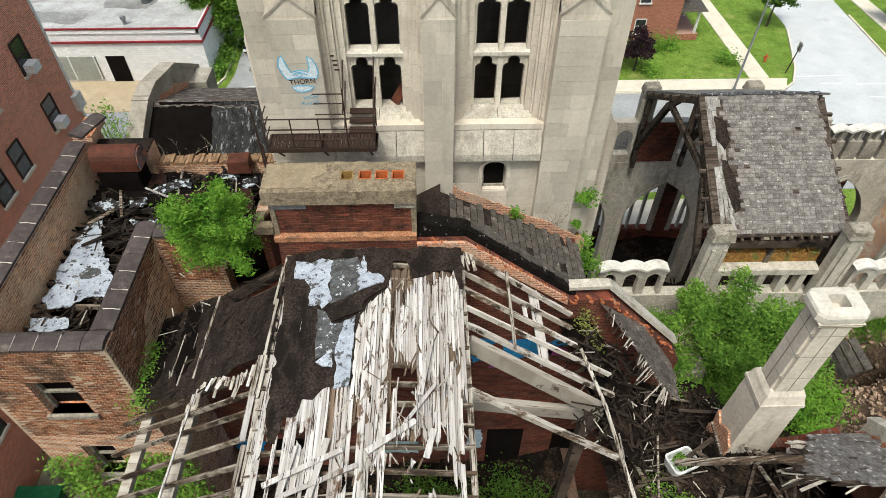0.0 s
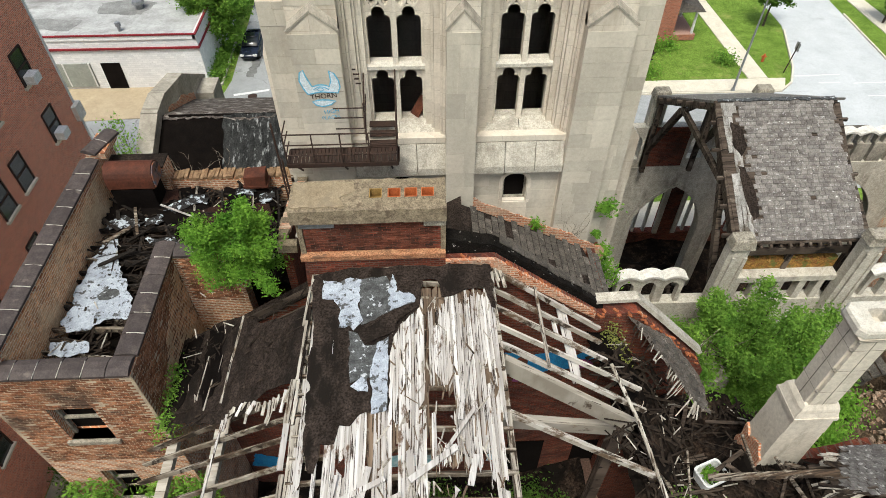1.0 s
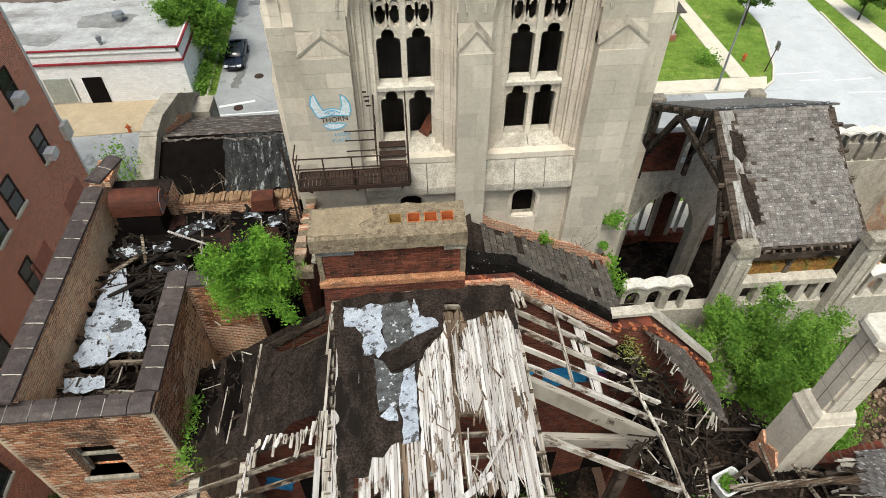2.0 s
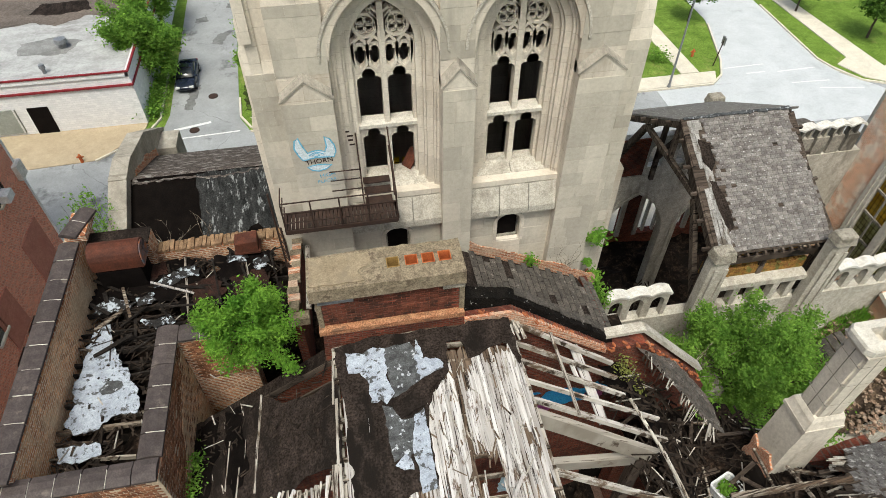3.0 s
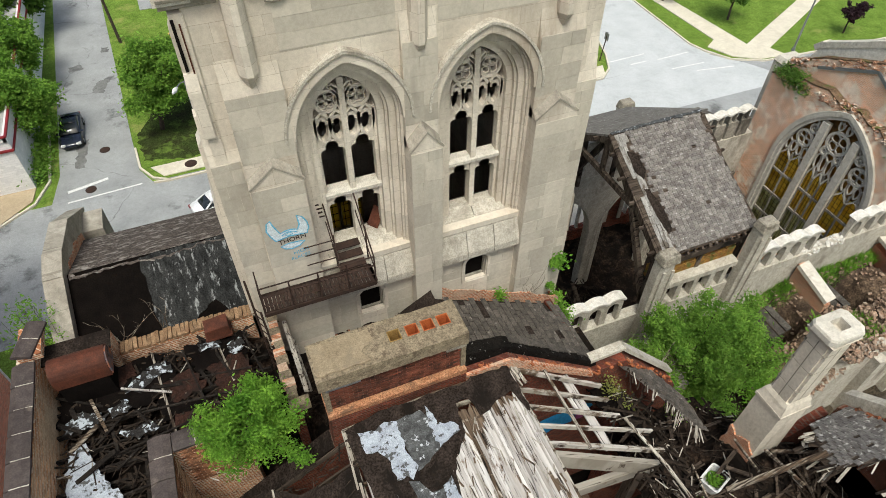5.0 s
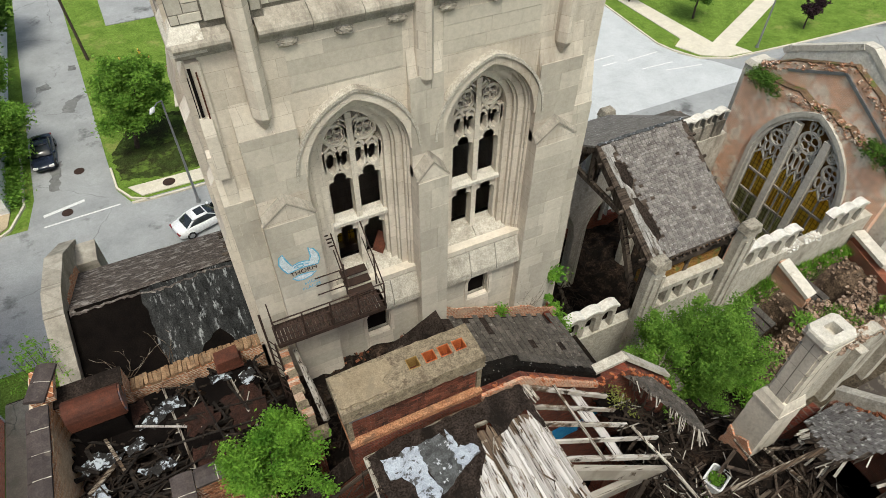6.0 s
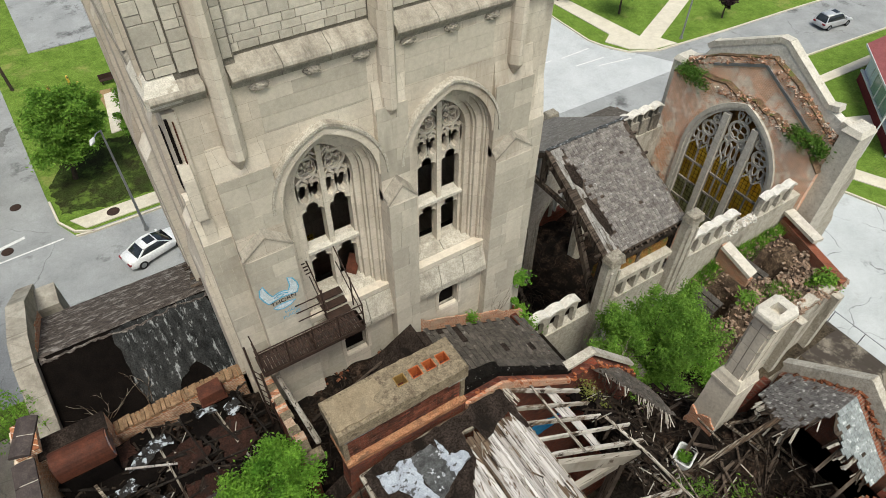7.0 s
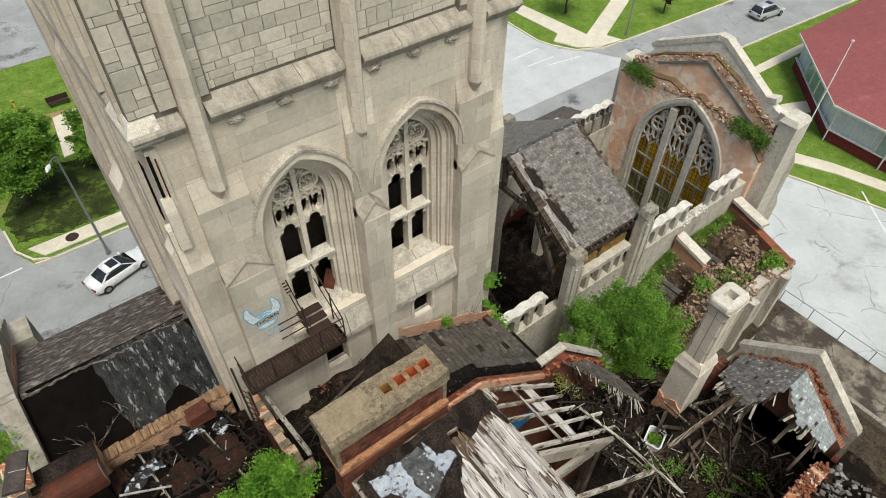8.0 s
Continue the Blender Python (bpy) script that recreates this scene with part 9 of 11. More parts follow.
for x in [RX0 + 0.3 + 0.35 * k for k in range(13)]:
    bm = bm_new()
    beam(bm, (x, 15.85, ZN(15.85) - 0.12), (x, 16.3, ZN(16.3) - 0.12), 0.08, 0.12)
    part("eaves_rafter", bm, DARKWOOD, nroof)
bm = bm_new()
box(bm, 8.65, 12.6, 15.98, 16.1, 14.55, 14.85)
part("eaves_plate", bm, DARKWOOD, nroof)

# ---- transept gable with the great window ----
gable = thing("transept_gable", (23.4, 20.3, 0), "ruined stone and brick gable with a great tracery window", "gable")
YC, WH, WS, WR, WB = 20.45, 2.85, 10.9, 4.0, 5.2


def gable_layer(name, x0, x1, top, material, label=""):
    """A layer of the gable with the window cut out; top: its upper outline as (y, z) from high y to low y."""
    ys, ye = top[0][0], top[-1][0]
    bm = bm_new()
    extrude(bm, [(YC + WH, WS)] + [(2 * YC - y, z) for y, z in arch(YC, WH, WS, WR, 12)][1:-1] + [(YC - WH, WS), (ye, WS)] + top[::-1] + [(ys, WS)], "x", x0, x1)
    part(name, bm, material, gable, label)
    for a, b in ((ye, YC - WH), (YC + WH, ys)):
        bm = bm_new()
        box(bm, x0, x1, a, b, 0, WS)
        part(name + "_side", bm, material, gable, label)
    bm = bm_new()
    box(bm, x0, x1, YC - WH, YC + WH, 0, WB)
    part(name + "_base", bm, material, gable, label)


gable_layer("inner_wall", 22.95, 23.4, [(25.7, 14.6), (25.1, 14.9), (24.4, 14.8), (23.7, 15.3), (23.0, 15.35), (22.2, 15.55), (21.5, 15.3), (20.8, 15.2), (20.2, 15.5), (19.5, 15.15), (18.9, 15.3), (18.2, 14.8), (17.6, 15.1), (16.9, 14.9), (16.2, 14.3), (15.6, 13.7)], GABLEBRICK, "broken orange brick inner face")
gable_layer("brick_core", 23.4, 23.75, [(25.7, 14.7), (24.2, 16.1), (23.6, 16.5), (22.2, 17.1), (20.4, 17.85), (18.6, 17.1), (17.0, 16.1), (15.6, 15.2)], GABLEBRICK, "orange brick core")
gable_layer("outer_wall", 23.75, 24.25, [(25.9, 14.8), (24.9, 15.2), (24.2, 16.85), (20.7, 18.7), (20.2, 18.7), (16.9, 16.7), (15.6, 16.2), (15.2, 16.1)], surface("grey_cement_face", (0.78, 0.755, 0.69), (0.64, 0.615, 0.555), 2.5, 0.9, (0.38, 0.36, 0.32), 1.6, (0.56, 0.7), 30, 0.3, fine=0.2, blotch=0.25), "grey stone outer face")
for k, ((y0, z0), (y1, z1)) in enumerate((((26.3, 14.75), (25.4, 14.95)), ((25.5, 15.4), (24.7, 15.75)), ((24.55, 16.6), (24.15, 17.0)), ((24.3, 16.85), (20.65, 18.75)), ((20.7, 18.75), (20.15, 18.75)), ((20.2, 18.75), (16.9, 16.72)), ((16.95, 16.8), (16.4, 16.95)), ((16.0, 16.4), (14.9, 16.2)))):
    bm = bm_new()
    beam(bm, (24.0, y0, z0 - 0.06 + 0.004 * (k % 3)), (24.0, y1, z1 - 0.06 + 0.004 * (k % 3)), 0.54 + 0.014 * (k % 4), 0.3)
    part("coping_stone", bm, PALECAP, gable)
bm = bm_new()
beam(bm, (23.38, 23.6, 16.0), (23.38, 20.6, 17.35), 0.1, 0.16)
beam(bm, (23.38, 20.6, 17.35), (23.38, 17.0, 15.3), 0.1, 0.16)
part("raking_strip", bm, METAL, gable, "grey raking flashing strip")
for y0, y1, z, x1 in ((25.3, 26.2, 15.1, 24.6), (14.6, 15.65, 16.3, 24.6)):
    bm = bm_new()
    box(bm, 23.3, x1, y0 + 0.1, y1, 0, z)
    part("corner_pier", bm, PALECAP, gable)
    bm = bm_new()
    hexa(bm, [(23.25, y0 + 0.04, z), (x1 + 0.06, y0 + 0.04, z), (x1 + 0.06, y1 + 0.05, z), (23.25, y1 + 0.05, z), (23.4, y0 + 0.2, z + 0.3), (x1 - 0.1, y0 + 0.2, z + 0.3), (x1 - 0.1, y1 - 0.1, z + 0.3), (23.4, y1 - 0.1, z + 0.3)])
    part("pier_cap", bm, PALECAP, gable)
    bm = bm_new()
    extrude(bm, [(x1, 0), (x1 + 1.5, 0), (x1 + 1.5, 9.6), (x1 + 0.9, 10.6), (x1 + 0.9, 13), (x1, 14.4)] , "y", y0 + 0.1, y1 - 0.1)
    part("buttress", bm, NAVESTONE, gable)
for d, wd in ((0.0, 0.16), (0.22, 0.2)):
    bm = bm_new()
    sweep(bm, [(YC + WH + d, WB)] + [(2 * YC - y, z) for y, z in arch(YC, WH + d, WS, WR + d, 14)] + [(YC - WH - d, WB)], wd * 1.3, 22.85 - d * 0.3, 23.2, axis="x")
    part("window_arch", bm, PALECAP, gable)
for dy in (-0.97, 0.97):
    bm = bm_new()
    box(bm, 22.82, 23.35, YC + dy - 0.2, YC + dy + 0.2, WB, 14.1)
    part("great_mullion", bm, PALECAP, gable)
for z in (6.8, 8.3, 9.8):
    bm = bm_new()
    box(bm, 23.0, 23.25, YC - WH, YC + WH, z, z + 0.14)
    part("transom", bm, WEATHERED, gable)
MOSSGLASS = foliage("pale_green_glass", (0.80, 0.76, 0.48), (0.42, 0.40, 0.16))
MOSSGLASS.node_tree.nodes["Mix Shader"].inputs[0].default_value = 0.85


def rosette(y, z, r, lobes):
    """A tracery circle with round lobes in it."""
    bm = bm_new()
    sweep(bm, circle(y, z, r, 18), 0.12, 23.0, 23.24, axis="x", closed=True)
    for k in range(lobes):
        a = 2 * math.pi * (k + 0.5) / lobes
        sweep(bm, circle(y + 0.52 * r * math.cos(a), z + 0.52 * r * math.sin(a), 0.4 * r, 10), 0.06, 23.04, 23.2, axis="x", closed=True)
    part("rosette", bm, PALECAP, gable, "pale lobed tracery circle")


def ogee(y, z, w, h):
    bm = bm_new()
    sweep(bm, vesica(y, z, z + h, w), 0.085, 23.02, 23.22, axis="x", closed=True)
    part("ogee_light", bm, PALECAP, gable)


for bay in (-1, 0, 1):
    c = YC + bay * 1.98
    lights = [(c - 0.77, c - 0.26), (c - 0.26, c + 0.26), (c + 0.26, c + 0.77)] if bay == 0 else [(c - 0.8, c), (c, c + 0.8)]
    for d in [a for a, _ in lights] + [lights[-1][1]]:
        bm = bm_new()
        box(bm, 23.02, 23.22, d - 0.055, d + 0.055, WB, 11.4)
        part("mullion", bm, WEATHERED, gable)
    for a, b in lights:
        for z0, z1 in ((WB, 6.8), (6.94, 8.3), (8.44, 9.8), (9.94, 11.15)):
            bm = bm_new()
            box(bm, 23.1, 23.13, a + 0.05, b - 0.05, z0, z1)
            pn = part("pane", bm, LITAMBER if z0 > 8 else MOSSGLASS, gable, "amber leaded pane")
            bm = bm_new()
            for k in range(1, 4):
                z = z0 + (z1 - z0) * k / 4
                box(bm, 23.08, 23.1, a + 0.05, b - 0.05, z - 0.011, z + 0.011)
            for k in range(1, 3):
                y = a + (b - a) * k / 3
                box(bm, 23.078, 23.1, y - 0.011, y + 0.011, z0, z1)
            part("leading", bm, IRON, pn)
        bm = bm_new()
        sweep(bm, [(a + 0.02, 10.9), ((a + b) / 2 - 0.1, 11.25), ((a + b) / 2, 11.5), ((a + b) / 2 + 0.1, 11.25), (b - 0.02, 10.9)], 0.09, 23.0, 23.24, axis="x")
        part("light_head", bm, PALECAP, gable)
    if bay == 0:
        for d in (-0.54, -0.18, 0.18, 0.54):
            ogee(c + d, 11.45, 0.32, 0.95)
        for d in (-0.4, 0.4):
            ogee(c + d, 12.25, 0.36, 0.8)
        rosette(c, 13.35, 0.62, 4)
        rosette(c - 0.45, 12.62, 0.2, 3)
        rosette(c + 0.45, 12.62, 0.2, 3)
        ogee(c - 0.25, 14.0, 0.26, 0.5)
        ogee(c + 0.25, 14.0, 0.26, 0.5)
    else:
        for d in (-0.56, -0.2, 0.2, 0.56):
            if abs(c + d - YC) < 2.6:
                ogee(c + d, 11.4, 0.32, 0.7)
        rosette(c - bay * 0.18, 12.55, 0.46, 4)
        rosette(c - bay * 0.5, 13.35, 0.24, 3)
        ogee(c - bay * 0.62, 13.55, 0.24, 0.5)
bm = bm_new()
for k in range(1000):
    y = random.uniform(15.8, 25.4)
    if k % 2:
        at = (random.uniform(22.9, 23.4), y, 15.25 - 0.12 * abs(y - 20.5) + random.uniform(-0.2, 0.25))
    else:
        at = (random.uniform(23.35, 23.8), y, 17.75 - 0.48 * abs(y - 20.4) + random.uniform(-0.25, 0.2))
    m = Matrix.Translation(at) @ pose(0, 0, 0, random.uniform(-30, 30), random.uniform(-30, 30), random.uniform(0, 180))
    bmesh.ops.create_cube(bm, size=1, matrix=m @ Matrix.Diagonal((0.21, 0.1, 0.07, 1)))
tagged(part("loose_bricks", bm, surface("gable_rubble", (0.60, 0.34, 0.22), (0.42, 0.22, 0.13), 4, 0.9, (0.70, 0.62, 0.52), 3, (0.5, 0.6), 30, 0.4, vary=0.6), gable), kind="stuff")
bm = bm_new()
extrude(bm, [(YC + WH - 0.06, 11.17)] + [(2 * YC - y, z) for y, z in arch(YC, WH - 0.06, 11.3, 3.5, 12)] + [(YC - WH + 0.06, 11.17)], "x", 23.13, 23.16)
BROWNGLASS = foliage("brown_glass", (0.55, 0.34, 0.12), (0.20, 0.13, 0.07))
BROWNGLASS.node_tree.nodes["Mix Shader"].inputs[0].default_value = 0.85
part("tracery_glass", bm, BROWNGLASS, gable, "brown stained glass behind the tracery")
SOIL = surface("ledge_soil", (0.26, 0.17, 0.11), (0.15, 0.10, 0.065), 5, 0.95, (0.10, 0.13, 0.03), 1.6, (0.54, 0.64), 14, 1.0, fine=0.5)
for top, x, w in (([(25.7, 14.6), (25.1, 14.9), (24.4, 14.8), (23.7, 15.3), (23.0, 15.35), (22.2, 15.55), (21.5, 15.3), (20.8, 15.2), (20.2, 15.5), (19.5, 15.15), (18.9, 15.3), (18.2, 14.8), (17.6, 15.1), (16.9, 14.9), (16.2, 14.3), (15.6, 13.7)], 23.18, 0.5), ([(25.7, 14.7), (24.2, 16.1), (23.6, 16.5), (22.2, 17.1), (20.4, 17.85), (18.6, 17.1), (17.0, 16.1), (15.6, 15.2)], 23.58, 0.38)):
    bm = bm_new()
    for (y0, z0), (y1, z1) in zip(top[:-1], top[1:]):
        beam(bm, (x, y0 + 0.04, z0 + 0.02), (x, y1 - 0.04, z1 + 0.02), w, 0.08)
    tagged(part("ledge_soil", bm, SOIL, gable), "soil and rubble on the broken ledge", kind="stuff")
for y in (24.4, 16.9):
    weeds("weed", [((23.15, y + d, 14.75 + 0.1 * math.sin(9 * d)), 0.38) for d in (-0.85, -0.5, -0.1, 0.3, 0.7)], 2600, 0.085, LEAFDARK, "green weeds on the brick ledge", int(y * 10), "weeds on the ruin")

# ---- side aisle ruins and court ----
bm = bm_new()
grid_sheet(bm, 3.5, 23, 10.5, 15.75, 60, 20, lambda x, y: 6.0 + 0.4 * noise.noise(Vector((x * 0.7, y * 0.7, 8))) + (0 if x > 13 else 0.0))
structure("floor_court", bm, EARTH, "overgrown earth of the side court", "ground")
bm = bm_new()
extrude(bm, [(13.5, 0), (20.6, 0), (20.6, 10.5), (20.2, 10.8), (19.4, 10.5), (18.6, 10.9), (17.8, 10.5), (17.0, 10.6), (16.2, 10.0), (15.4, 9.2), (14.6, 8.4), (13.5, 7.4)], "y", 11.1, 11.6)
aisle = structure("wall_aisle_south", bm, NAVESTONE, "broken stone aisle wall topped with rubble", "wall")
for x in (20.35, 17.4):
    bm = bm_new()
    box(bm, x, x + 0.5, 10.7, 11.1, 0, 10.2)
    part("buttress", bm, NAVESTONE, aisle)
bm = bm_new()
extrude(bm, [(20.6, 11.1), (21.1, 11.1), (22.6, 15.7), (22.1, 15.7)], "z", 0, 10.9)
structure("wall_aisle_east", bm, REDBRICK, "broken brick end wall of the aisle", "wall")
for p, q in (((22.35, 15.65, 11.35), (21.75, 13.4, 11.3)), ((16.95, 15.6, 11.75), (17.15, 13.75, 11.05))):
    bm = bm_new()
    beam(bm, p, q, 0.62, 0.2)
    part("coping_slab", bm, PALECAP, aisle, "pale stone coping slab")
bm = bm_new()
extrude(bm, [(15.7, 8), (13.7, 8), (13.7, 10.9), (15.7, 11.7)], "x", 16.85, 17.2)
part("cross_wall", bm, ORANGEBRICK, aisle)
DARKRIB = surface("dark_rib_stone", (0.13, 0.12, 0.105), (0.07, 0.062, 0.055), 3, 0.92, (0.22, 0.20, 0.17), 2, (0.58, 0.7), 22, 0.5, fine=0.4)
PITS = ((15.6, 14.3), (19.1, 14.3))
ZF = lambda x, y: min(10.35, 7.2 + 1.1 * max(0.0, x - 13.0)) + 0.3 * noise.noise(Vector((x * 1.6, y * 1.6, 4))) + 0.12 * noise.noise(Vector((x * 5, y * 5, 4))) - sum(3.0 * math.exp(-(((x - a) / 0.8) ** 4 + ((y - b) / 0.8) ** 4)) for a, b in PITS)
for xc, yc in PITS:
    for k in range(9):
        a0, a1 = math.pi * k / 9, math.pi * (k + 1) / 9
        bm = bm_new()
        p = [(xc - 0.2 + 1.0 * math.cos(t), 9.3 + 1.0 * math.sin(t)) for t in (a0 + 0.03, a1 - 0.03)]
        q = [(xc - 0.2 + 0.84 * math.cos(t), 9.3 + 0.84 * math.sin(t)) for t in (a1 - 0.03, a0 + 0.03)]
        if k < 5:
            continue
        extrude(bm, p + q, "y", yc - 0.7, yc + 0.7)
        part("vault_rib", bm, DARKRIB, aisle, "dark curved vault rib")
bm = bm_new()
rnd = random.Random(8)
RUBSTONE = surface("pale_rubble_stone", (0.60, 0.47, 0.36), (0.40, 0.24, 0.16), 5, 0.95, (0.16, 0.12, 0.09), 1.5, (0.5, 0.62), 18, 0.8, vary=0.6, fine=0.4)
for k in range(1700):
    x, y = rnd.uniform(14.2, 21.4), rnd.choice((rnd.uniform(11.0, 11.7), rnd.uniform(11.6, 13.6), rnd.uniform(11.6, 15.6)))
    z = max(ZF(x, y), (10.5 if x > 16.5 else 8.6 + 0.9 * (x - 14.4)) if y < 11.7 else 0) + rnd.uniform(-0.02, 0.18)
    m = Matrix.Translation((x, y, z)) @ pose(0, 0, 0, rnd.uniform(-40, 40), rnd.uniform(-40, 40), rnd.uniform(0, 180))
    k2 = rnd.uniform(0.05, 0.2)
    bmesh.ops.create_cube(bm, size=1, matrix=m @ Matrix.Diagonal((k2, k2 * rnd.uniform(0.4, 0.9), k2 * rnd.uniform(0.3, 0.6), 1)))
tagged(part("rubble_stones", bm, RUBSTONE), "heap of broken stone and brick on the aisle", "rubble", kind="stuff")
bm = bm_new()
grid_sheet(bm, 13.3, 21.6, 11.5, 15.75, 70, 36, ZF)
structure("floor_aisle_rubble", bm, surface("aisle_fill", (0.24, 0.17, 0.115), (0.10, 0.07, 0.05), 3, 0.95, (0.05, 0.036, 0.028), 0.9, (0.48, 0.6), 14, 1.0, fine=0.55, blotch=0.4), "uneven rubble fill over the aisle vaults", "ground")
def grass_strip(x0, x1, y0, y1, n, seed, label):
    """Blades of long grass on the rubble fill."""
    r = random.Random(seed)
    bm = bm_new()
    for _ in range(n):
        x, y = r.uniform(x0, x1), r.uniform(y0, y1)
        b = Vector((x, y, ZF(x, y)))
        d = Vector((r.uniform(-0.22, 0.22), r.uniform(-0.22, 0.22), r.uniform(0.16, 0.42)))
        w = Vector((d.y, -d.x, 0)).normalized() * 0.02
        bm.faces.new([bm.verts.new(b - w), bm.verts.new(b + w), bm.verts.new(b + d)])
    g = part("grass_tuft", bm, LEAFLIGHT)
    tagged(g, label, "grass", kind="stuff")


grass_strip(14.6, 16.7, 15.0, 15.7, 900, 81, "green grass along the arcade wall")
grass_strip(17.6, 22.0, 15.05, 15.7, 1500, 82, "green grass along the arcade wall")
grass_strip(17.3, 18.6, 11.7, 13.2, 500, 83, "green grass on the rubble fill")
grass_strip(19.6, 20.6, 11.5, 12.3, 500, 84, "green grass on the aisle corner")
weeds("weed", [((13.2, 14.0, 8.6), 0.7), ((13.8, 13.0, 8.4), 0.7), ((12.6, 12.6, 8.8), 0.8), ((13.0, 14.6, 9.2), 0.5), ((12.4, 11.6, 8.8), 0.6)], 4200, 0.085, LEAFLIGHT, "bright green shrubs beside the court tree", 32, "weeds on the ruin")
weeds("weed", [((20.3, 11.6, 10.6), 0.4), ((16.2, 13.0, 10.3), 0.4)], 600, 0.11, LEAF, "green weeds on the aisle wall", 33, "weeds on the ruin")
tree("court_tree", (8.2, 13.2, 6), (8.3, 12.7, 13.6), (3.7, 2.4, 3.5), 80000, 0.062, LEAF, "feathery green tree growing in the side court", 34, 0.13, 120, spray=0.24)
bm = bm_new()
for k in range(90):
    x, z = random.uniform(4.3, 7.0), random.uniform(12.8, 14.3)
    tube(bm, (x, 12.5, z - 0.3), (x + random.uniform(-1.1, 1.1), 12.5 + random.uniform(-0.4, 1.1), z + random.uniform(-0.3, 0.6)), 0.016, 0.006, 5)
tw = thing("brushwood_tangle", (5.8, 12.6, 12.9), "tangle of dry grey twigs behind the gable", "brushwood")
tagged(part("twig_tangle", bm, RAFTER, tw), kind="stuff")
bm = bm_new()
box(bm, 3.5, 7.5, 12.0, 13.0, 6, 12.8)
structure("wall_court_stub", bm, WEATHERED, "low stone wall stub in the court", "wall")
blk = thing("stone_block", (4.0, 13.6, 12.9), "fallen pale dressed stone block", "stone")
bm = bm_new()
m = Matrix.Translation((3.9, 13.6, 13.08)) @ pose(0, 0, 0, 8, 4, 25) @ Matrix.Diagonal((0.9, 0.4, 0.35, 1))
bmesh.ops.create_cube(bm, size=1, matrix=m)
bmesh.ops.bevel(bm, geom=bm.edges[:], offset=0.03, segments=1, affect="EDGES")
part("block", bm, CONCRETE, blk)
bm = bm_new()
box(bm, 3.25, 5.0, 12.9, 15.7, 6, 12.9)
structure("wall_court_corner", bm, RUBBLEMAT, "rough masonry corner by the tower", "wall")

# ---- stone stack ----
STACKSTONE = surface("stack_limestone", (0.66, 0.60, 0.50), (0.54, 0.485, 0.40), 2.0, 0.9, (0.30, 0.26, 0.21), 1.2, (0.54, 0.7), 36, 0.15, (1, 1, 0.35), fine=0.1, blotch=0.25)
st = thing("stone_stack", (6.98, 8.93, 13.2), "tall pale stone chimney stack with a square cap", "chimney")
SX, SYY = 6.98, 8.93
bm = bm_new()
a, b, n_ = 0.41, 0.35, 0.08
extrude(bm, [(SX - a, SYY - b + n_), (SX - a + n_, SYY - b + n_), (SX - a + n_, SYY - b), (SX + a - n_, SYY - b), (SX + a - n_, SYY - b + n_), (SX + a, SYY - b + n_), (SX + a, SYY + b - n_), (SX + a - n_, SYY + b - n_), (SX + a - n_, SYY + b), (SX - a + n_, SYY + b), (SX - a + n_, SYY + b - n_), (SX - a, SYY + b - n_)], "z", 17.0, 20.2)
part("shaft", bm, STACKSTONE, st)
for z in (18.0, 18.9, 19.7):
    bm = bm_new()
    box(bm, SX - a - 0.002, SX + a + 0.002, SYY - b - 0.002, SYY + b + 0.002, z, z + 0.012)
    part("bed_joint", bm, JOINT, st)
# grooves are flat dark strips, their shade put into the colour
bm = bm_new()
box(bm, SX - 0.012, SX + 0.012, SYY - b - 0.003, SYY - b + 0.02, 17.4, 20.1)
part("groove", bm, JOINT, st)
bm = bm_new()
box(bm, SX - a - 0.003, SX - a + 0.02, SYY - 0.012, SYY + 0.012, 17.4, 20.1)
part("groove", bm, JOINT, st)


def slab(bm, hx, hy, z0, z1, inset):
    x0, x1, y0, y1 = SX - hx, SX + hx, SYY - hy, SYY + hy
    hexa(bm, [(x0, y0, z0), (x1, y0, z0), (x1, y1, z0), (x0, y1, z0), (x0 + inset, y0 + inset, z1), (x1 - inset, y0 + inset, z1), (x1 - inset, y1 - inset, z1), (x0 + inset, y1 - inset, z1)])


for hx, hy, z0, z1, ins in ((0.43, 0.37, 20.05, 20.14, -0.04), (0.47, 0.4, 20.14, 20.22, -0.03), (0.48, 0.42, 17.28, 17.42, 0.06), (0.5, 0.44, 17.16, 17.28, 0.02), (0.55, 0.48, 16.98, 17.16, 0.05), (0.56, 0.5, 16.86, 16.98, 0.0)):
    bm = bm_new()
    slab(bm, hx, hy, z0, z1, ins)
    part("moulding", bm, STACKSTONE, st)
bm = bm_new()
slab(bm, 0.54, 0.48, 16.2, 16.86, 0.02)
part("plinth", bm, STACKSTONE, st)
bm = bm_new()
slab(bm, 0.6, 0.52, 13.2, 16.2, 0.06)
part("lower_shaft", bm, STACKSTONE, st)
bm = bm_new()
extrude(bm, ragged([(SYY - 0.5, 13.2), (SYY + 0.5, 13.2), (SYY + 0.5, 15.0), (SYY + 0.2, 14.75), (SYY - 0.2, 15.1), (SYY - 0.5, 14.8)], 0.15, 0.05), "x", SX - 0.63, SX - 0.56)
part("brick_patch", bm, ORANGEBRICK, st, "exposed orange brick patch")
def cap_ring(hx, hy, ch, z):
    return [(SX + u, SYY + v, z) for u, v in ((-hx, -hy + ch), (-hx + ch, -hy), (hx - ch, -hy), (hx, -hy + ch), (hx, hy - ch), (hx - ch, hy), (-hx + ch, hy), (-hx, hy - ch))]


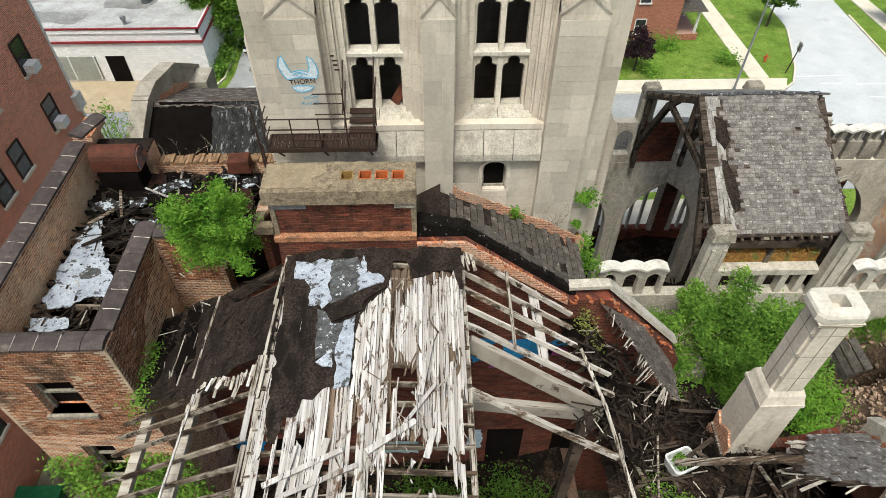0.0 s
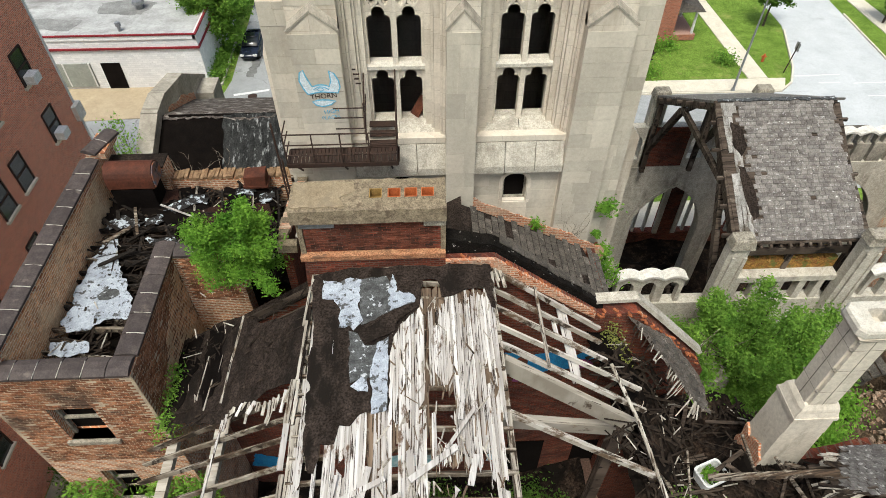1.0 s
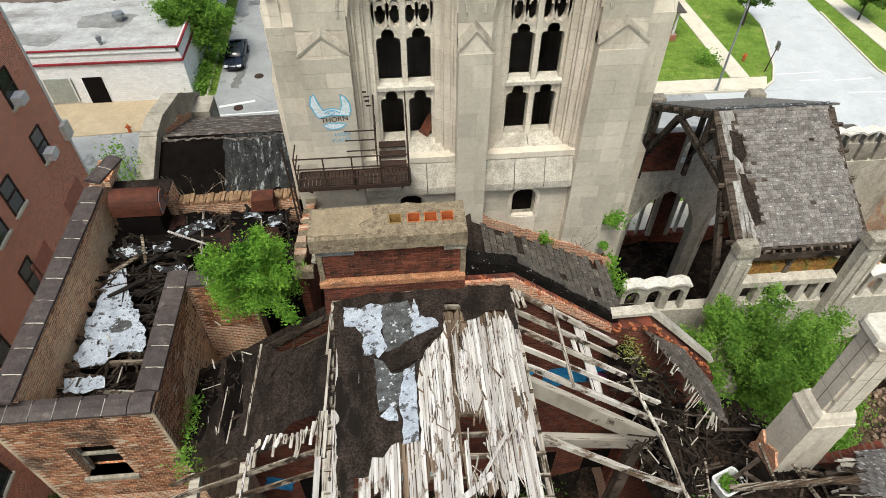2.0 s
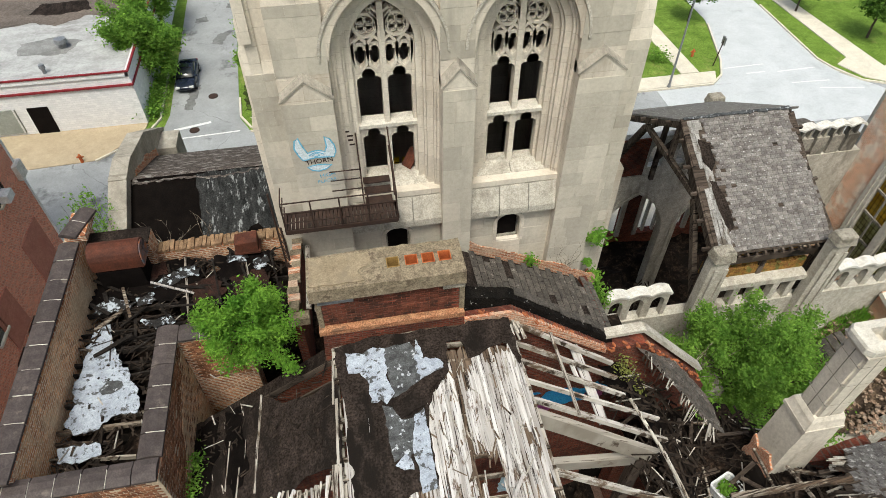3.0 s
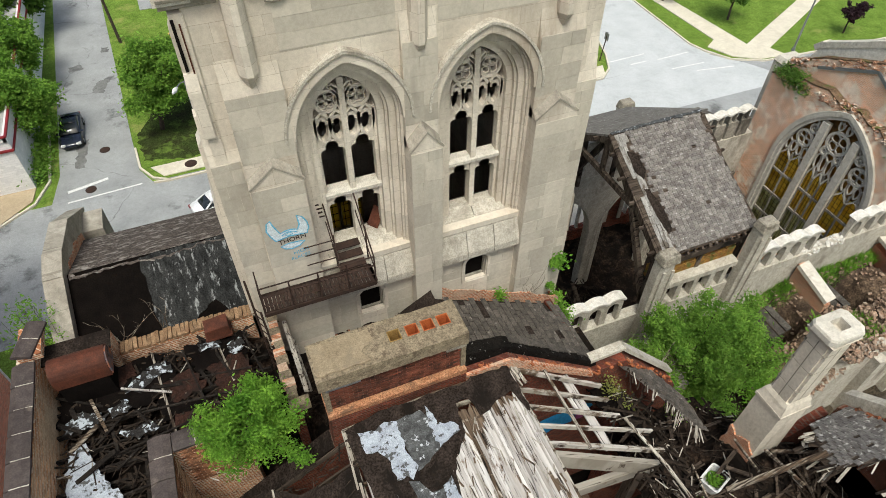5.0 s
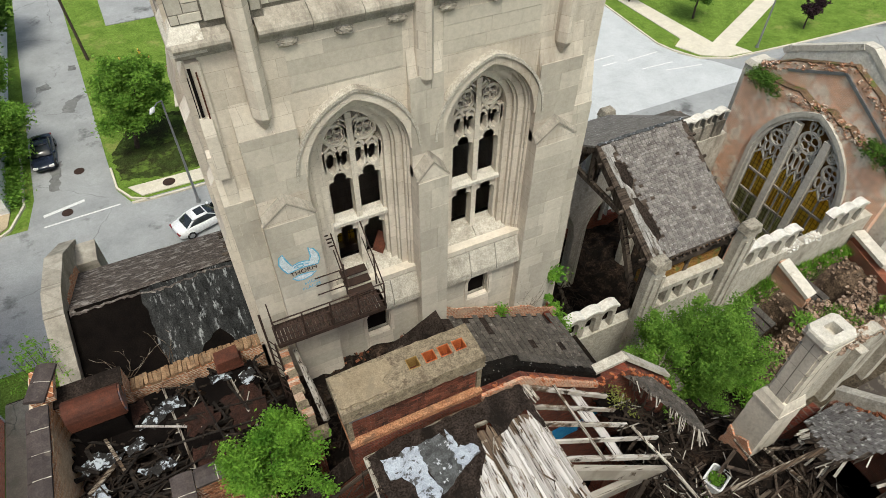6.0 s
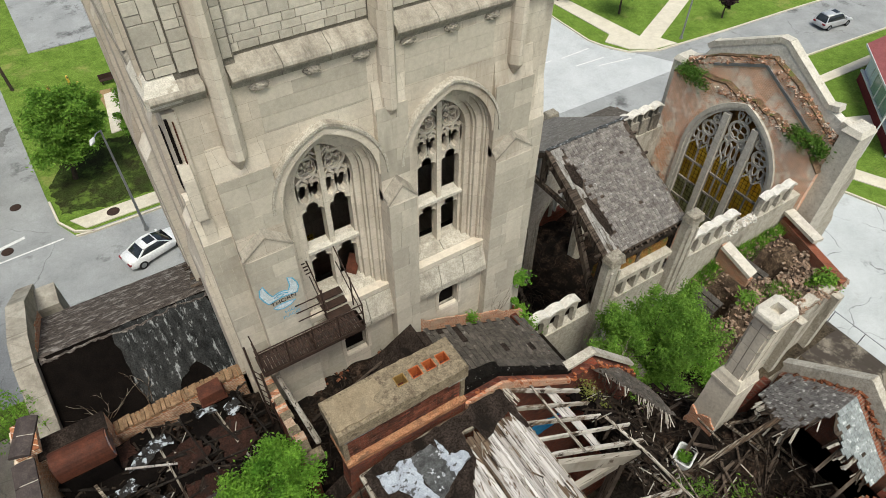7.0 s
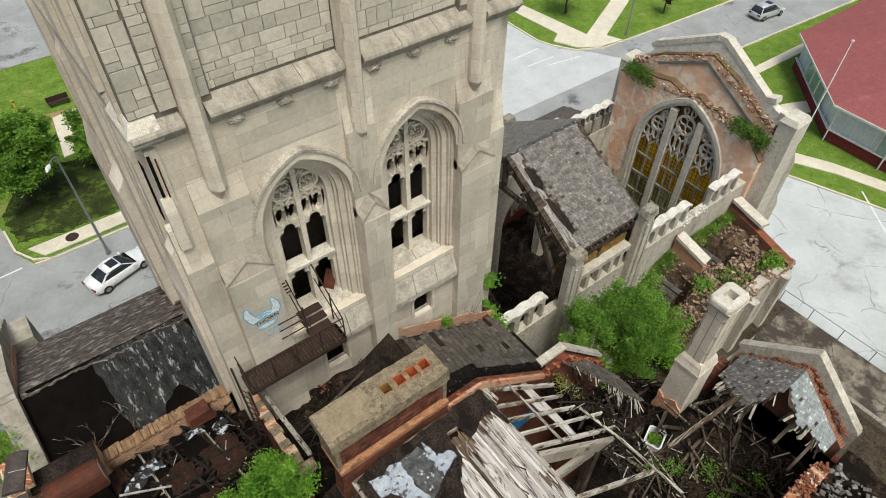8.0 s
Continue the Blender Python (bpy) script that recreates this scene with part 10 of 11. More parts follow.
bm = bm_new()
rings = [[bm.verts.new(p) for p in cap_ring(*v)] for v in ((0.52, 0.39, 0.13, 20.2), (0.56, 0.42, 0.14, 20.26), (0.56, 0.42, 0.14, 20.42), (0.53, 0.39, 0.13, 20.48), (0.19, 0.17, 0.02, 20.51), (0.17, 0.15, 0.02, 20.0))]
for a, b in zip(rings[:-1], rings[1:]):
    for k in range(8):
        bm.faces.new((a[k], a[(k + 1) % 8], b[(k + 1) % 8], b[k]))
bm.faces.new(rings[0][::-1])
part("cap", bm, PALECAP, st, "pale chamfered stone cap with a square flue")
# near-black plate painted for the shade down the flue
bm = bm_new()
box(bm, SX - 0.2, SX + 0.2, SYY - 0.18, SYY + 0.18, 19.98, 20.02)
part("flue", bm, SHADEBLACK, st)

# ---- collapsed roofs round the stack ----
ZB = lambda x, y: 13.15 + 1.3 * math.exp(-((x - 6.9) ** 2 + (y - 8.4) ** 2) / 2.2) - 6.0 * min(1.0, max(0.0, (x - 7.3) * 2.0)) * min(1.0, max(0.0, (y - 8.9) * 3.0)) - 1.1 * math.exp(-(((x - 7.6) / 1.5) ** 2 + ((y - 5.4) / 0.9) ** 2)) + 0.35 * noise.noise(Vector((x * 0.9, y * 0.9, 6))) + 0.18 * noise.noise(Vector((x * 3, y * 3, 6)))
bm = bm_new()
grid_sheet(bm, 3.3, 9.6, -4, 11.4, 50, 90, ZB)
structure("floor_collapsed", bm, RUBBLEMAT, "collapsed roof covered in charred rubble", "floor")
bm = bm_new()
box(bm, 3.5, 7.2, 10.9, 11.4, 5, 12.8)
structure("wall_court_south", bm, DARKBRICK, "dark brick wall below the collapsed roof", "wall")
bm = bm_new()
box(bm, 9.5, 9.95, -6, 8.9, 0, 14.2)
structure("wall_court_east", bm, DARKBRICK, "dark brick outer wall", "wall")
rnd = random.Random(21)
for k in range(110):
    x, y = rnd.uniform(3.4, 8.9), rnd.uniform(2.5, 10.8)
    if (6.0 < x < 7.9 and 8.0 < y < 9.8) or (x > 6.8 and y > 8.3):
        continue
    a = rnd.uniform(0, math.pi)
    l = rnd.uniform(0.5, 2.2)
    p = Vector((x - l / 2 * math.cos(a), y - l / 2 * math.sin(a), 0))
    q = Vector((x + l / 2 * math.cos(a), y + l / 2 * math.sin(a), 0))
    p.z, q.z = ZB(p.x, p.y) + rnd.uniform(0, 0.15), ZB(q.x, q.y) + rnd.uniform(0.05, 0.6)
    b = thing("broken_timber", (x, y, ZB(x, y)), "splintered grey roof timber lying on rubble" if k % 11 == 0 else "charred dark roof timber lying on rubble", "timber", "broken roof timbers")
    bm = bm_new()
    beam(bm, p, q, rnd.uniform(0.04, 0.12), rnd.uniform(0.03, 0.08))
    part("timber", bm, RAFTER if k % 11 == 0 else DARKWOOD, b)
for p, q, w in (((4.47, 7.67, 15.6), (7.15, 7.25, 16.6), 0.13), ((5.9, 8.9, 15.3), (5.75, 7.75, 15.5), 0.06), ((6.6, 8.3, 15.2), (7.6, 7.2, 14.2), 0.07), ((7.0, 8.3, 14.8), (7.9, 7.7, 15.2), 0.08), ((4.2, 6.1, 14.4), (6.6, 4.6, 13.6), 0.07), ((3.6, 5.2, 15.0), (4.6, 8.9, 14.6), 0.05)):
    b = thing("roof_beam", ((p[0] + q[0]) / 2, (p[1] + q[1]) / 2, 13.4), "long pale fallen roof beam", "timber", "fallen roof beams")
    bm = bm_new()
    beam(bm, p, q, w, w * 1.2)
    part("beam", bm, RAFTER, b)
bm = bm_new()
for k in range(700):
    x, y = rnd.uniform(3.4, 9.4), rnd.uniform(0, 11.2)
    m = Matrix.Translation((x, y, ZB(x, y) + 0.03)) @ pose(0, 0, 0, rnd.uniform(-40, 40), rnd.uniform(-40, 40), rnd.uniform(0, 180))
    s = rnd.uniform(0.06, 0.24)
    bmesh.ops.create_cube(bm, size=1, matrix=m @ Matrix.Diagonal((s, s * rnd.uniform(0.3, 0.9), s * rnd.uniform(0.2, 0.5), 1)))
tagged(part("roof_debris", bm, RUBBLEMAT), "scattered slate, brick and charred wood debris", "debris", kind="stuff")
bm = bm_new()
rnd2 = random.Random(3)
for k in range(900):
    x, y = rnd2.uniform(-8.8, 3.0), rnd2.uniform(2, 11.4)
    z = HZ + 0.2 + max(0, (x - 1) * 0.5)
    m = Matrix.Translation((x, y, z)) @ pose(0, 0, 0, rnd2.uniform(-40, 40), rnd2.uniform(-40, 40), rnd2.uniform(0, 180))
    s = rnd2.uniform(0.1, 0.4)
    bmesh.ops.create_cube(bm, size=1, matrix=m @ Matrix.Diagonal((s, s * rnd2.uniform(0.3, 0.9), s * rnd2.uniform(0.2, 0.5), 1)))
tagged(part("hall_debris", bm, RUBBLEMAT), "broken brick and plaster on the hall floor", "debris", kind="stuff")
splinters("debris_lath", 900, lambda r: (lambda x, y: (x, y, ZB(x, y) + 0.06))(r.uniform(3.5, 9.3), r.uniform(1.5, 10.9)), DARKSLIVER, "charred laths strewn over the collapsed roof", 0.25, 1.4, 0.02, 0.07, seed=71, lift=0.4)
splinters("pale_lath", 70, lambda r: (lambda x, y: (x, y, ZB(x, y) + 0.1))(r.uniform(3.5, 9.3), r.uniform(1.5, 10.9)), PALESLIVER, "pale laths strewn over the collapsed roof", 0.2, 1.2, 0.015, 0.05, seed=72, lift=0.4)
splinters("nave_lath", 700, lambda r: (r.uniform(4, 13), r.uniform(16.4, 24.8), 1.9 + r.uniform(-0.2, 0.6)), DARKSLIVER, "dark fallen laths on the nave floor", 0.4, 2.2, 0.03, 0.09, seed=73, lift=0.3)
# darker leaf colour carries the shade of the open hall
weeds("weed", [((-2.3 + 1.1 * k, 10.2 - 0.5 * (k % 3), HZ + 0.2), 0.7) for k in range(5)], 5000, 0.06, LEAFDARK, "green plants on the hall floor", 41, "weeds on the ruin")
weeds("weed", [((x, y, ZB(x, y)), 0.4) for x, y in ((6.2, 6.6), (6.9, 5.6), (5.2, 7.4), (7.9, 5.2), (4.6, 7.9), (5.5, 5.6))], 1700, 0.05, LEAF, "small green weeds in the debris", 42, "weeds on the ruin")
weeds("weed", [((2.6, 11.2, 16.8), 0.25), ((2.7, 10.95, 16.6), 0.25), ((2.8, 10.6, 16.3), 0.2)], 420, 0.045, DRYLEAF, "yellowish weeds on the gable edge", 43, "weeds on the ruin")
weeds("weed", [((1.15, 15.5, 16.2), 0.22), ((1.2, 15.55, 16.6), 0.18), ((1.1, 15.5, 16.9), 0.12)], 220, 0.06, LEAFLIGHT, "green sapling against the tower foot", 44, "weeds on the ruin")
weeds("ivy", [((3.52, 15.85, 17.1), 0.26), ((3.3, 15.8, 17.15), 0.18), ((3.25, 15.75, 16.1), 0.1), ((3.62, 15.8, 15.2), 0.22), ((3.7, 15.75, 14.7), 0.3), ((4.1, 15.6, 13.95), 0.34), ((3.65, 15.65, 14.2), 0.3)], 1500, 0.065, LEAFLIGHT, "bright green ivy on the tower corner", 45, "weeds on the ruin")
weeds("weed", [((-8.75, 8.9, 16.9), 0.3), ((-8.85, 10.2, 17.0), 0.32), ((-8.8, 9.6, 16.9), 0.3)], 900, 0.05, LEAF, "green weeds along the brick wall", 46, "weeds on the ruin")
basin = thing("white_basin", (5.35, 8.45, 14.0), "white enamel basin filled with green weeds", "basin")
bm = bm_new()
cx, cy = 5.35, 8.45
def rrect(w, h, r, z):
    out = []
    for sx, sy, a0 in ((1, 1, 0), (-1, 1, 90), (-1, -1, 180), (1, -1, 270)):
        for k in range(4):
            a = radians(a0 + 30 * k)
            out.append(Matrix.Rotation(radians(20), 3, "Z") @ Vector((sx * (w - r) + r * math.cos(a), sy * (h - r) + r * math.sin(a), 0)) + Vector((cx, cy, z)))
    return out


loops = [rrect(0.36, 0.27, 0.1, 13.6), rrect(0.42, 0.33, 0.12, 14.0), rrect(0.36, 0.27, 0.1, 14.0), rrect(0.32, 0.23, 0.09, 13.7)]
vv = [[bm.verts.new(p) for p in lp] for lp in loops]
for a, b in zip(vv[:-1], vv[1:]):
    for k in range(16):
        bm.faces.new((a[k], a[(k + 1) % 16], b[(k + 1) % 16], b[k]))
bm.faces.new(vv[3][::-1])
bm.faces.new(vv[0])
part("tub", bm, WHITEPAINT, basin)
bm = bm_new()
leaf_cloud(bm, [(Vector((cx, cy, 13.85)), 0.18)], 250, 0.06, 3)
tagged(part("weed_clump", bm, LEAFLIGHT, basin), kind="stuff")

# ---- chapel with stone gable ----
shed = thing("side_chapel", (9.5, 6.36, 13), "small chapel with broken slate roof and stone gable", "chapel")
SY, SR, GXX = 6.36, 17.1, 9.5
ZC = lambda x, y: SR - (0.76 * (y - SY) if y > SY else 0.95 * (SY - y)) - 0.1 * max(0.0, GXX - x - 1.0) ** 1.5
bm = bm_new()
extrude(bm, [(4.1, 9), (8.5, 9), (8.5, 15.45), (SY, 17.15), (4.1, 15.0)], "x", GXX, GXX + 0.3)
part("gable_wall", bm, REDBRICK, shed)
bm = bm_new()
extrude(bm, [(4.0, 9), (8.6, 9), (8.6, 15.75), (SY, 17.6), (4.0, 15.7)], "x", GXX + 0.3, GXX + 0.62)
part("stone_facing", bm, NAVESTONE, shed)
for (y0, z0), (y1, z1) in (((8.65, 15.75), (SY - 0.03, 17.72)), ((SY + 0.03, 17.72), (4.1, 15.75))):
    bm = bm_new()
    beam(bm, (GXX + 0.46, y0, z0), (GXX + 0.46, y1, z1), 0.33 + 0.01 * (y0 > 8), 0.15)
    part("coping_stone", bm, NAVESTONE, shed, "grey stone gable coping")
bm = bm_new()
for k in range(70):
    u = random.uniform(-1, 1)
    m = Matrix.Translation((GXX + random.uniform(0.15, 0.3), SY + 2.1 * u, 17.2 - 1.75 * abs(u) + random.uniform(-0.08, 0.06))) @ pose(0, 0, 0, random.uniform(-20, 20), random.uniform(-20, 20), random.uniform(0, 180))
    bmesh.ops.create_cube(bm, size=1, matrix=m @ Matrix.Diagonal((random.uniform(0.08, 0.19), 0.09, 0.05, 1)))
tagged(part("broken_course", bm, FOOTBRICK, shed), "broken brick edge inside the coping", kind="stuff")
# west edge of the slates, ragged; north slope longer than the south one
for nm, poly in (("north", [(GXX + 0.2, SY), (GXX + 0.2, 8.35), (8.15, 8.3), (7.6, 7.7), (7.0, 7.1), (6.95, 6.85), (7.6, 6.6), (8.4, SY)]), ("south", [(8.45, SY), (GXX + 0.2, SY), (GXX + 0.2, 4.5), (9.0, 4.35), (8.7, 4.9), (8.3, 5.5), (8.1, 6.0)])):
    bm = bm_new()
    sheet(bm, ragged(poly, 0.15, 0.05), lambda x, y: ZC(x, y) - 0.06, 0.05)
    part(nm + "_boarding", bm, DARKWOOD, shed)
sm_north = piece_mesh("slate", 0.2, 0.21, 0.016, surface("brown_grey_slate", (0.27, 0.25, 0.235), (0.15, 0.135, 0.125), 5, 0.75, (0.46, 0.44, 0.41), 6.0, (0.56, 0.62), 30, 0.4, vary=0.4, fine=0.35), 0.012)
sm_south = piece_mesh("slate", 0.2, 0.21, 0.016, surface("silvery_slate", (0.40, 0.43, 0.43), (0.27, 0.30, 0.30), 5, 0.7, (0.55, 0.57, 0.57), 6.0, (0.56, 0.62), 30, 0.4, vary=0.4, fine=0.3), 0.012)
for side, ye, slope in ((1, 8.35, 0.76), (-1, 4.45, 0.95)):
    pl = []
    r = 0
    an = math.degrees(math.atan(slope))
    y = SY + side * 0.08
    while side * (ye - y) > 0:
        x = GXX + 0.14 - 0.1 * (r % 2)
        if side > 0:
            xs = (8.4 - 2.6 * (y - SY) if y < 6.9 else 7.0 + 0.85 * (y - 6.9)) + random.uniform(-0.12, 0.15)
        else:
            xs = 8.4 - 0.2 * (SY - y) + 0.55 * max(0.0, 5.6 - y) + random.uniform(-0.12, 0.15)
        while x > xs:
            if random.random() > 0.03:
                pl.append(Matrix.Translation((x, y, ZC(x, y) + 0.012)) @ pose(0, 0, 0, -side * (an - 4), 0, random.uniform(-3, 3)))
            x -= 0.205
        y += side * 0.13
        r += 1
    pieces("slate", sm_north if side > 0 else sm_south, pl, shed)
for k in range(64):
    u = random.random()
    x, y = ((7.0 + 1.2 * u, 6.95 + 1.35 * u) if k % 3 == 0 else (7.0 + 1.4 * u, 6.9 - 0.5 * u) if k % 3 == 1 else (8.15 + 0.7 * u, 6.0 - 1.6 * u))
    bm = bm_new()
    z = ZC(x, y)
    l = random.uniform(0.15, 0.6)
    beam(bm, (x + 0.2, y, z - 0.02), (x - l, y + random.uniform(-0.25, 0.25), z - random.uniform(0.02, 0.35)), random.uniform(0.03, 0.09), 0.02)
    part("splinter", bm, DARKSLIVER if k % 2 else PALESLIVER, shed)
for y in (4.8, 5.6, 7.1, 7.9):
    bm = bm_new()
    beam(bm, (7.2, y, ZC(8.5, y) - 0.55), (GXX, y, ZC(8.5, y) - 0.15), 0.1, 0.16)
    part("purlin", bm, DARKWOOD, shed)
bm = bm_new()
extrude(bm, ragged([(7.4, 12.5), (9.5, 12.5), (9.5, 15.0), (8.9, 14.8), (8.2, 14.4), (7.4, 14.5)], 0.25, 0.06), "y", 8.55, 8.85)
structure("wall_chapel_north", bm, DARKBRICK, "broken orange brick wall beside the chapel", "wall")
stub = thing("brick_stub", (6.2, 4.2, 13), "broken orange brick wall stub", "wall stub")
bm = bm_new()
extrude(bm, ragged([(4.4, 12.5), (7.5, 12.5), (7.5, 16.2), (7.0, 16.45), (6.4, 16.3), (5.6, 16.0), (4.9, 15.3), (4.4, 15.0)], 0.2, 0.06), "y", 3.95, 4.38)
part("wall", bm, ORANGEBRICK, stub)
bm = bm_new()
for k in range(150):
    x = random.uniform(4.5, 7.5)
    m = Matrix.Translation((x, random.uniform(3.92, 4.42), (16.3 if x > 6.2 else 16.3 - 0.75 * (6.2 - x)) + random.uniform(-0.05, 0.14))) @ pose(0, 0, 0, random.uniform(-20, 20), random.uniform(-20, 20), random.uniform(0, 180))
    bmesh.ops.create_cube(bm, size=1, matrix=m @ Matrix.Diagonal((random.uniform(0.07, 0.18), 0.08, 0.05, 1)))
tagged(part("loose_bricks", bm, FOOTBRICK, stub), kind="stuff")
bm = bm_new()
for k in range(160):
    x, y = random.uniform(5.2, 8.6), random.uniform(2.2, 3.9)
    m = Matrix.Translation((x, y, 15.1 + 0.4 * (y - 2.2) * 0.5 + random.uniform(-0.2, 0.3))) @ pose(0, 0, 0, random.uniform(-40, 40), random.uniform(-40, 40), random.uniform(0, 180))
    k2 = random.uniform(0.06, 0.24)
    bmesh.ops.create_cube(bm, size=1, matrix=m @ Matrix.Diagonal((k2, k2 * random.uniform(0.5, 0.9), 0.03, 1)))
tagged(part("slate_heap", bm, SLATE), "heap of broken grey slates and laths", "rubble", kind="stuff")
bm = bm_new()
grid_sheet(bm, 4.4, 9.4, 1.0, 3.95, 20, 14, lambda x, y: 14.9 + 0.2 * (y - 2) + 0.3 * noise.noise(Vector((x, y, 31))))
structure("floor_heap", bm, RUBBLEMAT, "charred rubble beyond the brick stub", "floor")

# ---- fence and low wall by the parking lot ----
fence = thing("chain_fence", (29.4, 8, 0), "thin grey wire fence beside the parking lot", "fence")
for k in range(14):
    y = -14 + k * 2.2
    bm = bm_new()
    tube(bm, (29.4, y, 0), (29.4, y, 1.2), 0.03, 0.03, 6)
    part("post", bm, METAL, fence)
bm = bm_new()
tube(bm, (29.4, -14, 1.2), (29.4, 14.6, 1.2), 0.025, 0.025, 6)
part("rail", bm, METAL, fence)
bm = bm_new()
box(bm, 25.2, 25.5, -14, 9, 0, 0.5)
structure("wall_low", bm, CONCRETE, "low concrete wall beside the slabs", "wall")

# ---- plants of the west wing ----
tree("roof_tree", (-7.5, 12.75, 17.9), (-7.2, 12.15, 19.95), (2.1, 1.45, 2.05), 22000, 0.045, LEAFLIGHT, "bright green young tree growing from the brick wall", 51, 0.06, 38, spray=0.28)
tree("sapling", (-13.0, 18.9, 0), (-12.6, 19.1, 18.2), (1.0, 0.95, 1.5), 1300, 0.055, LEAFLIGHT, "thin sparse sapling behind the wing", 52, 0.06, 34)
bushd = thing("dead_bush", (-10.6, 18.5, 16.5), "bare leafless bush on the black roof", "bush")
bm = bm_new()
rnd = random.Random(9)
for k in range(9):
    p = Vector((-10.6 + rnd.uniform(-0.1, 0.1), 18.5, 16.45)) if k < 6 else Vector((-9.3 + rnd.uniform(-0.1, 0.1), 18.4, 16.4))
    d = Vector((rnd.uniform(-0.9, 0.9), rnd.uniform(-0.1, 0.7), 0.9)).normalized()
    for s in range(4):
        q = p + d * 0.32
        tube(bm, p, q, 0.016 - 0.003 * s, 0.013 - 0.003 * s, 5)
        e = q + (d + Vector((rnd.uniform(-0.9, 0.9), rnd.uniform(-0.5, 0.5), 0))).normalized() * 0.22
        tube(bm, q, e, 0.008, 0.004, 5)
        p, d = q, (d + Vector((rnd.uniform(-0.4, 0.4), rnd.uniform(-0.3, 0.3), rnd.uniform(-0.2, 0.2)))).normalized()
tagged(part("branch_tangle", bm, RAFTER, bushd), kind="stuff")

weeds("weed", [((-9.55, 17.2, 15.95), 0.2), ((-9.9, 17.15, 15.9), 0.12)], 260, 0.06, LEAFLIGHT, "small green weed on the black roof edge", 43, "weeds on the ruin")


ivy = thing("wall_ivy", (-11, 9.0, 11), "dark green ivy covering the foot of the brick wall", "ivy")
bm = bm_new()
leaf_cloud(bm, [(Vector((-12.5 + 0.3 * (k % 13), 8.98, 8.2 + 0.45 * (k // 13))), 0.28) for k in range(13 * 13) if not (-11.5 < -12.5 + 0.3 * (k % 13) < -10.5 and k // 13 > 9)], 9000, 0.075, 91)
tagged(part("leaf_cover", bm, LEAF, ivy), kind="stuff")


# ---- single bricks and ashlar blocks ----
brick_field(chimney, surface("single_red_brick", (0.23, 0.085, 0.052), (0.13, 0.05, 0.034), 4, 0.9, (0.045, 0.028, 0.022), 1.6, (0.47, 0.6), 30, 0.4, vary=0.6), "x", 11.68, -5.24, -2.06, 20.06, 21.05, "-y")
def mortar_bed(parent, x0, x1, y0, y1, z0, z1):
    bm = bm_new()
    box(bm, x0, x1, y0, y1, z0, z1)
    part("mortar_bed", bm, MORTAR, parent, "pale sandy mortar")


TANP = surface("single_tan_brick", (0.52, 0.26, 0.145), (0.25, 0.105, 0.058), 5, 0.9, (0.11, 0.07, 0.05), 0.9, (0.49, 0.62), 30, 0.5, vary=0.75, fine=0.3)
mortar_bed(w_s, -12.58, -9.0, 9.094, 9.1, 17.68, 18.99)
mortar_bed(w_s, -10.3, -9.0, 9.094, 9.1, 15.0, 17.67)
mortar_bed(w_s, -12.58, -11.5, 9.094, 9.1, 15.0, 17.67)
mortar_bed(w_s, -11.49, -10.31, 9.094, 9.1, 15.0, 15.95)
mortar_bed(w_e, -9.0, -8.994, 9.1, 12.64, 16.4, 18.99)
brick_field(w_s, TANP, "x", 9.1, -12.5, -9.02, 15.0, 18.98, "-y", lambda a, z: not (-11.5 < a < -10.3 and 16.0 < z < 17.68))
brick_field(w_e, TANP, "y", -9.0, 9.1, 12.65, 16.5, 18.98, "+x", None)
brick_field(w_r, TANP, "x", 12.65, -8.9, -7.5, 17.2, 18.9, "-y", lambda a, z: z < 18.9 - max(0, a + 8.1) * 1.8)


def ashlar(parent, x0, x1, z0, z1, y, seed, unit=0.29, rows_per=1):
    """Squared rubble in courses of mixed height, each stone a block of its own."""
    rnd = random.Random(seed)
    z = z0
    shapes = {}
    places = {}
    while z < z1 - 0.1:
        h = rnd.choice((0.18, 0.3, 0.42))
        x = x0 - rnd.uniform(0, 0.2)
        while x < x1 - 0.08:
            w = rnd.choice((0.28, 0.42, 0.56))
            a, b = max(x, x0), min(x + w, x1)
            if b - a > 0.07:
                split = h > 0.35 and rnd.random() < 0.4
                for zz, hh in (((z, h),) if not split else ((z, h * 0.42), (z + h * 0.42, h * 0.58))):
                    key = (round(b - a, 2), round(hh, 3))
                    if key not in shapes:
                        shapes[key] = piece_mesh("ashlar_block", key[0] - 0.014, key[1] - 0.014, 0.04, ASHLAR, chamfer=0.006)
                        places[key] = []
                    places[key].append(facing((a + b) / 2, y + rnd.uniform(0, 0.012), zz + hh / 2, "-y"))
            x += w
        z += h
    for key, ms in places.items():
        pieces("ashlar_block", shapes[key], ms, parent)


ashlar(tower, -4.53, XC - 0.25, 28.3, 33.0, 16.36, 1)
ashlar(tower, XC + 0.25, 1.83, 28.3, 32.6, 16.36, 2)
ashlar(tower, -6.18, -5.62, 28.3, 32.8, 16.2, 3)
ashlar(tower, -5.6, -5.24, 28.3, 32.8, 16.14, 5)
ashlar(tower, -4.76, -4.56, 28.3, 32.8, 16.2, 6)
ashlar(tower, 2.58, 3.7, 28.3, 32.0, 16.2, 4)
ashlar(tower, 1.88, 2.1, 28.3, 32.0, 16.2, 7)
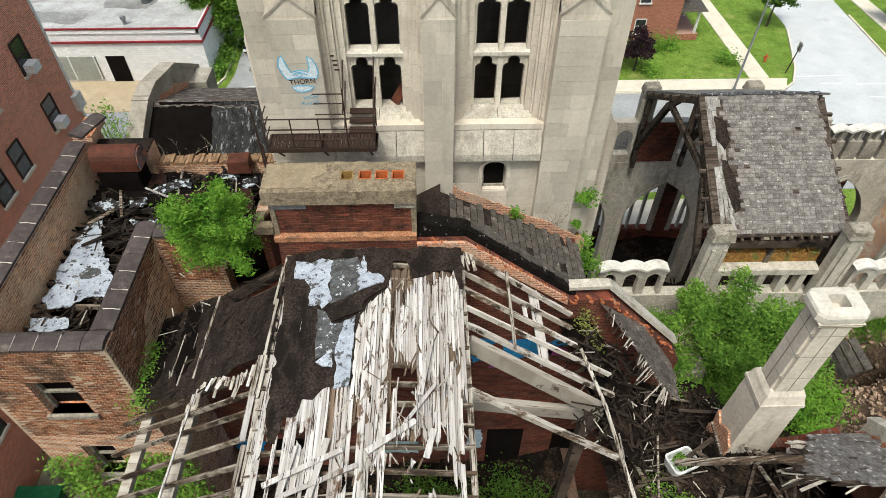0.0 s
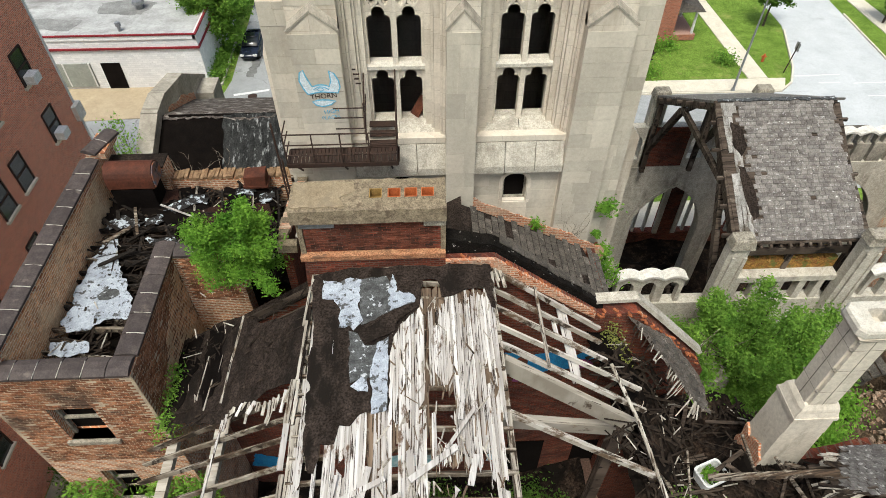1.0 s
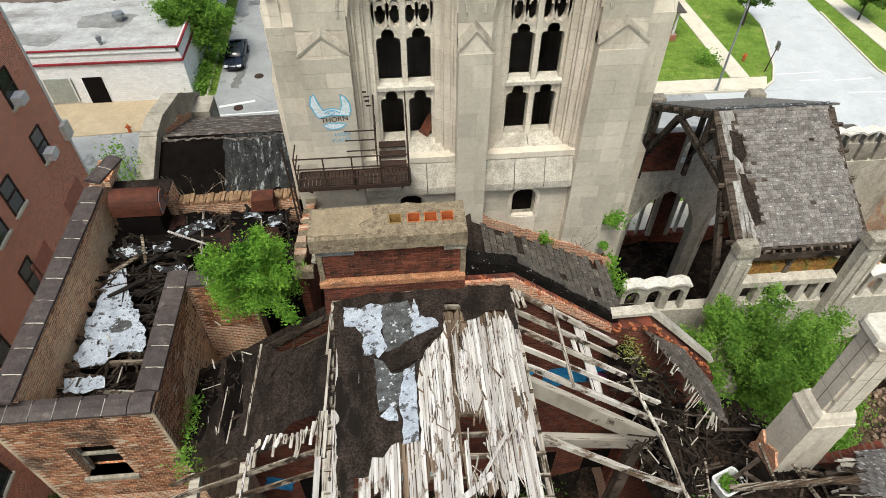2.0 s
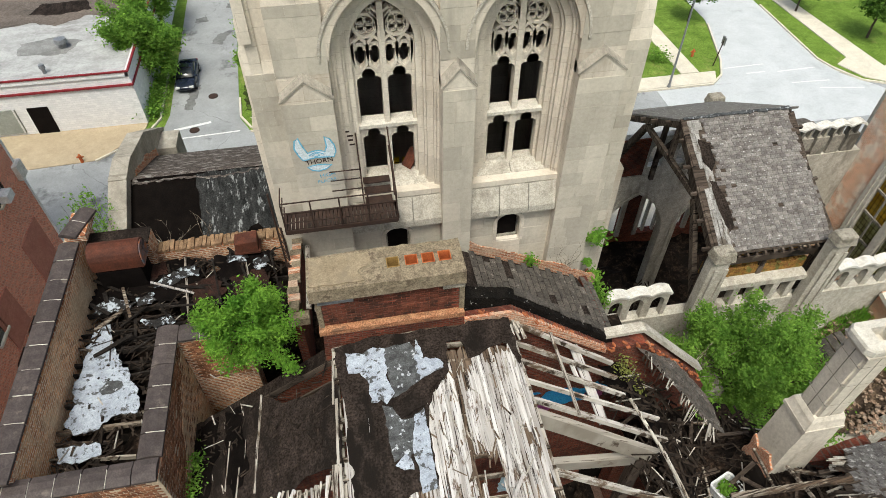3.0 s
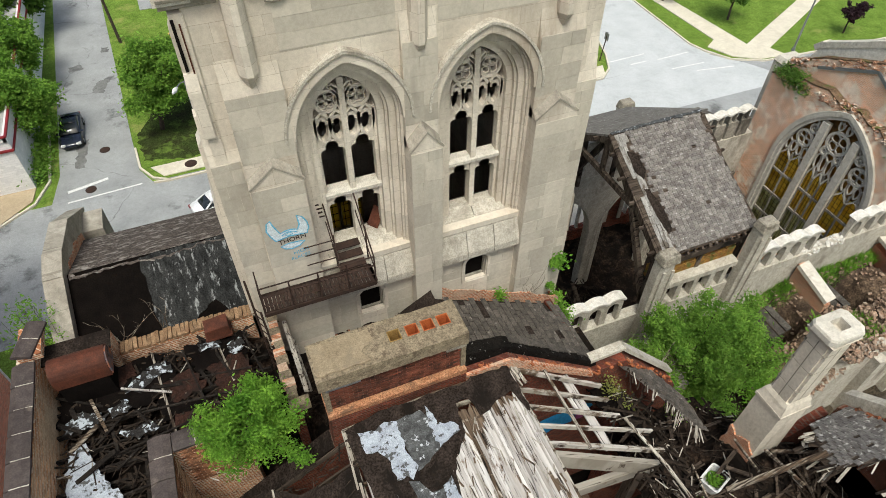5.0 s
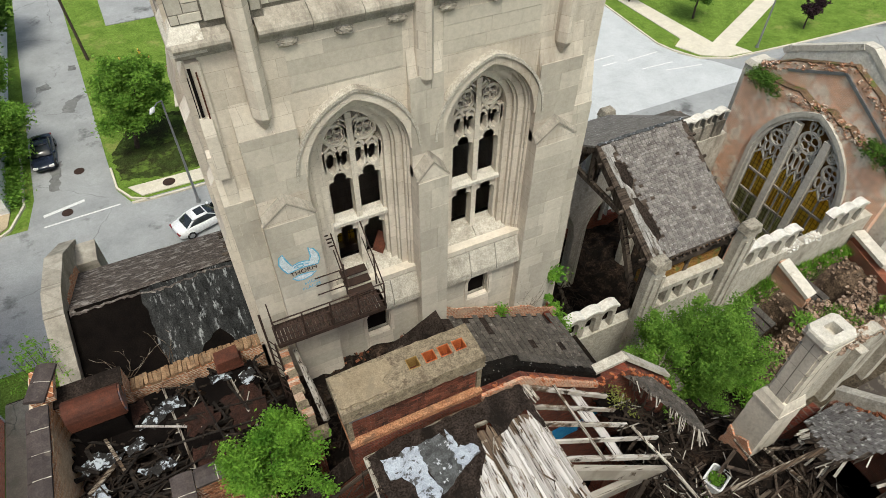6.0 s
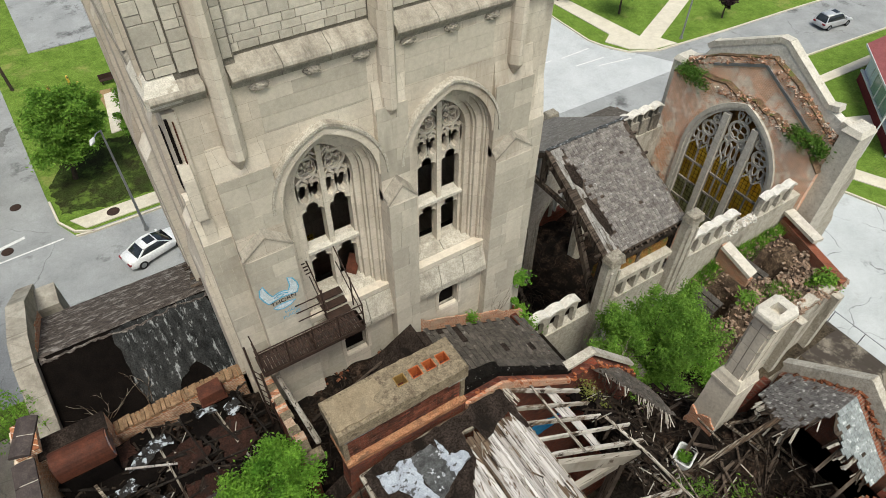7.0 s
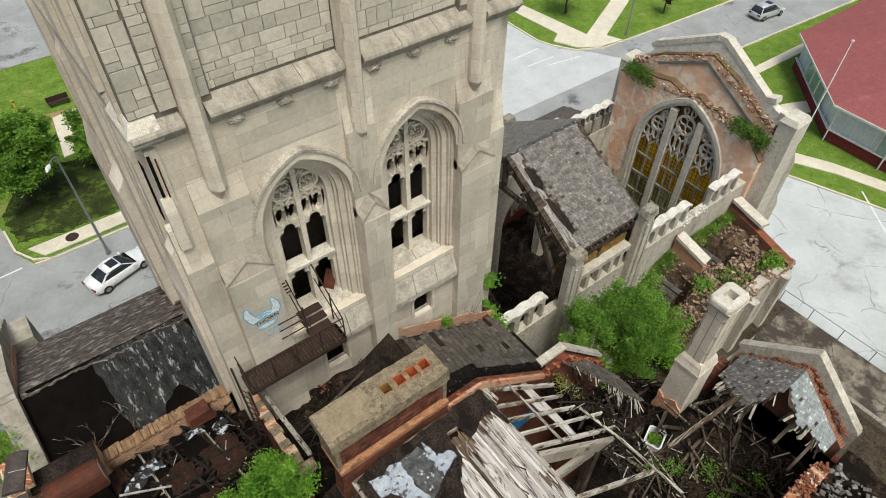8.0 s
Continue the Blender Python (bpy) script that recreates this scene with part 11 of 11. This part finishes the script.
# dressed facing stones, set a little proud, with thin joints
def facing_stones(x0, x1, z0, z1, y, seed, hmin=0.36, hmax=0.5):
    rnd = random.Random(seed)
    z = z0
    while z < z1 - 0.15:
        h = min(rnd.uniform(hmin, hmax), z1 - z)
        x = x0
        cuts = [x0]
        if rnd.random() < 0.75:
            cuts.append(x0 + (x1 - x0) * rnd.uniform(0.3, 0.7))
        cuts.append(x1)
        for a, b in zip(cuts[:-1], cuts[1:]):
            bm = bm_new()
            d = rnd.uniform(0.006, 0.014)
            g = 0.003
            slab_pts = [(a + g, y + 0.01, z + g), (b - g, y + 0.01, z + g), (b - g, y + 0.01, z + h - g), (a + g, y + 0.01, z + h - g), (a + g, y - d, z + g), (b - g, y - d, z + g), (b - g, y - d, z + h - g), (a + g, y - d, z + h - g)]
            hexa(bm, slab_pts)
            part("facing_stone", bm, FACING, tower)
        z += h


FACING = surface("dressed_limestone", (0.61, 0.558, 0.465), (0.52, 0.472, 0.39), 1.2, 0.9, (0.32, 0.29, 0.24), 0.55, (0.54, 0.74), 40, 0.08, (1, 1, 0.3), vary=0.34, fine=0.05, blotch=0.16)
facing_stones(XC + 3.06, XC + 4.29, 15.2, 23.45, 15.68, 1)
facing_stones(XC - 4.29, XC - 3.06, 17.5, 23.45, 15.68, 2)
facing_stones(XC - 0.42, XC + 0.42, 16.6, 23.45, 15.6, 3, 0.5, 0.8)
facing_stones(XC + 3.06, XC + 4.29, 24.05, 25.75, 15.92, 4)
facing_stones(XC - 4.29, XC - 3.06, 24.05, 25.75, 15.92, 5)
facing_stones(XC - 0.42, XC + 0.42, 24.1, 26.25, 15.92, 6)
facing_stones(XC + 4.31, XC + 4.97, 14.5, 24.1, 16.05, 7)
facing_stones(XC - 4.97, XC - 4.31, 17, 24.1, 16.05, 8)
for c, sd in ((XC - BAY, 9), (XC + BAY, 10)):
    facing_stones(c - 1.3, c - 0.44, 16.5, 18.85, 15.98, sd)
    facing_stones(c + 0.44, c + 1.3, 16.0, 18.85, 15.98, sd + 4)
    facing_stones(c - 1.25, c + 1.25, 26.5, 27.5, 16.1, sd + 8, 0.3, 0.42)
